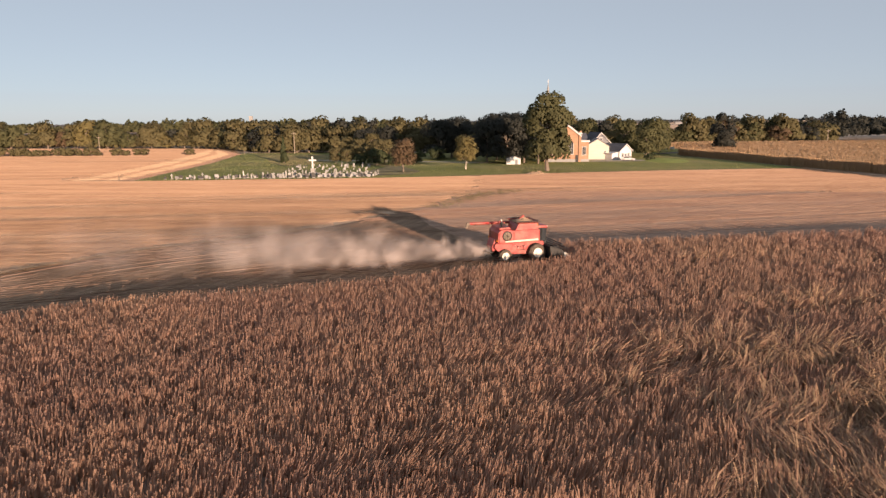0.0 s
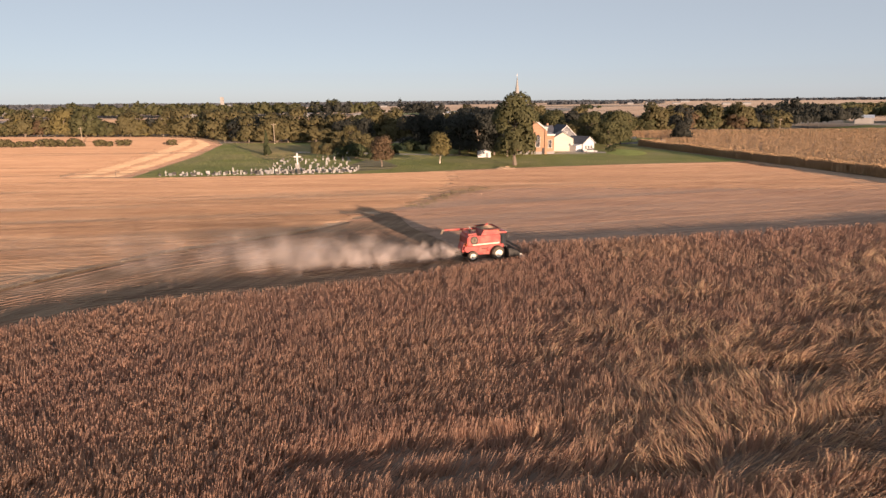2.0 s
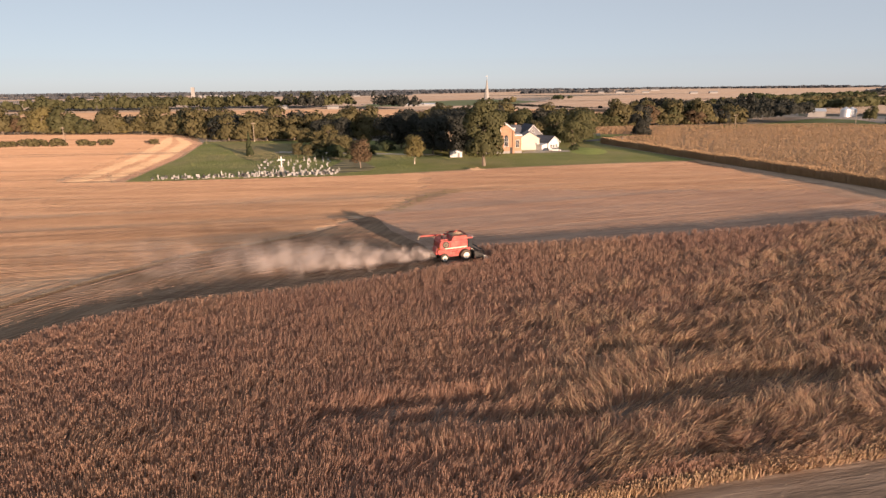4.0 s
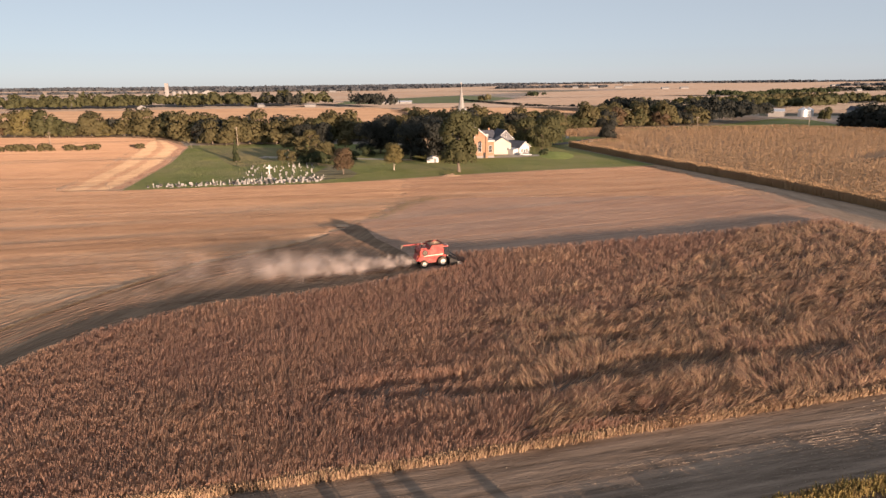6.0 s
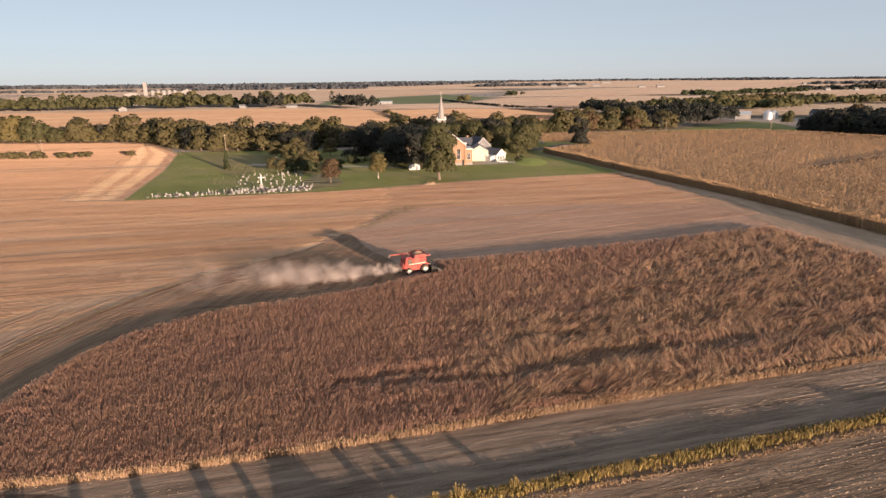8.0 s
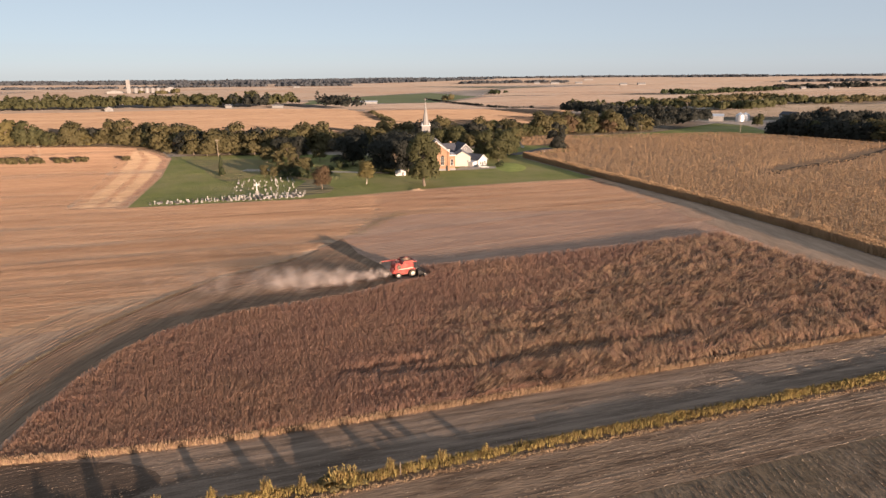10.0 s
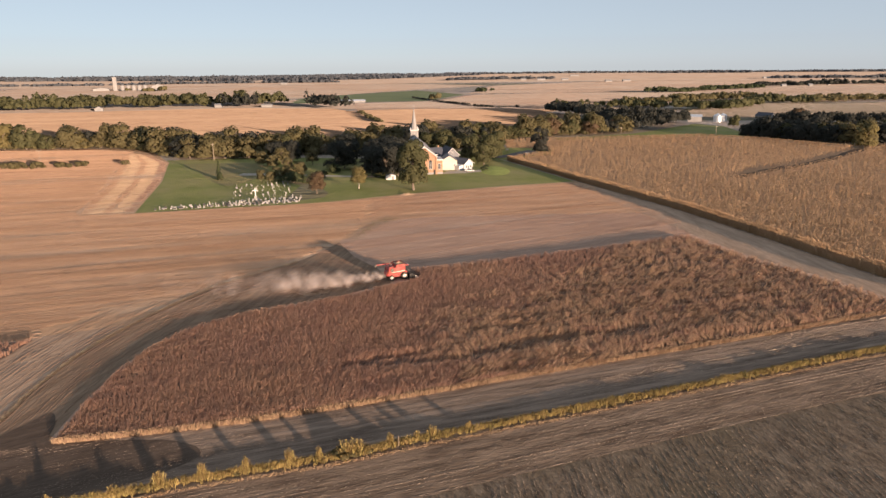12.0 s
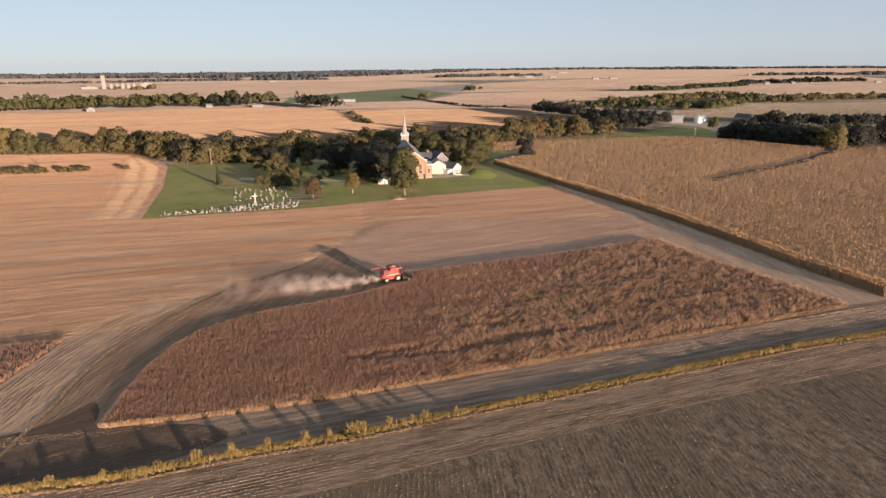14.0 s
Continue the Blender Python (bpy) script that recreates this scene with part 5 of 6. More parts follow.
# far tree lines, with haze put into their leaf colour
far_wood("line_left", [(-1500, 2350), (-700, 2300), (-380, 2420), (200, 2350)], 60, 18, 9, "leaf_far_haze", "distant hedgerow", 62)
far_wood("line_mid", [(560, 2420), (830, 2500), (960, 2420)], 70, 16, 13, "leaf_far_haze", "distant trees round farms", 63)
far_wood("horizon_wood_left", [(-3900, 2500), (-2600, 3200), (-1500, 3400), (-500, 3000), (200, 2850), (600, 3300), (1100, 3900)], 900, 25, 8, "leaf_far_haze", "dark woods along the horizon", 64, 6, 0.6)
far_wood("horizon_wood_right", [(1000, 4300), (2200, 4200), (3200, 3500), (4200, 2300)], 260, 40, 6.5, "leaf_far_haze", "thin dark woods along the horizon", 65)
far_wood("line_right", [(2200, 3800), (2700, 3500)], 90, 24, 16, "leaf_far_haze", "far hedgerow near the horizon", 66)
far_wood("ditch_line", [(166, 998), (181, 901), (199, 803), (215, 721), (262, 706)], 5, 3.5, 3.2, "leaf_dark", "dark shrubby ditch winding between two fields", 68, 16, 0.4)
far_wood("hedge_piece", [(49, 667), (55, 516)], 5, 4, 4.0, "leaf_olive", "short ragged hedge across the ripe field", 69, 20, 0.35)
far_wood("line_right_near", [(1700, 2050), (2300, 1800), (2900, 1700)], 60, 20, 14, "leaf_far_haze", "far hedgerow", 67)

far_wood("belt_undergrowth", [(-330, 408), (-250, 386), (-203, 379), (-167, 372), (-130, 362), (-112, 350), (-98, 325), (-74, 299), (-52, 295), (-27, 293), (0, 301), (30, 291), (60, 294), (95, 310), (130, 344), (161, 356), (236, 367)], 14, 4.2, 6.0, "leaf_olive", "dense brown-green undergrowth beneath the belt of trees", 70, 26, 0.3)

# ---------------------------------------------------------------- church and houses


def gable(bm, x0, x1, y0, y1, z0, eave, ridge, bevel=0.0):
    """A solid house shape with its gables towards y."""
    return extrude_profile(bm, [(x0, z0), (x1, z0), (x1, eave), ((x0 + x1) / 2, ridge), (x0, eave)], y0, y1, bevel)


def roof_pair(parent, x0, x1, y0, y1, eave, ridge, over, thick, material, label=""):
    """Two roof slopes with overhang, and the ridge cap."""
    cx = (x0 + x1) / 2
    slope = (ridge - eave) / (cx - x0)
    for side in (-1, 1):
        bm = bmesh.new()
        xe = cx + side * (cx - x0 + over)
        ze = eave - slope * over
        extrude_profile(bm, [(cx, ridge + 0.03), (xe, ze + 0.03), (xe, ze + 0.03 + thick), (cx, ridge + 0.03 + thick)], y0 - over, y1 + over)
        part("roof", bm, material, parent, label)
    bm = bmesh.new()
    bar(bm, (cx, y0 - over, ridge + thick), (cx, y1 + over, ridge + thick), 0.12, sides=6)
    part("ridge_cap", bm, material, parent)


def window(parent, x, y, z, w, h, face="y", arched=False, frame_mat="white"):
    """A framed pane with sill, standing slightly proud of a wall that faces -y or +x."""
    d = 0.06

    def put(bm, a0, a1, z0, z1, b0, b1):
        return box(bm, a0, a1, b0, b1, z0, z1) if face == "y" else box(bm, -b1, -b0, a0, a1, z0, z1)

    ce = empty("window")
    ce.parent = parent
    ce.location = (0, 0, 0)
    a = x if face == "y" else y
    b = y if face == "y" else -x
    bm = put(bmesh.new(), a - w / 2, a + w / 2, z, z + h, b - 0.03, b + 0.05)
    if arched:
        outline = [(a + w / 2 * math.cos(i * math.pi / 8), z + h + w / 2 * math.sin(i * math.pi / 8)) for i in range(9)]
        if face == "y":
            extrude_profile(bm, outline, b - 0.03, b + 0.05)
    part("pane", bm, "glass", ce)
    bm = bmesh.new()
    for a0, a1, z0, z1 in ((a - w / 2 - 0.12, a - w / 2, z, z + h), (a + w / 2, a + w / 2 + 0.12, z, z + h), (a - w / 2 - 0.12, a + w / 2 + 0.12, z + h, z + h + 0.12),
                           (a - 0.03, a + 0.03, z, z + h), (a - w / 2, a + w / 2, z + h * 0.5 - 0.03, z + h * 0.5 + 0.03)):
        if arched and z0 >= z + h:
            continue
        put(bm, a0, a1, z0, z1, b - d, b + 0.02)
    part("window_frame", bm, frame_mat, ce)
    part("window_sill", put(bmesh.new(), a - w / 2 - 0.2, a + w / 2 + 0.2, z - 0.14, z - 0.002, b - 0.14, b + 0.02), frame_mat, ce)


church = tagged(empty("church", (43.4, 214.5, 0.05), -4.5), "orange brick church with white cornices and a white steeple", "church")
part("wall", gable(bmesh.new(), -5.6, 5.6, 0, 51, 0, 9.0, 13.4), "brick", church)
roof_pair(church, -5.6, 5.6, 0, 51, 9.0, 13.4, 0.35, 0.22, "roof_grey", "grey shingled nave roof")
for side in (-1, 1):
    bm = bmesh.new()
    xe, ze = side * 6.05, 8.65
    extrude_profile(bm, [(0, 13.45), (xe, ze), (xe, ze - 0.5), (0, 12.85)], -0.5, -0.30)
    part("cornice", bm, "white", church, "white raking cornice")
bm = box(bmesh.new(), -5.9, 5.9, -0.12, -0.004, 0, 1.0)
part("plinth", bm, "concrete", church)
for x in (-5.575, 5.575):
    part("corner_pier", box(bmesh.new(), x - 0.375, x + 0.375, -0.35, 0.4, 0, 9.1), "brick", church)
part("cornice", box(bmesh.new(), 4.9, 6.2, -0.6, 0.6, 9.1, 9.6), "white", church, "white cornice block")
for x in (-2.8, 2.8):
    window(church, x, -0.004, 2.6, 1.3, 3.6, arched=True)
window(church, 0, -0.004, 8.2, 1.2, 1.4, arched=True)
sac = bmesh.new()
box(sac, 5.7, 8.7, 1.0, 11, 0, 6.5)
part("side_chapel", sac, "brick", church, "lower brick side chapel")
part("cornice", box(bmesh.new(), 5.62, 9.0, 0.7, 11.3, 6.5, 7.0), "white", church, "white cornice of the side chapel")
part("plinth", box(bmesh.new(), 5.75, 8.9, 0.8, 0.996, 0, 0.9), "concrete", church)
window(church, 7.2, 0.996, 2.3, 1.1, 2.6)
door = part("door", box(bmesh.new(), 4.3, 5.1, -0.2, -0.01, 0, 2.3), "black", church, "dark side door")
for k in range(8):
    window(church, 5.6, 14 + k * 4.2, 2.6, 1.2, 3.6, face="x")
bm = box(bmesh.new(), -2.1, 2.1, 51.4, 55.2, 0, 16.0)
part("tower", bm, "spire", church, "grey-white square steeple tower")
part("cornice", box(bmesh.new(), -2.4, 2.4, 51.1, 55.5, 16.0, 16.4), "white", church, "white tower cornice")
for sx in (-1, 1):
    for sy in (51.3, 55.3):
        part("pinnacle", bar(bmesh.new(), (sx * 2.0, sy, 16.4), (sx * 2.0, sy, 18.0), 0.32, 0.02, 6), "white", church)
bm = bmesh.new()
lathe(bm, [(1.85, 16.4), (1.45, 18.4), (0.8, 23.0), (0.05, 28.7)], (0, 53.3, 0), (0, 0, 1), 8)
part("spire", bm, "spire", church, "slender grey-white eight-sided spire")
part("spire_cross", box(box(bmesh.new(), -0.06, 0.06, 53.24, 53.36, 28.5, 29.9), -0.4, 0.4, 53.24, 53.36, 29.2, 29.34), "steel", church)
for face_x in (-0.9, 0.9):
    bm = bmesh.new()
    for k in range(7):
        box(bm, face_x - 0.4, face_x + 0.4, 51.3, 51.396, 12.4 + k * 0.42, 12.7 + k * 0.42)
    part("louvre", bm, "roof_grey", church, "grey belfry louvres")

barn = tagged(empty("white_barn", (57.6, 224.6, 0.05), -8), "cream-white gabled barn with a plain front", "barn")
part("wall", gable(bmesh.new(), -3.9, 3.9, 0, 11, 0, 4.7, 7.1), "cream", barn)
roof_pair(barn, -3.9, 3.9, 0, 11, 4.7, 7.1, 0.3, 0.14, "roof_grey", "grey metal roof")
part("base", box(bmesh.new(), -3.95, 3.95, -0.06, -0.004, 0, 0.35), "concrete", barn)
window(barn, 2.6, -0.004, 2.0, 0.7, 1.0)

house = tagged(empty("dark_roofed_house", (62.5, 243, 0.05), 6), "large house with a dark blue-grey roof and white trim", "house")
part("wall", gable(bmesh.new(), -3.6, 3.6, -2.5, 9, 0, 5.4, 8.9), "siding_grey", house, "blue-grey siding")
roof_pair(house, -3.6, 3.6, -2.5, 9, 5.4, 8.9, 0.45, 0.2, "roof_dark", "dark blue-grey shingles")
for side in (-1, 1):
    bm = extrude_profile(bmesh.new(), [(0, 9.1), (side * 4.1, 5.1), (side * 4.1, 4.8), (0, 8.75)], -3.07, -2.97)
    part("barge_board", bm, "white", house, "white barge board")
for x in (-1.7, 1.7):
    window(house, x, -2.504, 1.2, 1.0, 1.5)
window(house, 0, -2.504, 6.0, 0.9, 1.2)
wing = bmesh.new()
extrude_profile(wing, [(0, 0), (8, 0), (8, 5.0), (4, 8.6), (0, 5.0)], 0, 7.0)
bmesh.ops.rotate(wing, verts=wing.verts[:], cent=(0, 0, 0), matrix=Matrix.Rotation(radians(90), 3, "Z"))
bmesh.ops.translate(wing, verts=wing.verts[:], vec=(-3.65, 0.5, 0))
part("wing", wing, "siding_grey", house, "blue-grey side wing")
for y0, y1 in ((0.1, 4.5), (8.9, 4.5)):
    bm = bmesh.new()
    vs = [bm.verts.new(p) for dz in (0.03, 0.23) for p in ((-11.1, y0, 4.64 + dz), (-3.2, y0, 4.64 + dz), (-3.2, y1, 8.6 + dz), (-11.1, y1, 8.6 + dz))]
    for q in ((0, 1, 2, 3), (4, 5, 6, 7), (0, 1, 5, 4), (1, 2, 6, 5), (2, 3, 7, 6), (3, 0, 4, 7)):
        bm.faces.new([vs[i] for i in q])
    part("roof", bm, "roof_dark", house, "dark blue-grey shingles")
part("chimney", box(bmesh.new(), -5.4, -4.6, 5.5, 6.3, 7, 9.6), "brick", house)

house = tagged(empty("white_house", (67.4, 224.5, 0.05), 33), "white gabled house with a dark shingled roof", "house")
part("wall", gable(bmesh.new(), -3.1, 3.1, 0, 8.5, 0, 3.1, 5.3), "white", house)
roof_pair(house, -3.1, 3.1, 0, 8.5, 3.1, 5.3, 0.4, 0.16, "roof_dark", "dark shingled roof")
for side in (-1, 1):
    bm = extrude_profile(bmesh.new(), [(0, 5.45), (side * 3.55, 2.95), (side * 3.55, 2.7), (0, 5.15)], -0.52, -0.42)
    part("barge_board", bm, "white", house)
for x in (-1.5, 1.5):
    window(house, x, -0.004, 1.0, 0.9, 1.2)
part("door", box(bmesh.new(), -0.42, 0.42, -0.07, -0.004, 0, 2.05), "roof_dark", house)
part("lean_to", extrude_profile(bmesh.new(), [(-6.2, 0), (-3.15, 0), (-3.15, 2.7), (-6.2, 2.2)], 0.6, 7.0), "white", house, "white lean-to wing")
part("roof", extrude_profile(bmesh.new(), [(-6.5, 2.2), (-3.12, 2.74), (-3.12, 2.86), (-6.5, 2.32)], 0.3, 7.3), "galvanised", house, "pale metal roof of the lean-to")


def parked_car(x, y, turn):
    """A low white saloon: body, cabin, wheels; x ahead."""
    c = tagged(empty("parked_car", (x, y, 0.12), turn), "low white car parked in the house's yard", "car")
    part("body", extrude_profile(bmesh.new(), [(-2.3, 0.35), (2.3, 0.35), (2.32, 0.7), (1.1, 0.92), (-1.7, 0.95), (-2.32, 0.85)], -0.9, 0.9, 0.06), "white", c)
    part("cabin", extrude_profile(bmesh.new(), [(-1.65, 0.94), (1.0, 0.94), (0.35, 1.42), (-1.15, 1.42)], -0.78, 0.78, 0.05), "white", c)
    for y0 in (-0.795, 0.785):
        part("side_window", extrude_profile(bmesh.new(), [(-1.35, 1.0), (0.75, 1.0), (0.25, 1.35), (-1.05, 1.35)], y0, y0 + 0.01), "glass", c)
    part("windscreen", extrude_profile(bmesh.new(), [(1.02, 0.98), (0.44, 1.4), (0.45, 1.42), (1.04, 0.99)], -0.7, 0.7), "glass", c)
    for wx in (-1.45, 1.45):
        for wy in (-0.8, 0.8):
            hub = empty("wheel", (wx, wy, 0.33))
            hub.parent = c
            part("tyre", lathe(bmesh.new(), [(0.2, -0.1), (0.32, -0.1), (0.33, 0), (0.32, 0.1), (0.2, 0.1)], (0, 0, 0), (0, 1, 0), 16), "rubber", hub)
            part("rim", lathe(bmesh.new(), [(0.2, -0.105), (0.05, -0.11), (0.05, 0.11), (0.2, 0.105)], (0, 0, 0), (0, 1, 0), 16), "steel", hub)
    for y0 in (-0.65, 0.65):
        part("headlight", box(bmesh.new(), 2.28, 2.34, y0 - 0.18, y0 + 0.18, 0.58, 0.7), "lamp_clear", c)
        part("tail_light", box(bmesh.new(), -2.35, -2.3, y0 - 0.16, y0 + 0.16, 0.68, 0.8), "red", c)


parked_car(66.2, 217.6, -18)
shed = tagged(empty("white_shed", (25.9, 204.2, 0.05), -6), "small white garden shed with a pale roof", "shed")
part("wall", gable(bmesh.new(), -2.2, 2.2, 0, 3, 0, 1.8, 2.6), "white", shed)
roof_pair(shed, -2.2, 2.2, 0, 3, 1.8, 2.6, 0.2, 0.1, "concrete", "pale roof")
part("door", box(bmesh.new(), 0.5, 1.3, -0.05, -0.004, 0, 1.6), "roof_grey", shed)


def farm_shed(name, x, y, turn, w, l, eave, ridge, label, wall="concrete", roof="galvanised", z=0.0):
    s = tagged(empty(name, (x, y, z), turn), label, "farm building")
    part("wall", gable(bmesh.new(), -w / 2, w / 2, 0, l, 0, eave, ridge), wall, s)
    roof_pair(s, -w / 2, w / 2, 0, l, eave, ridge, 0.3, 0.18, roof)
    part("door", box(bmesh.new(), -w * 0.2, w * 0.2, -0.08, -0.004, 0, eave * 0.8), "roof_grey", s)
    return s


def grain_bin(name, x, y, r, h, label):
    s = tagged(empty(name, (x, y, 0)), label, "grain bin", "grain bins")
    prof = []
    for k in range(9):
        prof += [(r, h * k / 9 + 0.02), (r * 1.012, h * (k + 0.5) / 9)]
    part("wall", lathe(bmesh.new(), prof + [(r, h)], (0, 0, 0), (0, 0, 1), 28), "galvanised", s)
    part("roof", lathe(bmesh.new(), [(r * 1.03, h + 0.003), (r * 0.15, h + r * 0.5), (r * 0.12, h + r * 0.58)], (0, 0, 0), (0, 0, 1), 28), "galvanised", s, "conical steel roof")
    part("ladder", box(bmesh.new(), -0.25, 0.25, -r - 0.12, -r - 0.03, 0.3, h), "steel", s)
    return s


grain_bin("grain_bin", 352, 437, 3.6, 5.6, "shiny galvanised grain bin by the woods")
grain_bin("grain_bin", 360, 441, 3.4, 5.4, "shiny galvanised grain bin by the woods")
farm_shed("farm_shed", 342, 446, 60, 8, 12, 4.2, 6, "white metal farm shed beside the grain bins")
farm_shed("farm_shed", 398, 424, 20, 9, 14, 5, 7.6, "white farm house with grey roof", roof="roof_dark")
farm_shed("farm_shed", 420, 420, -20, 10, 12, 4.5, 7, "white farm shed among trees")
farm_shed("farm_shed", 436, 424, 10, 8, 10, 4, 6, "white farm shed among trees")
for x, y, tu, w, l, e, r in ((-262, 806, 10, 12, 9, 4, 7), (-118, 838, 80, 8, 13, 4, 6.5), (-52, 822, 85, 7, 20, 3.5, 5),
                             (-478, 1000, 15, 9, 10, 4, 7), (-300, 1040, 20, 8, 9, 4, 6)):
    farm_shed("hamlet_house", x, y, tu, w * 0.8, l * 0.7, e * 0.8, r * 0.8, "pale distant house in a hamlet", "concrete", "roof_grey")
farm_shed("long_shed", 80, 902, 84, 9, 46, 2.6, 4, "long low white shed in the fields")
for x, y, tu, w, l, e, r in ((975, 1905, 80, 14, 44, 5, 9), (1050, 1925, 82, 14, 50, 5, 9), (880, 2260, 80, 16, 60, 6, 10), (820, 2300, 70, 14, 40, 6, 10), (960, 2230, 80, 12, 50, 5, 9),
                             (1105, 1270, 80, 10, 22, 4, 7), (1170, 1262, 75, 10, 16, 4, 7), (1252, 1300, 20, 10, 10, 4, 7), (1420, 1262, 80, 9, 26, 4, 6), (1490, 1275, 80, 9, 20, 4, 6),
                             (1740, 2080, 84, 14, 130, 5, 8), (2250, 1900, 80, 14, 60, 5, 8), (1360, 3050, 85, 16, 90, 6, 10), (-1180, 2000, 80, 14, 60, 5, 9), (-60, 2150, 80, 14, 40, 5, 8)):
    farm_shed("far_farm", x, y, tu, w * 0.8, l * 0.5, e * 0.8, r * 0.8, "white farm buildings far across the fields", wall="concrete", roof="roof_grey", z=float(rise(np.array(x), np.array(y))))
ele = tagged(empty("grain_elevator", (-470, 1704, 0), 10), "tall pale concrete grain elevator with low sheds", "grain elevator")
part("headhouse", box(bmesh.new(), -4.5, 4.5, -4.5, 4.5, 0, 33, 0.3), "concrete", ele)
for k in range(5):
    part("silo", lathe(bmesh.new(), [(5, 0), (5, 12), (1, 14)], (16 + k * 13, 0, 0), (0, 0, 1), 20), "concrete", ele)
part("annex", gable(bmesh.new(), 84, 112, -8, 8, 0, 10, 15), "concrete", ele)
part("shed", gable(bmesh.new(), -50, -14, -8, 8, 0, 5, 8), "concrete", ele)

# ---------------------------------------------------------------- cemetery
g = random.Random(5)


def gravestone(kind, stone="stone", shade="pale"):
    s = tagged(empty("gravestone"), shade + " upright gravestone on a low base in the cemetery", "gravestone", "gravestones")
    part("base", box(bmesh.new(), -0.45, 0.45, -0.22, 0.22, -0.05, 0.2, 0.03), "granite", s)
    bm = bmesh.new()
    if kind == 0:
        extrude_profile(bm, [(-0.34, 0.2), (0.34, 0.2), (0.34, 0.8)] + [(0.34 * math.cos(i * math.pi / 8), 0.8 + 0.3 * math.sin(i * math.pi / 8)) for i in range(1, 8)] + [(-0.34, 0.8)], -0.1, 0.1, 0.015)
    elif kind == 1:
        box(bm, -0.6, 0.6, -0.12, 0.12, 0.2, 0.95, 0.04)
    elif kind == 2:
        lathe(bm, [(0.3, 0.2), (0.26, 0.5), (0.2, 1.5), (0.02, 1.85)], (0, 0, 0), (0, 0, 1), 4)
    elif kind == 3:
        box(box(bm, -0.12, 0.12, -0.1, 0.1, 0.2, 1.7, 0.02), -0.42, 0.42, -0.09, 0.09, 1.1, 1.32, 0.02)
    else:
        extrude_profile(bm, [(-0.42, 0.2), (0.42, 0.2), (0.38, 1.0), (0, 1.25), (-0.38, 1.0)], -0.12, 0.12, 0.02)
    part("slab", bm, stone, s)
    return s


protos = [gravestone(k, "granite" if k == 1 else "stone") for k in range(5)] + [gravestone(1, "dark_gravestone", "dark grey"), gravestone(4, "dark_gravestone", "dark")]
for k, p in enumerate(protos):
    p.matrix_basis = pose(-40 + k * 1.7, 163.4, 0.08, 0, 0, -10)
spots = []
for row, (y0, n, xa, xb) in enumerate(((161.6, 42, -66, -15), (163.6, 38, -62, -15), (165.6, 32, -52, -14), (168.0, 24, -42, -14), (170.2, 14, -36, -14))):
    for i in range(n):
        x = xa + (xb - xa) * i / (n - 1) + g.uniform(-0.7, 0.7)
        spots.append((x, y0 + (x + 42) * 0.035 + g.uniform(-0.7, 0.7)))
for row in range(11):
    for i in range(9):
        if g.random() < 0.62 and not (row in (3, 4) and i < 3):
            spots.append((-39.5 + row * 2.2 + g.uniform(-0.5, 0.5) - i * 0.3, 172.5 + i * 4.3 + g.uniform(-0.8, 0.8)))
for n_spot, (x, y) in enumerate(spots):
    if math.hypot(x + 31.2, y - 171) < 2.5:
        continue
    s = g.uniform(0.55, 0.9) if n_spot < 150 else g.uniform(0.42, 0.75)
    copy_thing(g.choices(protos, (3, 4, 1.5, 1, 2, 4, 2) if n_spot < 112 else (4, 2, 2, 1.5, 3, 0.6, 0.3))[0], pose(x, y, 0.08, g.uniform(-3, 3), g.uniform(-3, 3), -12 + g.uniform(-12, 12)) @ Matrix.Diagonal((s, s, s * g.uniform(0.8, 1.15), 1)))
cross = tagged(empty("memorial_cross", (-31.2, 171, 0.08), -8), "tall white stone cross on a stepped base among graves", "cross")
part("base", box(box(bmesh.new(), -1.3, 1.3, -1.3, 1.3, -0.05, 0.35, 0.04), -0.85, 0.85, -0.85, 0.85, 0.35, 0.75, 0.04), "stone", cross)
part("pedestal", box(bmesh.new(), -0.5, 0.5, -0.5, 0.5, 0.75, 1.7, 0.05), "stone", cross)
part("shaft", box(box(bmesh.new(), -0.2, 0.2, -0.18, 0.18, 1.7, 4.8, 0.03), -1.0, 1.0, -0.17, 0.17, 3.6, 4.0, 0.03), "white", cross)

# ---------------------------------------------------------------- poles, posts, signs


def utility_pole(x, y, tall):
    p = tagged(empty("utility_pole", (x, y, 0), g.uniform(-10, 10)), "weathered wooden utility pole with a crossarm", "pole", "utility poles")
    part("pole", bar(bmesh.new(), (0, 0, -0.2), (0, 0, tall), 0.17, 0.11, 8), "pole_wood", p)
    part("crossarm", box(bmesh.new(), -1.1, 1.1, -0.07, 0.07, tall - 0.75, tall - 0.6), "pole_wood", p)
    for k in (-0.9, 0.9):
        part("insulator", bar(bmesh.new(), (k, 0, tall - 0.6), (k, 0, tall - 0.42), 0.05, 0.03, 6), "steel", p)


for x, y, h in ((-61.7, 293.5, 9.5), (-151, 298, 8.5), (205.6, 334.5, 8), (-230, 300, 8.5), (275, 327, 8)):
    utility_pole(x, y, h)
for x, y, h, lab in ((-75.5, 157.3, 1.6, "short wooden corner post of the cemetery lawn"), (-83, 289, 2.2, "short wooden post by the lawn"), (-1.2, -7.6, 1.6, "thin weathered post standing in the weed strip")):
    p = tagged(empty("fence_post", (x, y, 0.05)), lab, "post")
    part("post", bar(bmesh.new(), (0, 0, -0.2), (0, 0, h), 0.075 if h < 2 else 0.12, 0.07, 8), "bark", p)
    part("post_cap", bar(bmesh.new(), (0, 0, h), (0, 0, h + 0.06), 0.085, 0.05, 8), "bark", p)
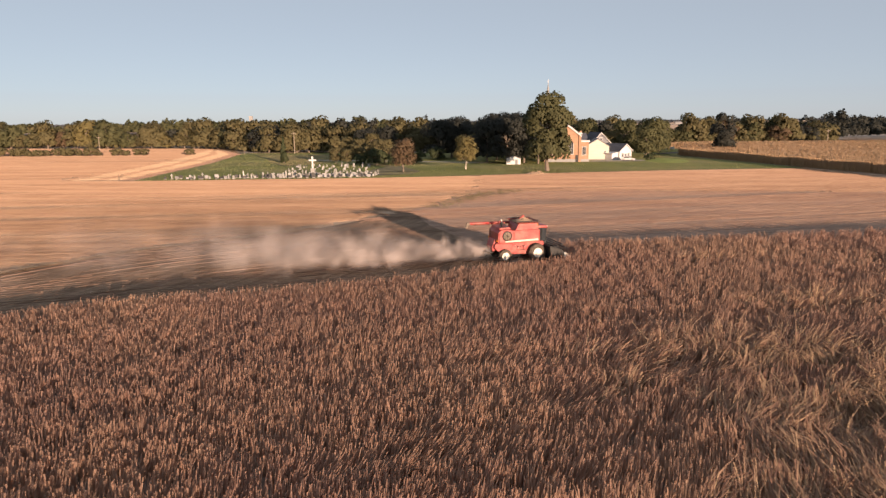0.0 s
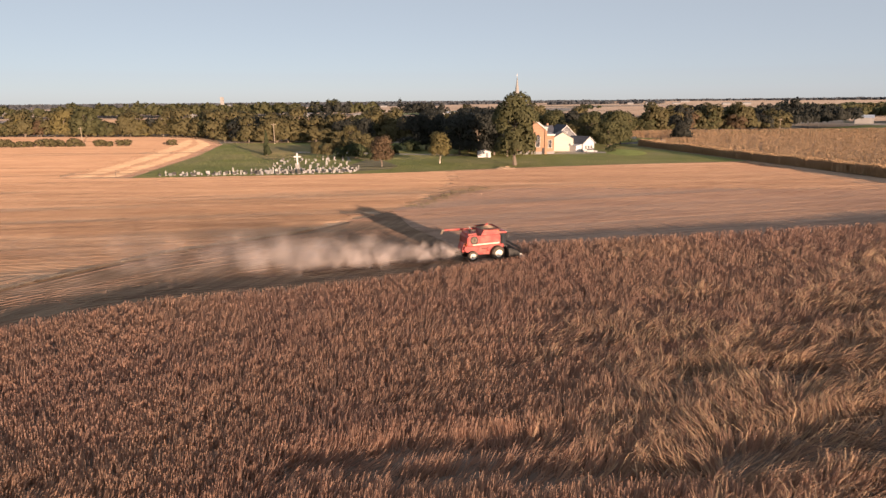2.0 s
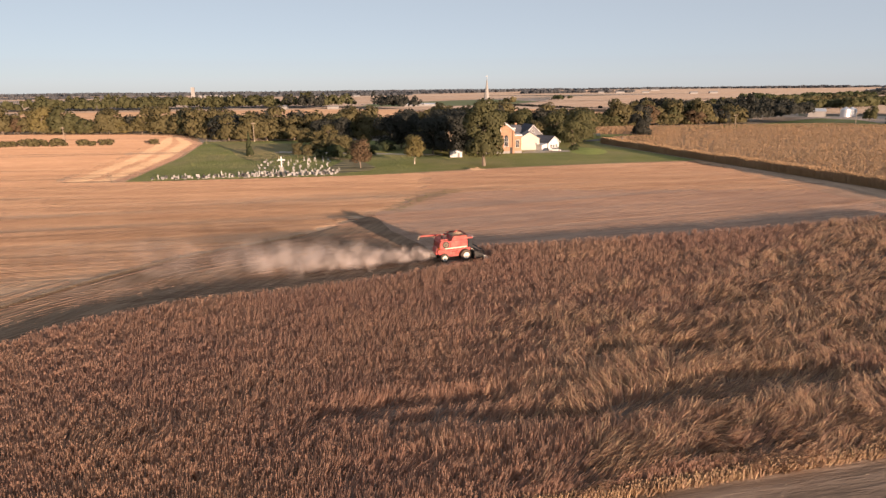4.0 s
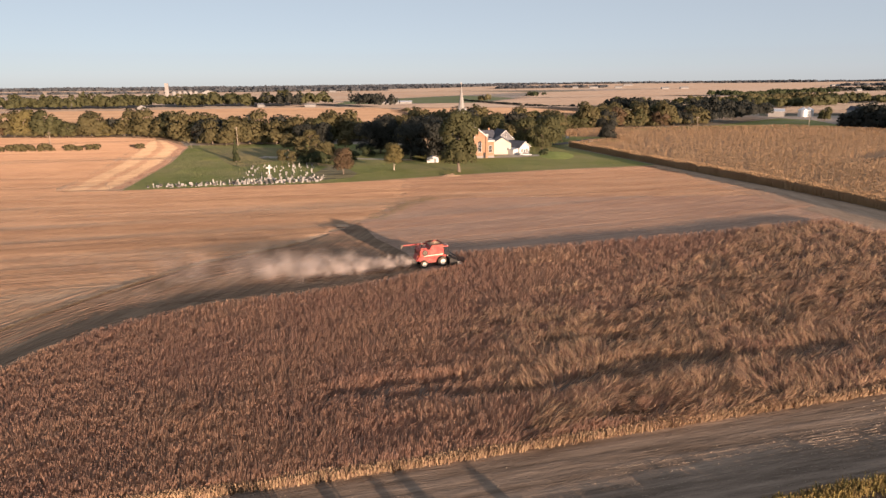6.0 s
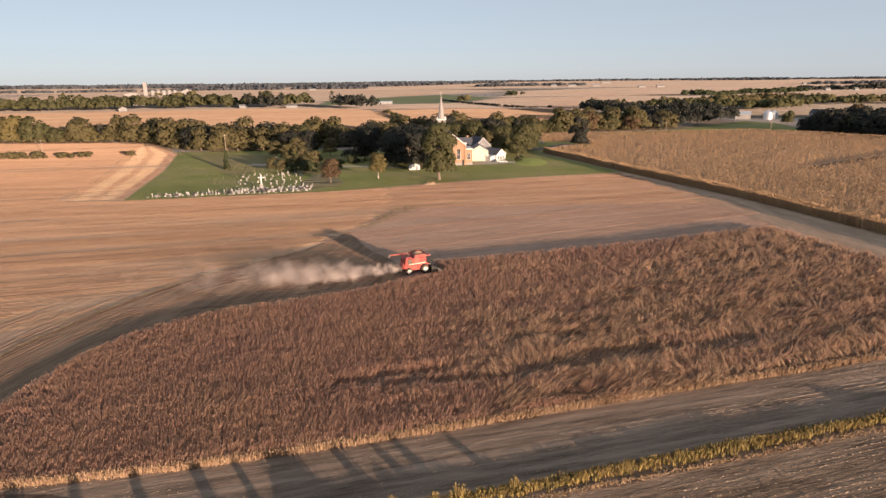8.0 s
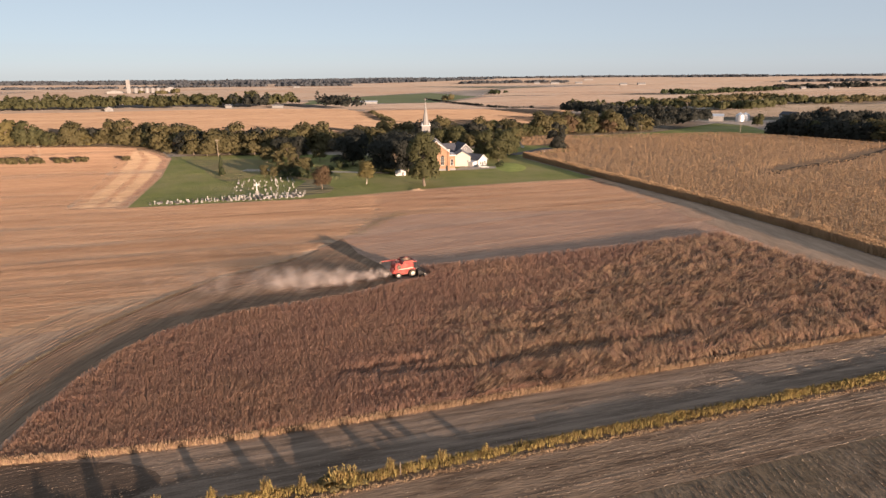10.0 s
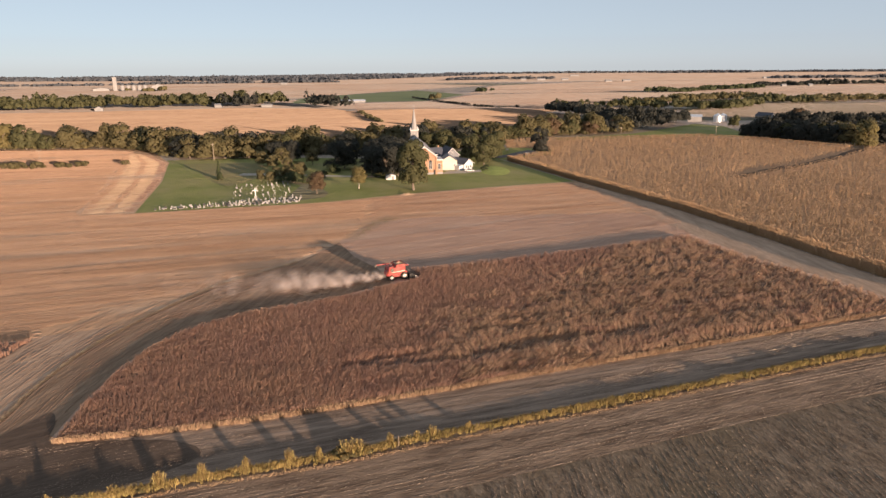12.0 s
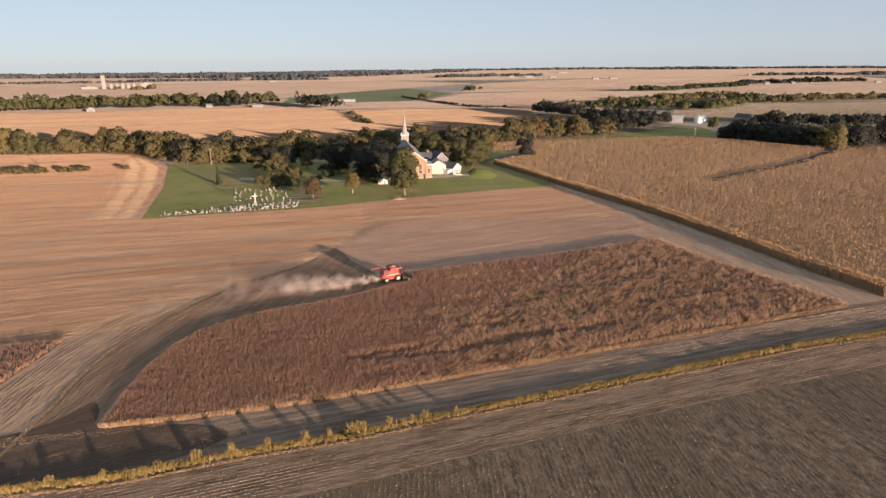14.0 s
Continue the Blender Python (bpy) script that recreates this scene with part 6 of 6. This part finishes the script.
for x, y in ((107.5, 288), (112.5, 266.5)):
    p = tagged(empty("roadside_sign", (x, y, 0.05), -20), "small blank white sign on two legs by the road", "sign", "roadside signs")
    part("panel", box(bmesh.new(), -0.9, 0.9, -0.04, 0.04, 0.5, 1.7, 0.02), "white", p)
    for k in (-0.7, 0.7):
        part("leg", box(bmesh.new(), k - 0.05, k + 0.05, 0.045, 0.12, 0, 1.6), "pole_wood", p)
knoll = bmesh.new()
bmesh.ops.create_grid(knoll, x_segments=16, y_segments=20, size=1.0)
for v in knoll.verts:
    d = math.hypot(v.co.x, v.co.y)
    v.co = Vector((v.co.x * 7.5, v.co.y * 15, 0.42 * max(0.0, math.cos(min(d, 1.0) * 1.5708)) - 0.03))
kn = part("grass_knoll", knoll, "lawn_bright", None)
kn.matrix_basis = pose(79, 217.5, 0.08, 0, 0, -12)
tagged(kn, "low bright green grass knoll beside the house", "knoll")
mound = bmesh.new()
bmesh.ops.create_grid(mound, x_segments=14, y_segments=14, size=3.2)
for v in mound.verts:
    d = math.hypot(v.co.x / 3.2, v.co.y / 2.2)
    v.co.z = 0.95 * max(0.0, 1 - d) ** 0.8 * (0.7 + 0.6 * noise.noise(v.co * 0.9)) - 0.02
    v.co.y *= 0.7
mo = part("soil_mound", mound, "stubble", None)
mo.matrix_basis = pose(27.5, 167.5, 0.08)
tagged(mo, "low mound of pale dry soil under the tall tree", "mound")


# ---------------------------------------------------------------- combine harvester
# x ahead of the front axle, y to the machine's left, z up
combine = tagged(empty("combine_harvester", (CX, CY, 0.06), HEAD), "red combine harvester cutting beans, folded auger, cream wheel rims", "combine harvester")
combine.scale = (0.93, 0.95, 0.93)


def wheel(x, y, r, w, rim_r, out):
    hub = empty("wheel", (x, y, r))
    hub.parent = combine
    t = w / 2
    part("tyre", lathe(bmesh.new(), [(rim_r, -t * 0.9), (r * 0.86, -t), (r * 0.97, -t * 0.8), (r, -t * 0.4), (r, t * 0.4), (r * 0.97, t * 0.8), (r * 0.86, t), (rim_r, t * 0.9)],
                       (0, 0, 0), (0, 1, 0), 32), "rubber", hub)
    bm = bmesh.new()
    for k in range(22):
        for s in (-1, 1):
            a = 2 * math.pi * (k + (0.5 if s > 0 else 0)) / 22
            m = Matrix.Rotation(a, 4, "Y") @ Matrix.Translation((0, s * t * 0.48, r + 0.005)) @ Matrix.Rotation(s * 0.6, 4, "Z") @ Matrix.Diagonal((0.09, w * 0.5, 0.07, 1))
            bmesh.ops.create_cube(bm, size=1, matrix=m)
    part("lugs", bm, "rubber", hub)
    part("rim", lathe(bmesh.new(), [(rim_r * 0.98, -t * 0.7), (rim_r * 1.04, out * t * 0.95), (rim_r * 0.93, out * t * 0.97), (rim_r * 0.86, out * t * 0.92), (rim_r * 0.34, out * t * 0.9),
                                    (rim_r * 0.3, out * t * 1.0), (0.02, out * t * 1.04)], (0, 0, 0), (0, 1, 0), 28), "rim", hub, "cream dished rim")
    bm = bmesh.new()
    for k in range(8):
        a = 2 * math.pi * k / 8
        p = Vector((math.cos(a) * rim_r * 0.45, 0, math.sin(a) * rim_r * 0.45))
        bar(bm, p + Vector((0, out * t * 0.88, 0)), p + Vector((0, out * t * 0.97, 0)), 0.035, sides=6)
    part("bolts", bm, "steel", hub)


for s in (-1, 1):
    wheel(0, s * 1.5, 0.9, 0.72, 0.47, s)
    wheel(-3.45, s * 1.35, 0.66, 0.44, 0.38, s)
bm = box(bmesh.new(), -0.25, 0.25, -1.15, 1.15, 0.68, 1.05, 0.04)
part("front_axle", bm, "black", combine)
part("rear_axle", box(bmesh.new(), -3.58, -3.32, -1.05, 1.05, 0.5, 0.75, 0.03), "black", combine)
# lower threshing body, side panels and hood
part("lower_body", extrude_profile(bmesh.new(), [(0.75, 0.95), (1.0, 1.5), (0.9, 2.0), (-4.35, 2.0), (-4.6, 1.55), (-4.2, 1.15), (-2.4, 0.75), (-0.6, 0.7)], -1.12, 1.12, 0.05), "red", combine)
part("upper_body", extrude_profile(bmesh.new(), [(0.35, 2.0), (0.35, 3.3), (-2.7, 3.3), (-3.0, 3.45), (-4.0, 3.4), (-4.25, 3.1), (-4.3, 2.0)], -1.45, 1.45, 0.08), "red", combine)
for y in (-1.5, 1.5):
    a, b = (y - 0.03, y + 0.04) if y < 0 else (y - 0.04, y + 0.03)
    part("side_panel", extrude_profile(bmesh.new(), [(0.2, 2.12), (0.2, 3.15), (-2.55, 3.15), (-2.55, 2.12)], a, b, 0.02), "red", combine)
    part("side_panel", extrude_profile(bmesh.new(), [(-2.62, 2.12), (-2.62, 3.2), (-4.1, 3.2), (-4.15, 2.12)], a, b, 0.02), "red", combine)
    o = -1 if y < 0 else 1
    part("stripe", extrude_profile(bmesh.new(), [(0.15, 2.18), (0.15, 2.36), (-2.9, 2.28), (-3.5, 2.26), (-3.5, 2.12), (-2.9, 2.12)], y + o * 0.045, y + o * 0.06), "stripe", combine, "pale painted stripe")
    part("lower_shield", extrude_profile(bmesh.new(), [(-0.95, 1.05), (-0.95, 1.85), (-2.5, 1.85), (-2.75, 1.3), (-1.8, 0.95)], o * 1.14, o * 1.2, 0.02), "red", combine)
    part("rear_shield", extrude_profile(bmesh.new(), [(-2.62, 1.4), (-2.62, 1.92), (-4.5, 1.92), (-4.55, 1.5)], o * 1.14, o * 1.22, 0.02), "red", combine)
    for c in ((-1.15, 1.45, 0.24), (-1.95, 1.35, 0.17), (-2.3, 1.65, 0.12)):
        part("belt_pulley", lathe(bmesh.new(), [(c[2], o * 1.2), (c[2], o * 1.3), (c[2] * 0.3, o * 1.31)], (c[0], 0, c[1]), (0, 1, 0), 16), "red", combine)
    for x0, z0, x1, z1 in ((-1.15, 1.69, -1.95, 1.52), (-1.15, 1.21, -1.95, 1.18), (-1.95, 1.5, -2.3, 1.77)):
        part("belt", bar(bmesh.new(), (x0, o * 1.26, z0), (x1, o * 1.26, z1), 0.025, sides=5), "black", combine)
# round engine screen on the side, engine deck
for y in (-1.57,):
    part("screen_ring", lathe(bmesh.new(), [(0.5, 0), (0.52, 0.06), (0.44, 0.1), (0.42, 0.02)], (-3.32, y + 0.06, 2.78), (0, -1, 0), 28), "black", combine, "black rotary screen housing")
    part("screen", lathe(bmesh.new(), [(0.43, 0), (0.42, 0.05), (0.2, 0.09), (0.02, 0.1)], (-3.32, y + 0.05, 2.78), (0, -1, 0), 28), "screen", combine, "dusty round rotary air screen")
    bm = bmesh.new()
    for k in range(8):
        a = 2 * math.pi * k / 8
        bar(bm, (-3.32, y - 0.06, 2.78), (-3.32 + 0.42 * math.cos(a), y - 0.03, 2.78 + 0.42 * math.sin(a)), 0.012, sides=4)
    part("screen_ribs", bm, "black", combine)
part("engine_deck", extrude_profile(bmesh.new(), [(-2.75, 3.42), (-2.9, 3.68), (-4.0, 3.6), (-4.1, 3.4)], -1.2, 1.2, 0.05), "red", combine)
part("exhaust", bar(bar(bmesh.new(), (-3.1, 0.7, 3.5), (-3.1, 0.7, 4.05), 0.09, sides=10), (-3.1, 0.7, 4.05), (-3.25, 0.7, 4.2), 0.07, sides=10), "steel", combine)
part("air_intake", lathe(bmesh.new(), [(0.12, 0), (0.12, 0.35), (0.22, 0.38), (0.22, 0.52), (0.05, 0.58)], (-3.6, -0.6, 3.55), (0, 0, 1), 14), "black", combine)
rail = bmesh.new()
for x in (-4.15, -3.5, -2.85):
    bar(rail, (x, -1.42, 3.4), (x, -1.42, 4.0), 0.02, sides=5)
bar(rail, (-4.15, -1.42, 4.0), (-2.85, -1.42, 4.0), 0.02, sides=5)
bar(rail, (-4.15, -1.42, 3.7), (-2.85, -1.42, 3.7), 0.02, sides=5)
part("deck_rail", rail, "black", combine)
# grain tank with flared extensions and the grain inside
part("grain_tank", extrude_profile(bmesh.new(), [(0.3, 3.25), (0.12, 3.95), (-1.95, 3.95), (-2.3, 3.25)], -1.25, 1.25, 0.04), "red", combine)
bm = bmesh.new()
low = [(-1.9, -1.2), (0.08, -1.2), (0.08, 1.2), (-1.9, 1.2)]
hig = [(-2.3, -1.45), (0.32, -1.45), (0.32, 1.45), (-2.3, 1.45)]
for i in range(4):
    j = (i + 1) % 4
    vs = [bm.verts.new((*low[i], 3.93)), bm.verts.new((*low[j], 3.93)), bm.verts.new((*hig[j], 4.16)), bm.verts.new((*hig[i], 4.16))]
    f = bm.faces.new(vs)
bmesh.ops.solidify(bm, geom=bm.faces[:], thickness=0.035)
part("tank_extension", bm, "red", combine, "flared red tank extension")
bm = bmesh.new()
bmesh.ops.create_grid(bm, x_segments=16, y_segments=16, size=1)
for v in bm.verts:
    d = math.hypot(v.co.x, v.co.y)
    v.co = Vector((-0.95 + v.co.x * 1.2, v.co.y * 1.3, 4.0 + 0.5 * max(0, 1 - d) + 0.03 * noise.noise(v.co * 5)))
part("grain", bm, "stubble", combine, "heaped tan beans in the tank")
for y in (-1.46, 1.46):
    part("tank_rim", box(bmesh.new(), -2.35, 0.37, y - 0.04, y + 0.04, 4.13, 4.22, 0.01), "black", combine)
part("bubble_auger", bar(bmesh.new(), (-1.7, 0, 3.95), (-0.9, 0, 4.6), 0.13, sides=10), "red", combine)
# unloading auger folded back along the left side
au = empty("unloading_auger")
au.parent = combine
part("elbow", bar(bar(bmesh.new(), (-0.6, 1.62, 2.4), (-0.6, 1.68, 3.55), 0.2, sides=14), (-0.6, 1.68, 3.5), (-1.0, 1.66, 3.7), 0.19, sides=14), "red", au)
part("tube", bar(bmesh.new(), (-0.9, 1.66, 3.68), (-6.6, 1.35, 3.78), 0.15, sides=16), "red", au)
bm = bar(bmesh.new(), (-6.45, 1.36, 3.78), (-6.8, 1.34, 3.74), 0.18, sides=14)
bar(bm, (-6.7, 1.34, 3.74), (-6.85, 1.33, 3.3), 0.17, 0.14, 12)
part("spout", bm, "screen", au, "dusty rubber spout")
for x, y in ((-2.4, 1.58), (-4.2, 1.49), (-5.8, 1.4)):
    part("clamp_ring", bar(bmesh.new(), (x, y, 3.71), (x - 0.05, y, 3.72), 0.18, sides=14), "black", au)
part("auger_rest", bar(bmesh.new(), (-3.9, 1.45, 3.3), (-3.9, 1.5, 3.6), 0.05, sides=6), "black", au)
# cab
cab = empty("cab", (-0.1, 0, 0))
cab.scale = (0.72, 1, 1)
cab.parent = combine
part("cab_floor", box(bmesh.new(), 0.4, 1.95, -0.95, 0.95, 1.72, 1.9, 0.03), "black", cab)
part("roof", extrude_profile(bmesh.new(), [(0.35, 3.38), (2.0, 3.34), (2.12, 3.42), (2.0, 3.6), (0.5, 3.64)], -1.02, 1.02, 0.05), "red", cab, "red cab roof")
for x, y, x2 in ((0.45, -0.9, 0.45), (0.45, 0.9, 0.45), (1.85, -0.9, 1.98), (1.85, 0.9, 1.98), (1.15, -0.93, 1.15), (1.15, 0.93, 1.15)):
    part("cab_pillar", bar(bmesh.new(), (x, y, 1.88), (x2, y, 3.4), 0.045, sides=6), "black", cab)
bm = bmesh.new()
vs = [bm.verts.new(p) for p in ((1.88, -0.88, 1.9), (1.88, 0.88, 1.9), (2.0, 0.88, 3.38), (2.0, -0.88, 3.38))]
bm.faces.new(vs)
bmesh.ops.solidify(bm, geom=bm.faces[:], thickness=0.012)
part("windscreen", bm, "glass", cab, "dark glass windscreen")
for y in (-0.9, 0.9):
    part("side_window", extrude_profile(bmesh.new(), [(0.5, 1.95), (1.84, 1.95), (1.93, 3.36), (0.5, 3.36)], y - 0.006, y + 0.006), "glass", cab, "dark glass side window")
part("seat", box(box(bmesh.new(), 0.75, 1.25, -0.28, 0.28, 1.9, 2.35, 0.05), 0.68, 0.85, -0.27, 0.27, 2.35, 2.95, 0.05), "black", cab)
part("steering_column", bar(bar(bmesh.new(), (1.6, 0, 1.9), (1.45, 0, 2.55), 0.05, sides=8), (1.44, 0, 2.54), (1.42, 0, 2.58), 0.2, sides=14), "black", cab)
for y in (-1, 1):
    arm = bar(bar(bmesh.new(), (1.95, y * 0.9, 3.25), (2.15, y * 1.4, 3.25), 0.02, sides=5), (2.15, y * 1.4, 3.3), (2.15, y * 1.4, 2.8), 0.02, sides=5)
    part("mirror_arm", arm, "black", cab)
    part("mirror", box(bmesh.new(), 2.1, 2.14, y * 1.4 - 0.13, y * 1.4 + 0.13, 2.8, 3.2, 0.015), "steel", cab)
    for k in (0.35, 0.75):
        part("work_light", bar(bmesh.new(), (2.1, y * k, 3.5), (2.2, y * k, 3.48), 0.08, sides=10), "lamp_clear", cab)
part("beacon", lathe(bmesh.new(), [(0.07, 0), (0.07, 0.12), (0.03, 0.17)], (0.7, -0.7, 3.64), (0, 0, 1), 10), "lamp_amber", cab)
lad = bmesh.new()
for y in (1.3, 1.7):
    bar(lad, (0.85, y, 1.85), (1.15, y, 0.55), 0.025, sides=5)
for k in range(5):
    bar(lad, (0.9 + k * 0.06, 1.3, 1.65 - k * 0.25), (0.9 + k * 0.06, 1.7, 1.65 - k * 0.25), 0.025, sides=5)
part("ladder", lad, "black", combine)
part("platform", box(bmesh.new(), 0.4, 1.6, 0.98, 1.75, 1.76, 1.82), "black", combine)
# feeder house and header
part("feeder_house", extrude_profile(bmesh.new(), [(0.7, 1.0), (0.6, 1.75), (1.5, 1.2), (1.55, 0.4)], -0.6, 0.6, 0.03), "red", combine)
head = empty("header", (-0.95, 0, 0))
head.parent = combine
W = 3.0
RX, RZ = 3.05, 1.32        # the reel's shaft
part("back_sheet", extrude_profile(bmesh.new(), [(2.1, 0.2), (1.9, 1.6), (2.05, 1.68), (2.25, 0.3), (3.3, 0.12), (3.3, 0.08)], -W, W, 0.01), "black", head)
for y in (-W, W):
    o = 1 if y > 0 else -1
    part("end_panel", extrude_profile(bmesh.new(), [(1.9, 0.15), (1.75, 1.75), (2.3, 1.7), (3.3, 1.15), (3.9, 0.5), (4.1, 0.12)], y, y + o * 0.05, 0.01), "black", head)
    part("divider", extrude_profile(bmesh.new(), [(3.35, 0.3), (3.25, 1.05), (3.6, 0.98), (4.3, 0.45), (4.25, 0.25)], y - 0.12, y + 0.16, 0.03), "rim", head, "pale crop divider snout")
    part("reel_arm", bar(bmesh.new(), (1.95, y + o * 0.09, 1.65), (RX, y + o * 0.09, RZ), 0.06, sides=6), "black", head)
bm = bar(bmesh.new(), (2.65, -W + 0.05, 0.5), (2.65, W - 0.05, 0.5), 0.2, sides=14)
part("cross_auger", bm, "steel", head)
bm = bmesh.new()
for k in range(40):
    y = -W + 0.1 + k * (2 * W - 0.2) / 39
    a = k * 0.9 * (1 if y < 0 else -1)
    bmesh.ops.create_cone(bm, cap_ends=True, segments=12, radius1=0.3, radius2=0.3, depth=0.012,
                          matrix=Matrix.Translation((2.65, y, 0.5)) @ Matrix.Rotation(radians(90), 4, "X") @ Matrix.Rotation(0.18, 4, (math.cos(a), math.sin(a), 0)))
part("auger_flight", bm, "steel", head)
bm = bar(bmesh.new(), (RX, -W + 0.1, RZ), (RX, W - 0.1, RZ), 0.08, sides=8)
part("reel_shaft", bm, "black", head)
for k in range(6):
    a = 2 * math.pi * k / 6 + 0.3
    px, pz = RX + 0.58 * math.cos(a), RZ + 0.58 * math.sin(a)
    part("reel_bat", bar(bmesh.new(), (px, -W + 0.1, pz), (px, W - 0.1, pz), 0.055, sides=6), "black", head)
    for j in range(24):
        y = -W + 0.2 + j * (2 * W - 0.4) / 23
        part("tine", bar(bmesh.new(), (px, y, pz), (px + 0.05, y, pz - 0.2), 0.009, sides=4), "steel", head)
    for y in (-W + 0.15, 0, W - 0.15):
        part("spoke", bar(bmesh.new(), (RX, y, RZ), (px, y, pz), 0.03, sides=5), "black", head)
bm = bmesh.new()
for j in range(60):
    y = -W + 0.05 + j * (2 * W - 0.1) / 59
    bar(bm, (3.25, y, 0.1), (3.48, y, 0.09), 0.02, 0.004, 5)
part("cutter_bar", bm, "steel", head)
# straw chopper and rear
part("straw_hood", extrude_profile(bmesh.new(), [(-4.2, 1.3), (-4.2, 2.4), (-4.45, 2.35), (-4.75, 1.5), (-4.65, 1.1)], -0.85, 0.85, 0.04), "red", combine, "red straw hood")
part("spreader", bar(bar(bmesh.new(), (-4.75, 0.45, 0.95), (-4.75, 0.45, 1.05), 0.38, sides=16), (-4.75, -0.45, 0.95), (-4.75, -0.45, 1.05), 0.38, sides=16), "black", combine)
for y in (-1.25, 1.25):
    part("tail_light", box(bmesh.new(), -4.36, -4.31, y - 0.1, y + 0.1, 2.2, 2.35), "lamp_amber", combine)
lad = bmesh.new()
for y in (-0.2, 0.2):
    bar(lad, (-4.42, y + 0.6, 3.3), (-4.42, y + 0.6, 2.42), 0.02, sides=5)
for k in range(4):
    bar(lad, (-4.42, 0.4, 2.5 + k * 0.22), (-4.42, 0.8, 2.5 + k * 0.22), 0.02, sides=5)
part("rear_ladder", lad, "black", combine)

# ---------------------------------------------------------------- dust thrown up behind the combine
dust_rng = np.random.default_rng(23)
dn, SIDES = 620, 12
behind = np.clip(dust_rng.gamma(1.2, 13.5, dn), 0.0, 75)
across = dust_rng.normal(0, 1, dn) * (0.5 + behind * 0.095)
radius = (0.7 + 0.085 * behind) * dust_rng.uniform(0.6, 1.3, dn)
radius = np.clip(radius, 0.45, 2.6)
height = 0.35 + 0.35 * radius + np.abs(dust_rng.normal(0, 1, dn)) * (0.4 + 0.75 * (1 - np.exp(-behind / 16))) * (0.55 + 0.9 * vnoise(behind * 0.22, across * 0.0, 71))
thick = (0.115 * np.exp(-behind / 10) + 0.082 * np.exp(-behind / 38)) * (0.65 + 0.7 * vnoise(behind * 0.22, height * 0.6, 72))
fwd, left = -4.7 - behind, across + 0.03 * behind
centre = np.stack([CX + fwd * ca - left * sa, CY + fwd * sa + left * ca + 0.0035 * behind ** 2, height], 1)
n1 = dust_rng.normal(size=(dn, 3))
n2 = np.cross(n1, dust_rng.normal(size=(dn, 3)))
n1 /= np.linalg.norm(n1, axis=1)[:, None]
n2 /= np.linalg.norm(n2, axis=1)[:, None]
dv, dthick = [centre], [thick]
for share, dens in ((0.5, 0.5), (1.0, 0.0)):
    for i in range(SIDES):
        t = 2 * math.pi * i / SIDES
        uneven = share * dust_rng.uniform(0.8, 1.2, dn)
        dv.append(centre + (n1 * math.cos(t) + n2 * math.sin(t)) * (radius * uneven)[:, None])
        dthick.append(thick * dens)
dv = np.concatenate(dv)
dv[:, 2] = np.maximum(dv[:, 2], 0.16)
k = np.arange(dn)
df = []
for i in range(SIDES):
    j = (i + 1) % SIDES
    df.append(np.stack([k, k + dn * (1 + i), k + dn * (1 + j)], 1))
    df.append(np.stack([k + dn * (1 + i), k + dn * (1 + SIDES + i), k + dn * (1 + SIDES + j)], 1))
    df.append(np.stack([k + dn * (1 + i), k + dn * (1 + SIDES + j), k + dn * (1 + j)], 1))
me = bpy.data.meshes.new("dust_cloud")
me.from_pydata(dv.tolist(), [], np.concatenate(df).tolist())
me.attributes.new("thickness", "FLOAT", "POINT").data.foreach_set("value", np.concatenate(dthick).astype(np.float32))
me.polygons.foreach_set("use_smooth", np.ones(len(me.polygons), dtype=bool))
me.normals_split_custom_set_from_vertices([tuple((sun_dir + Vector((0, 0, 0.5))).normalized())] * len(me.vertices))
me.materials.append(M["dust"])
tagged(new("dust_cloud", me), "pale tan dust cloud trailing behind the combine", "dust", kind="stuff")
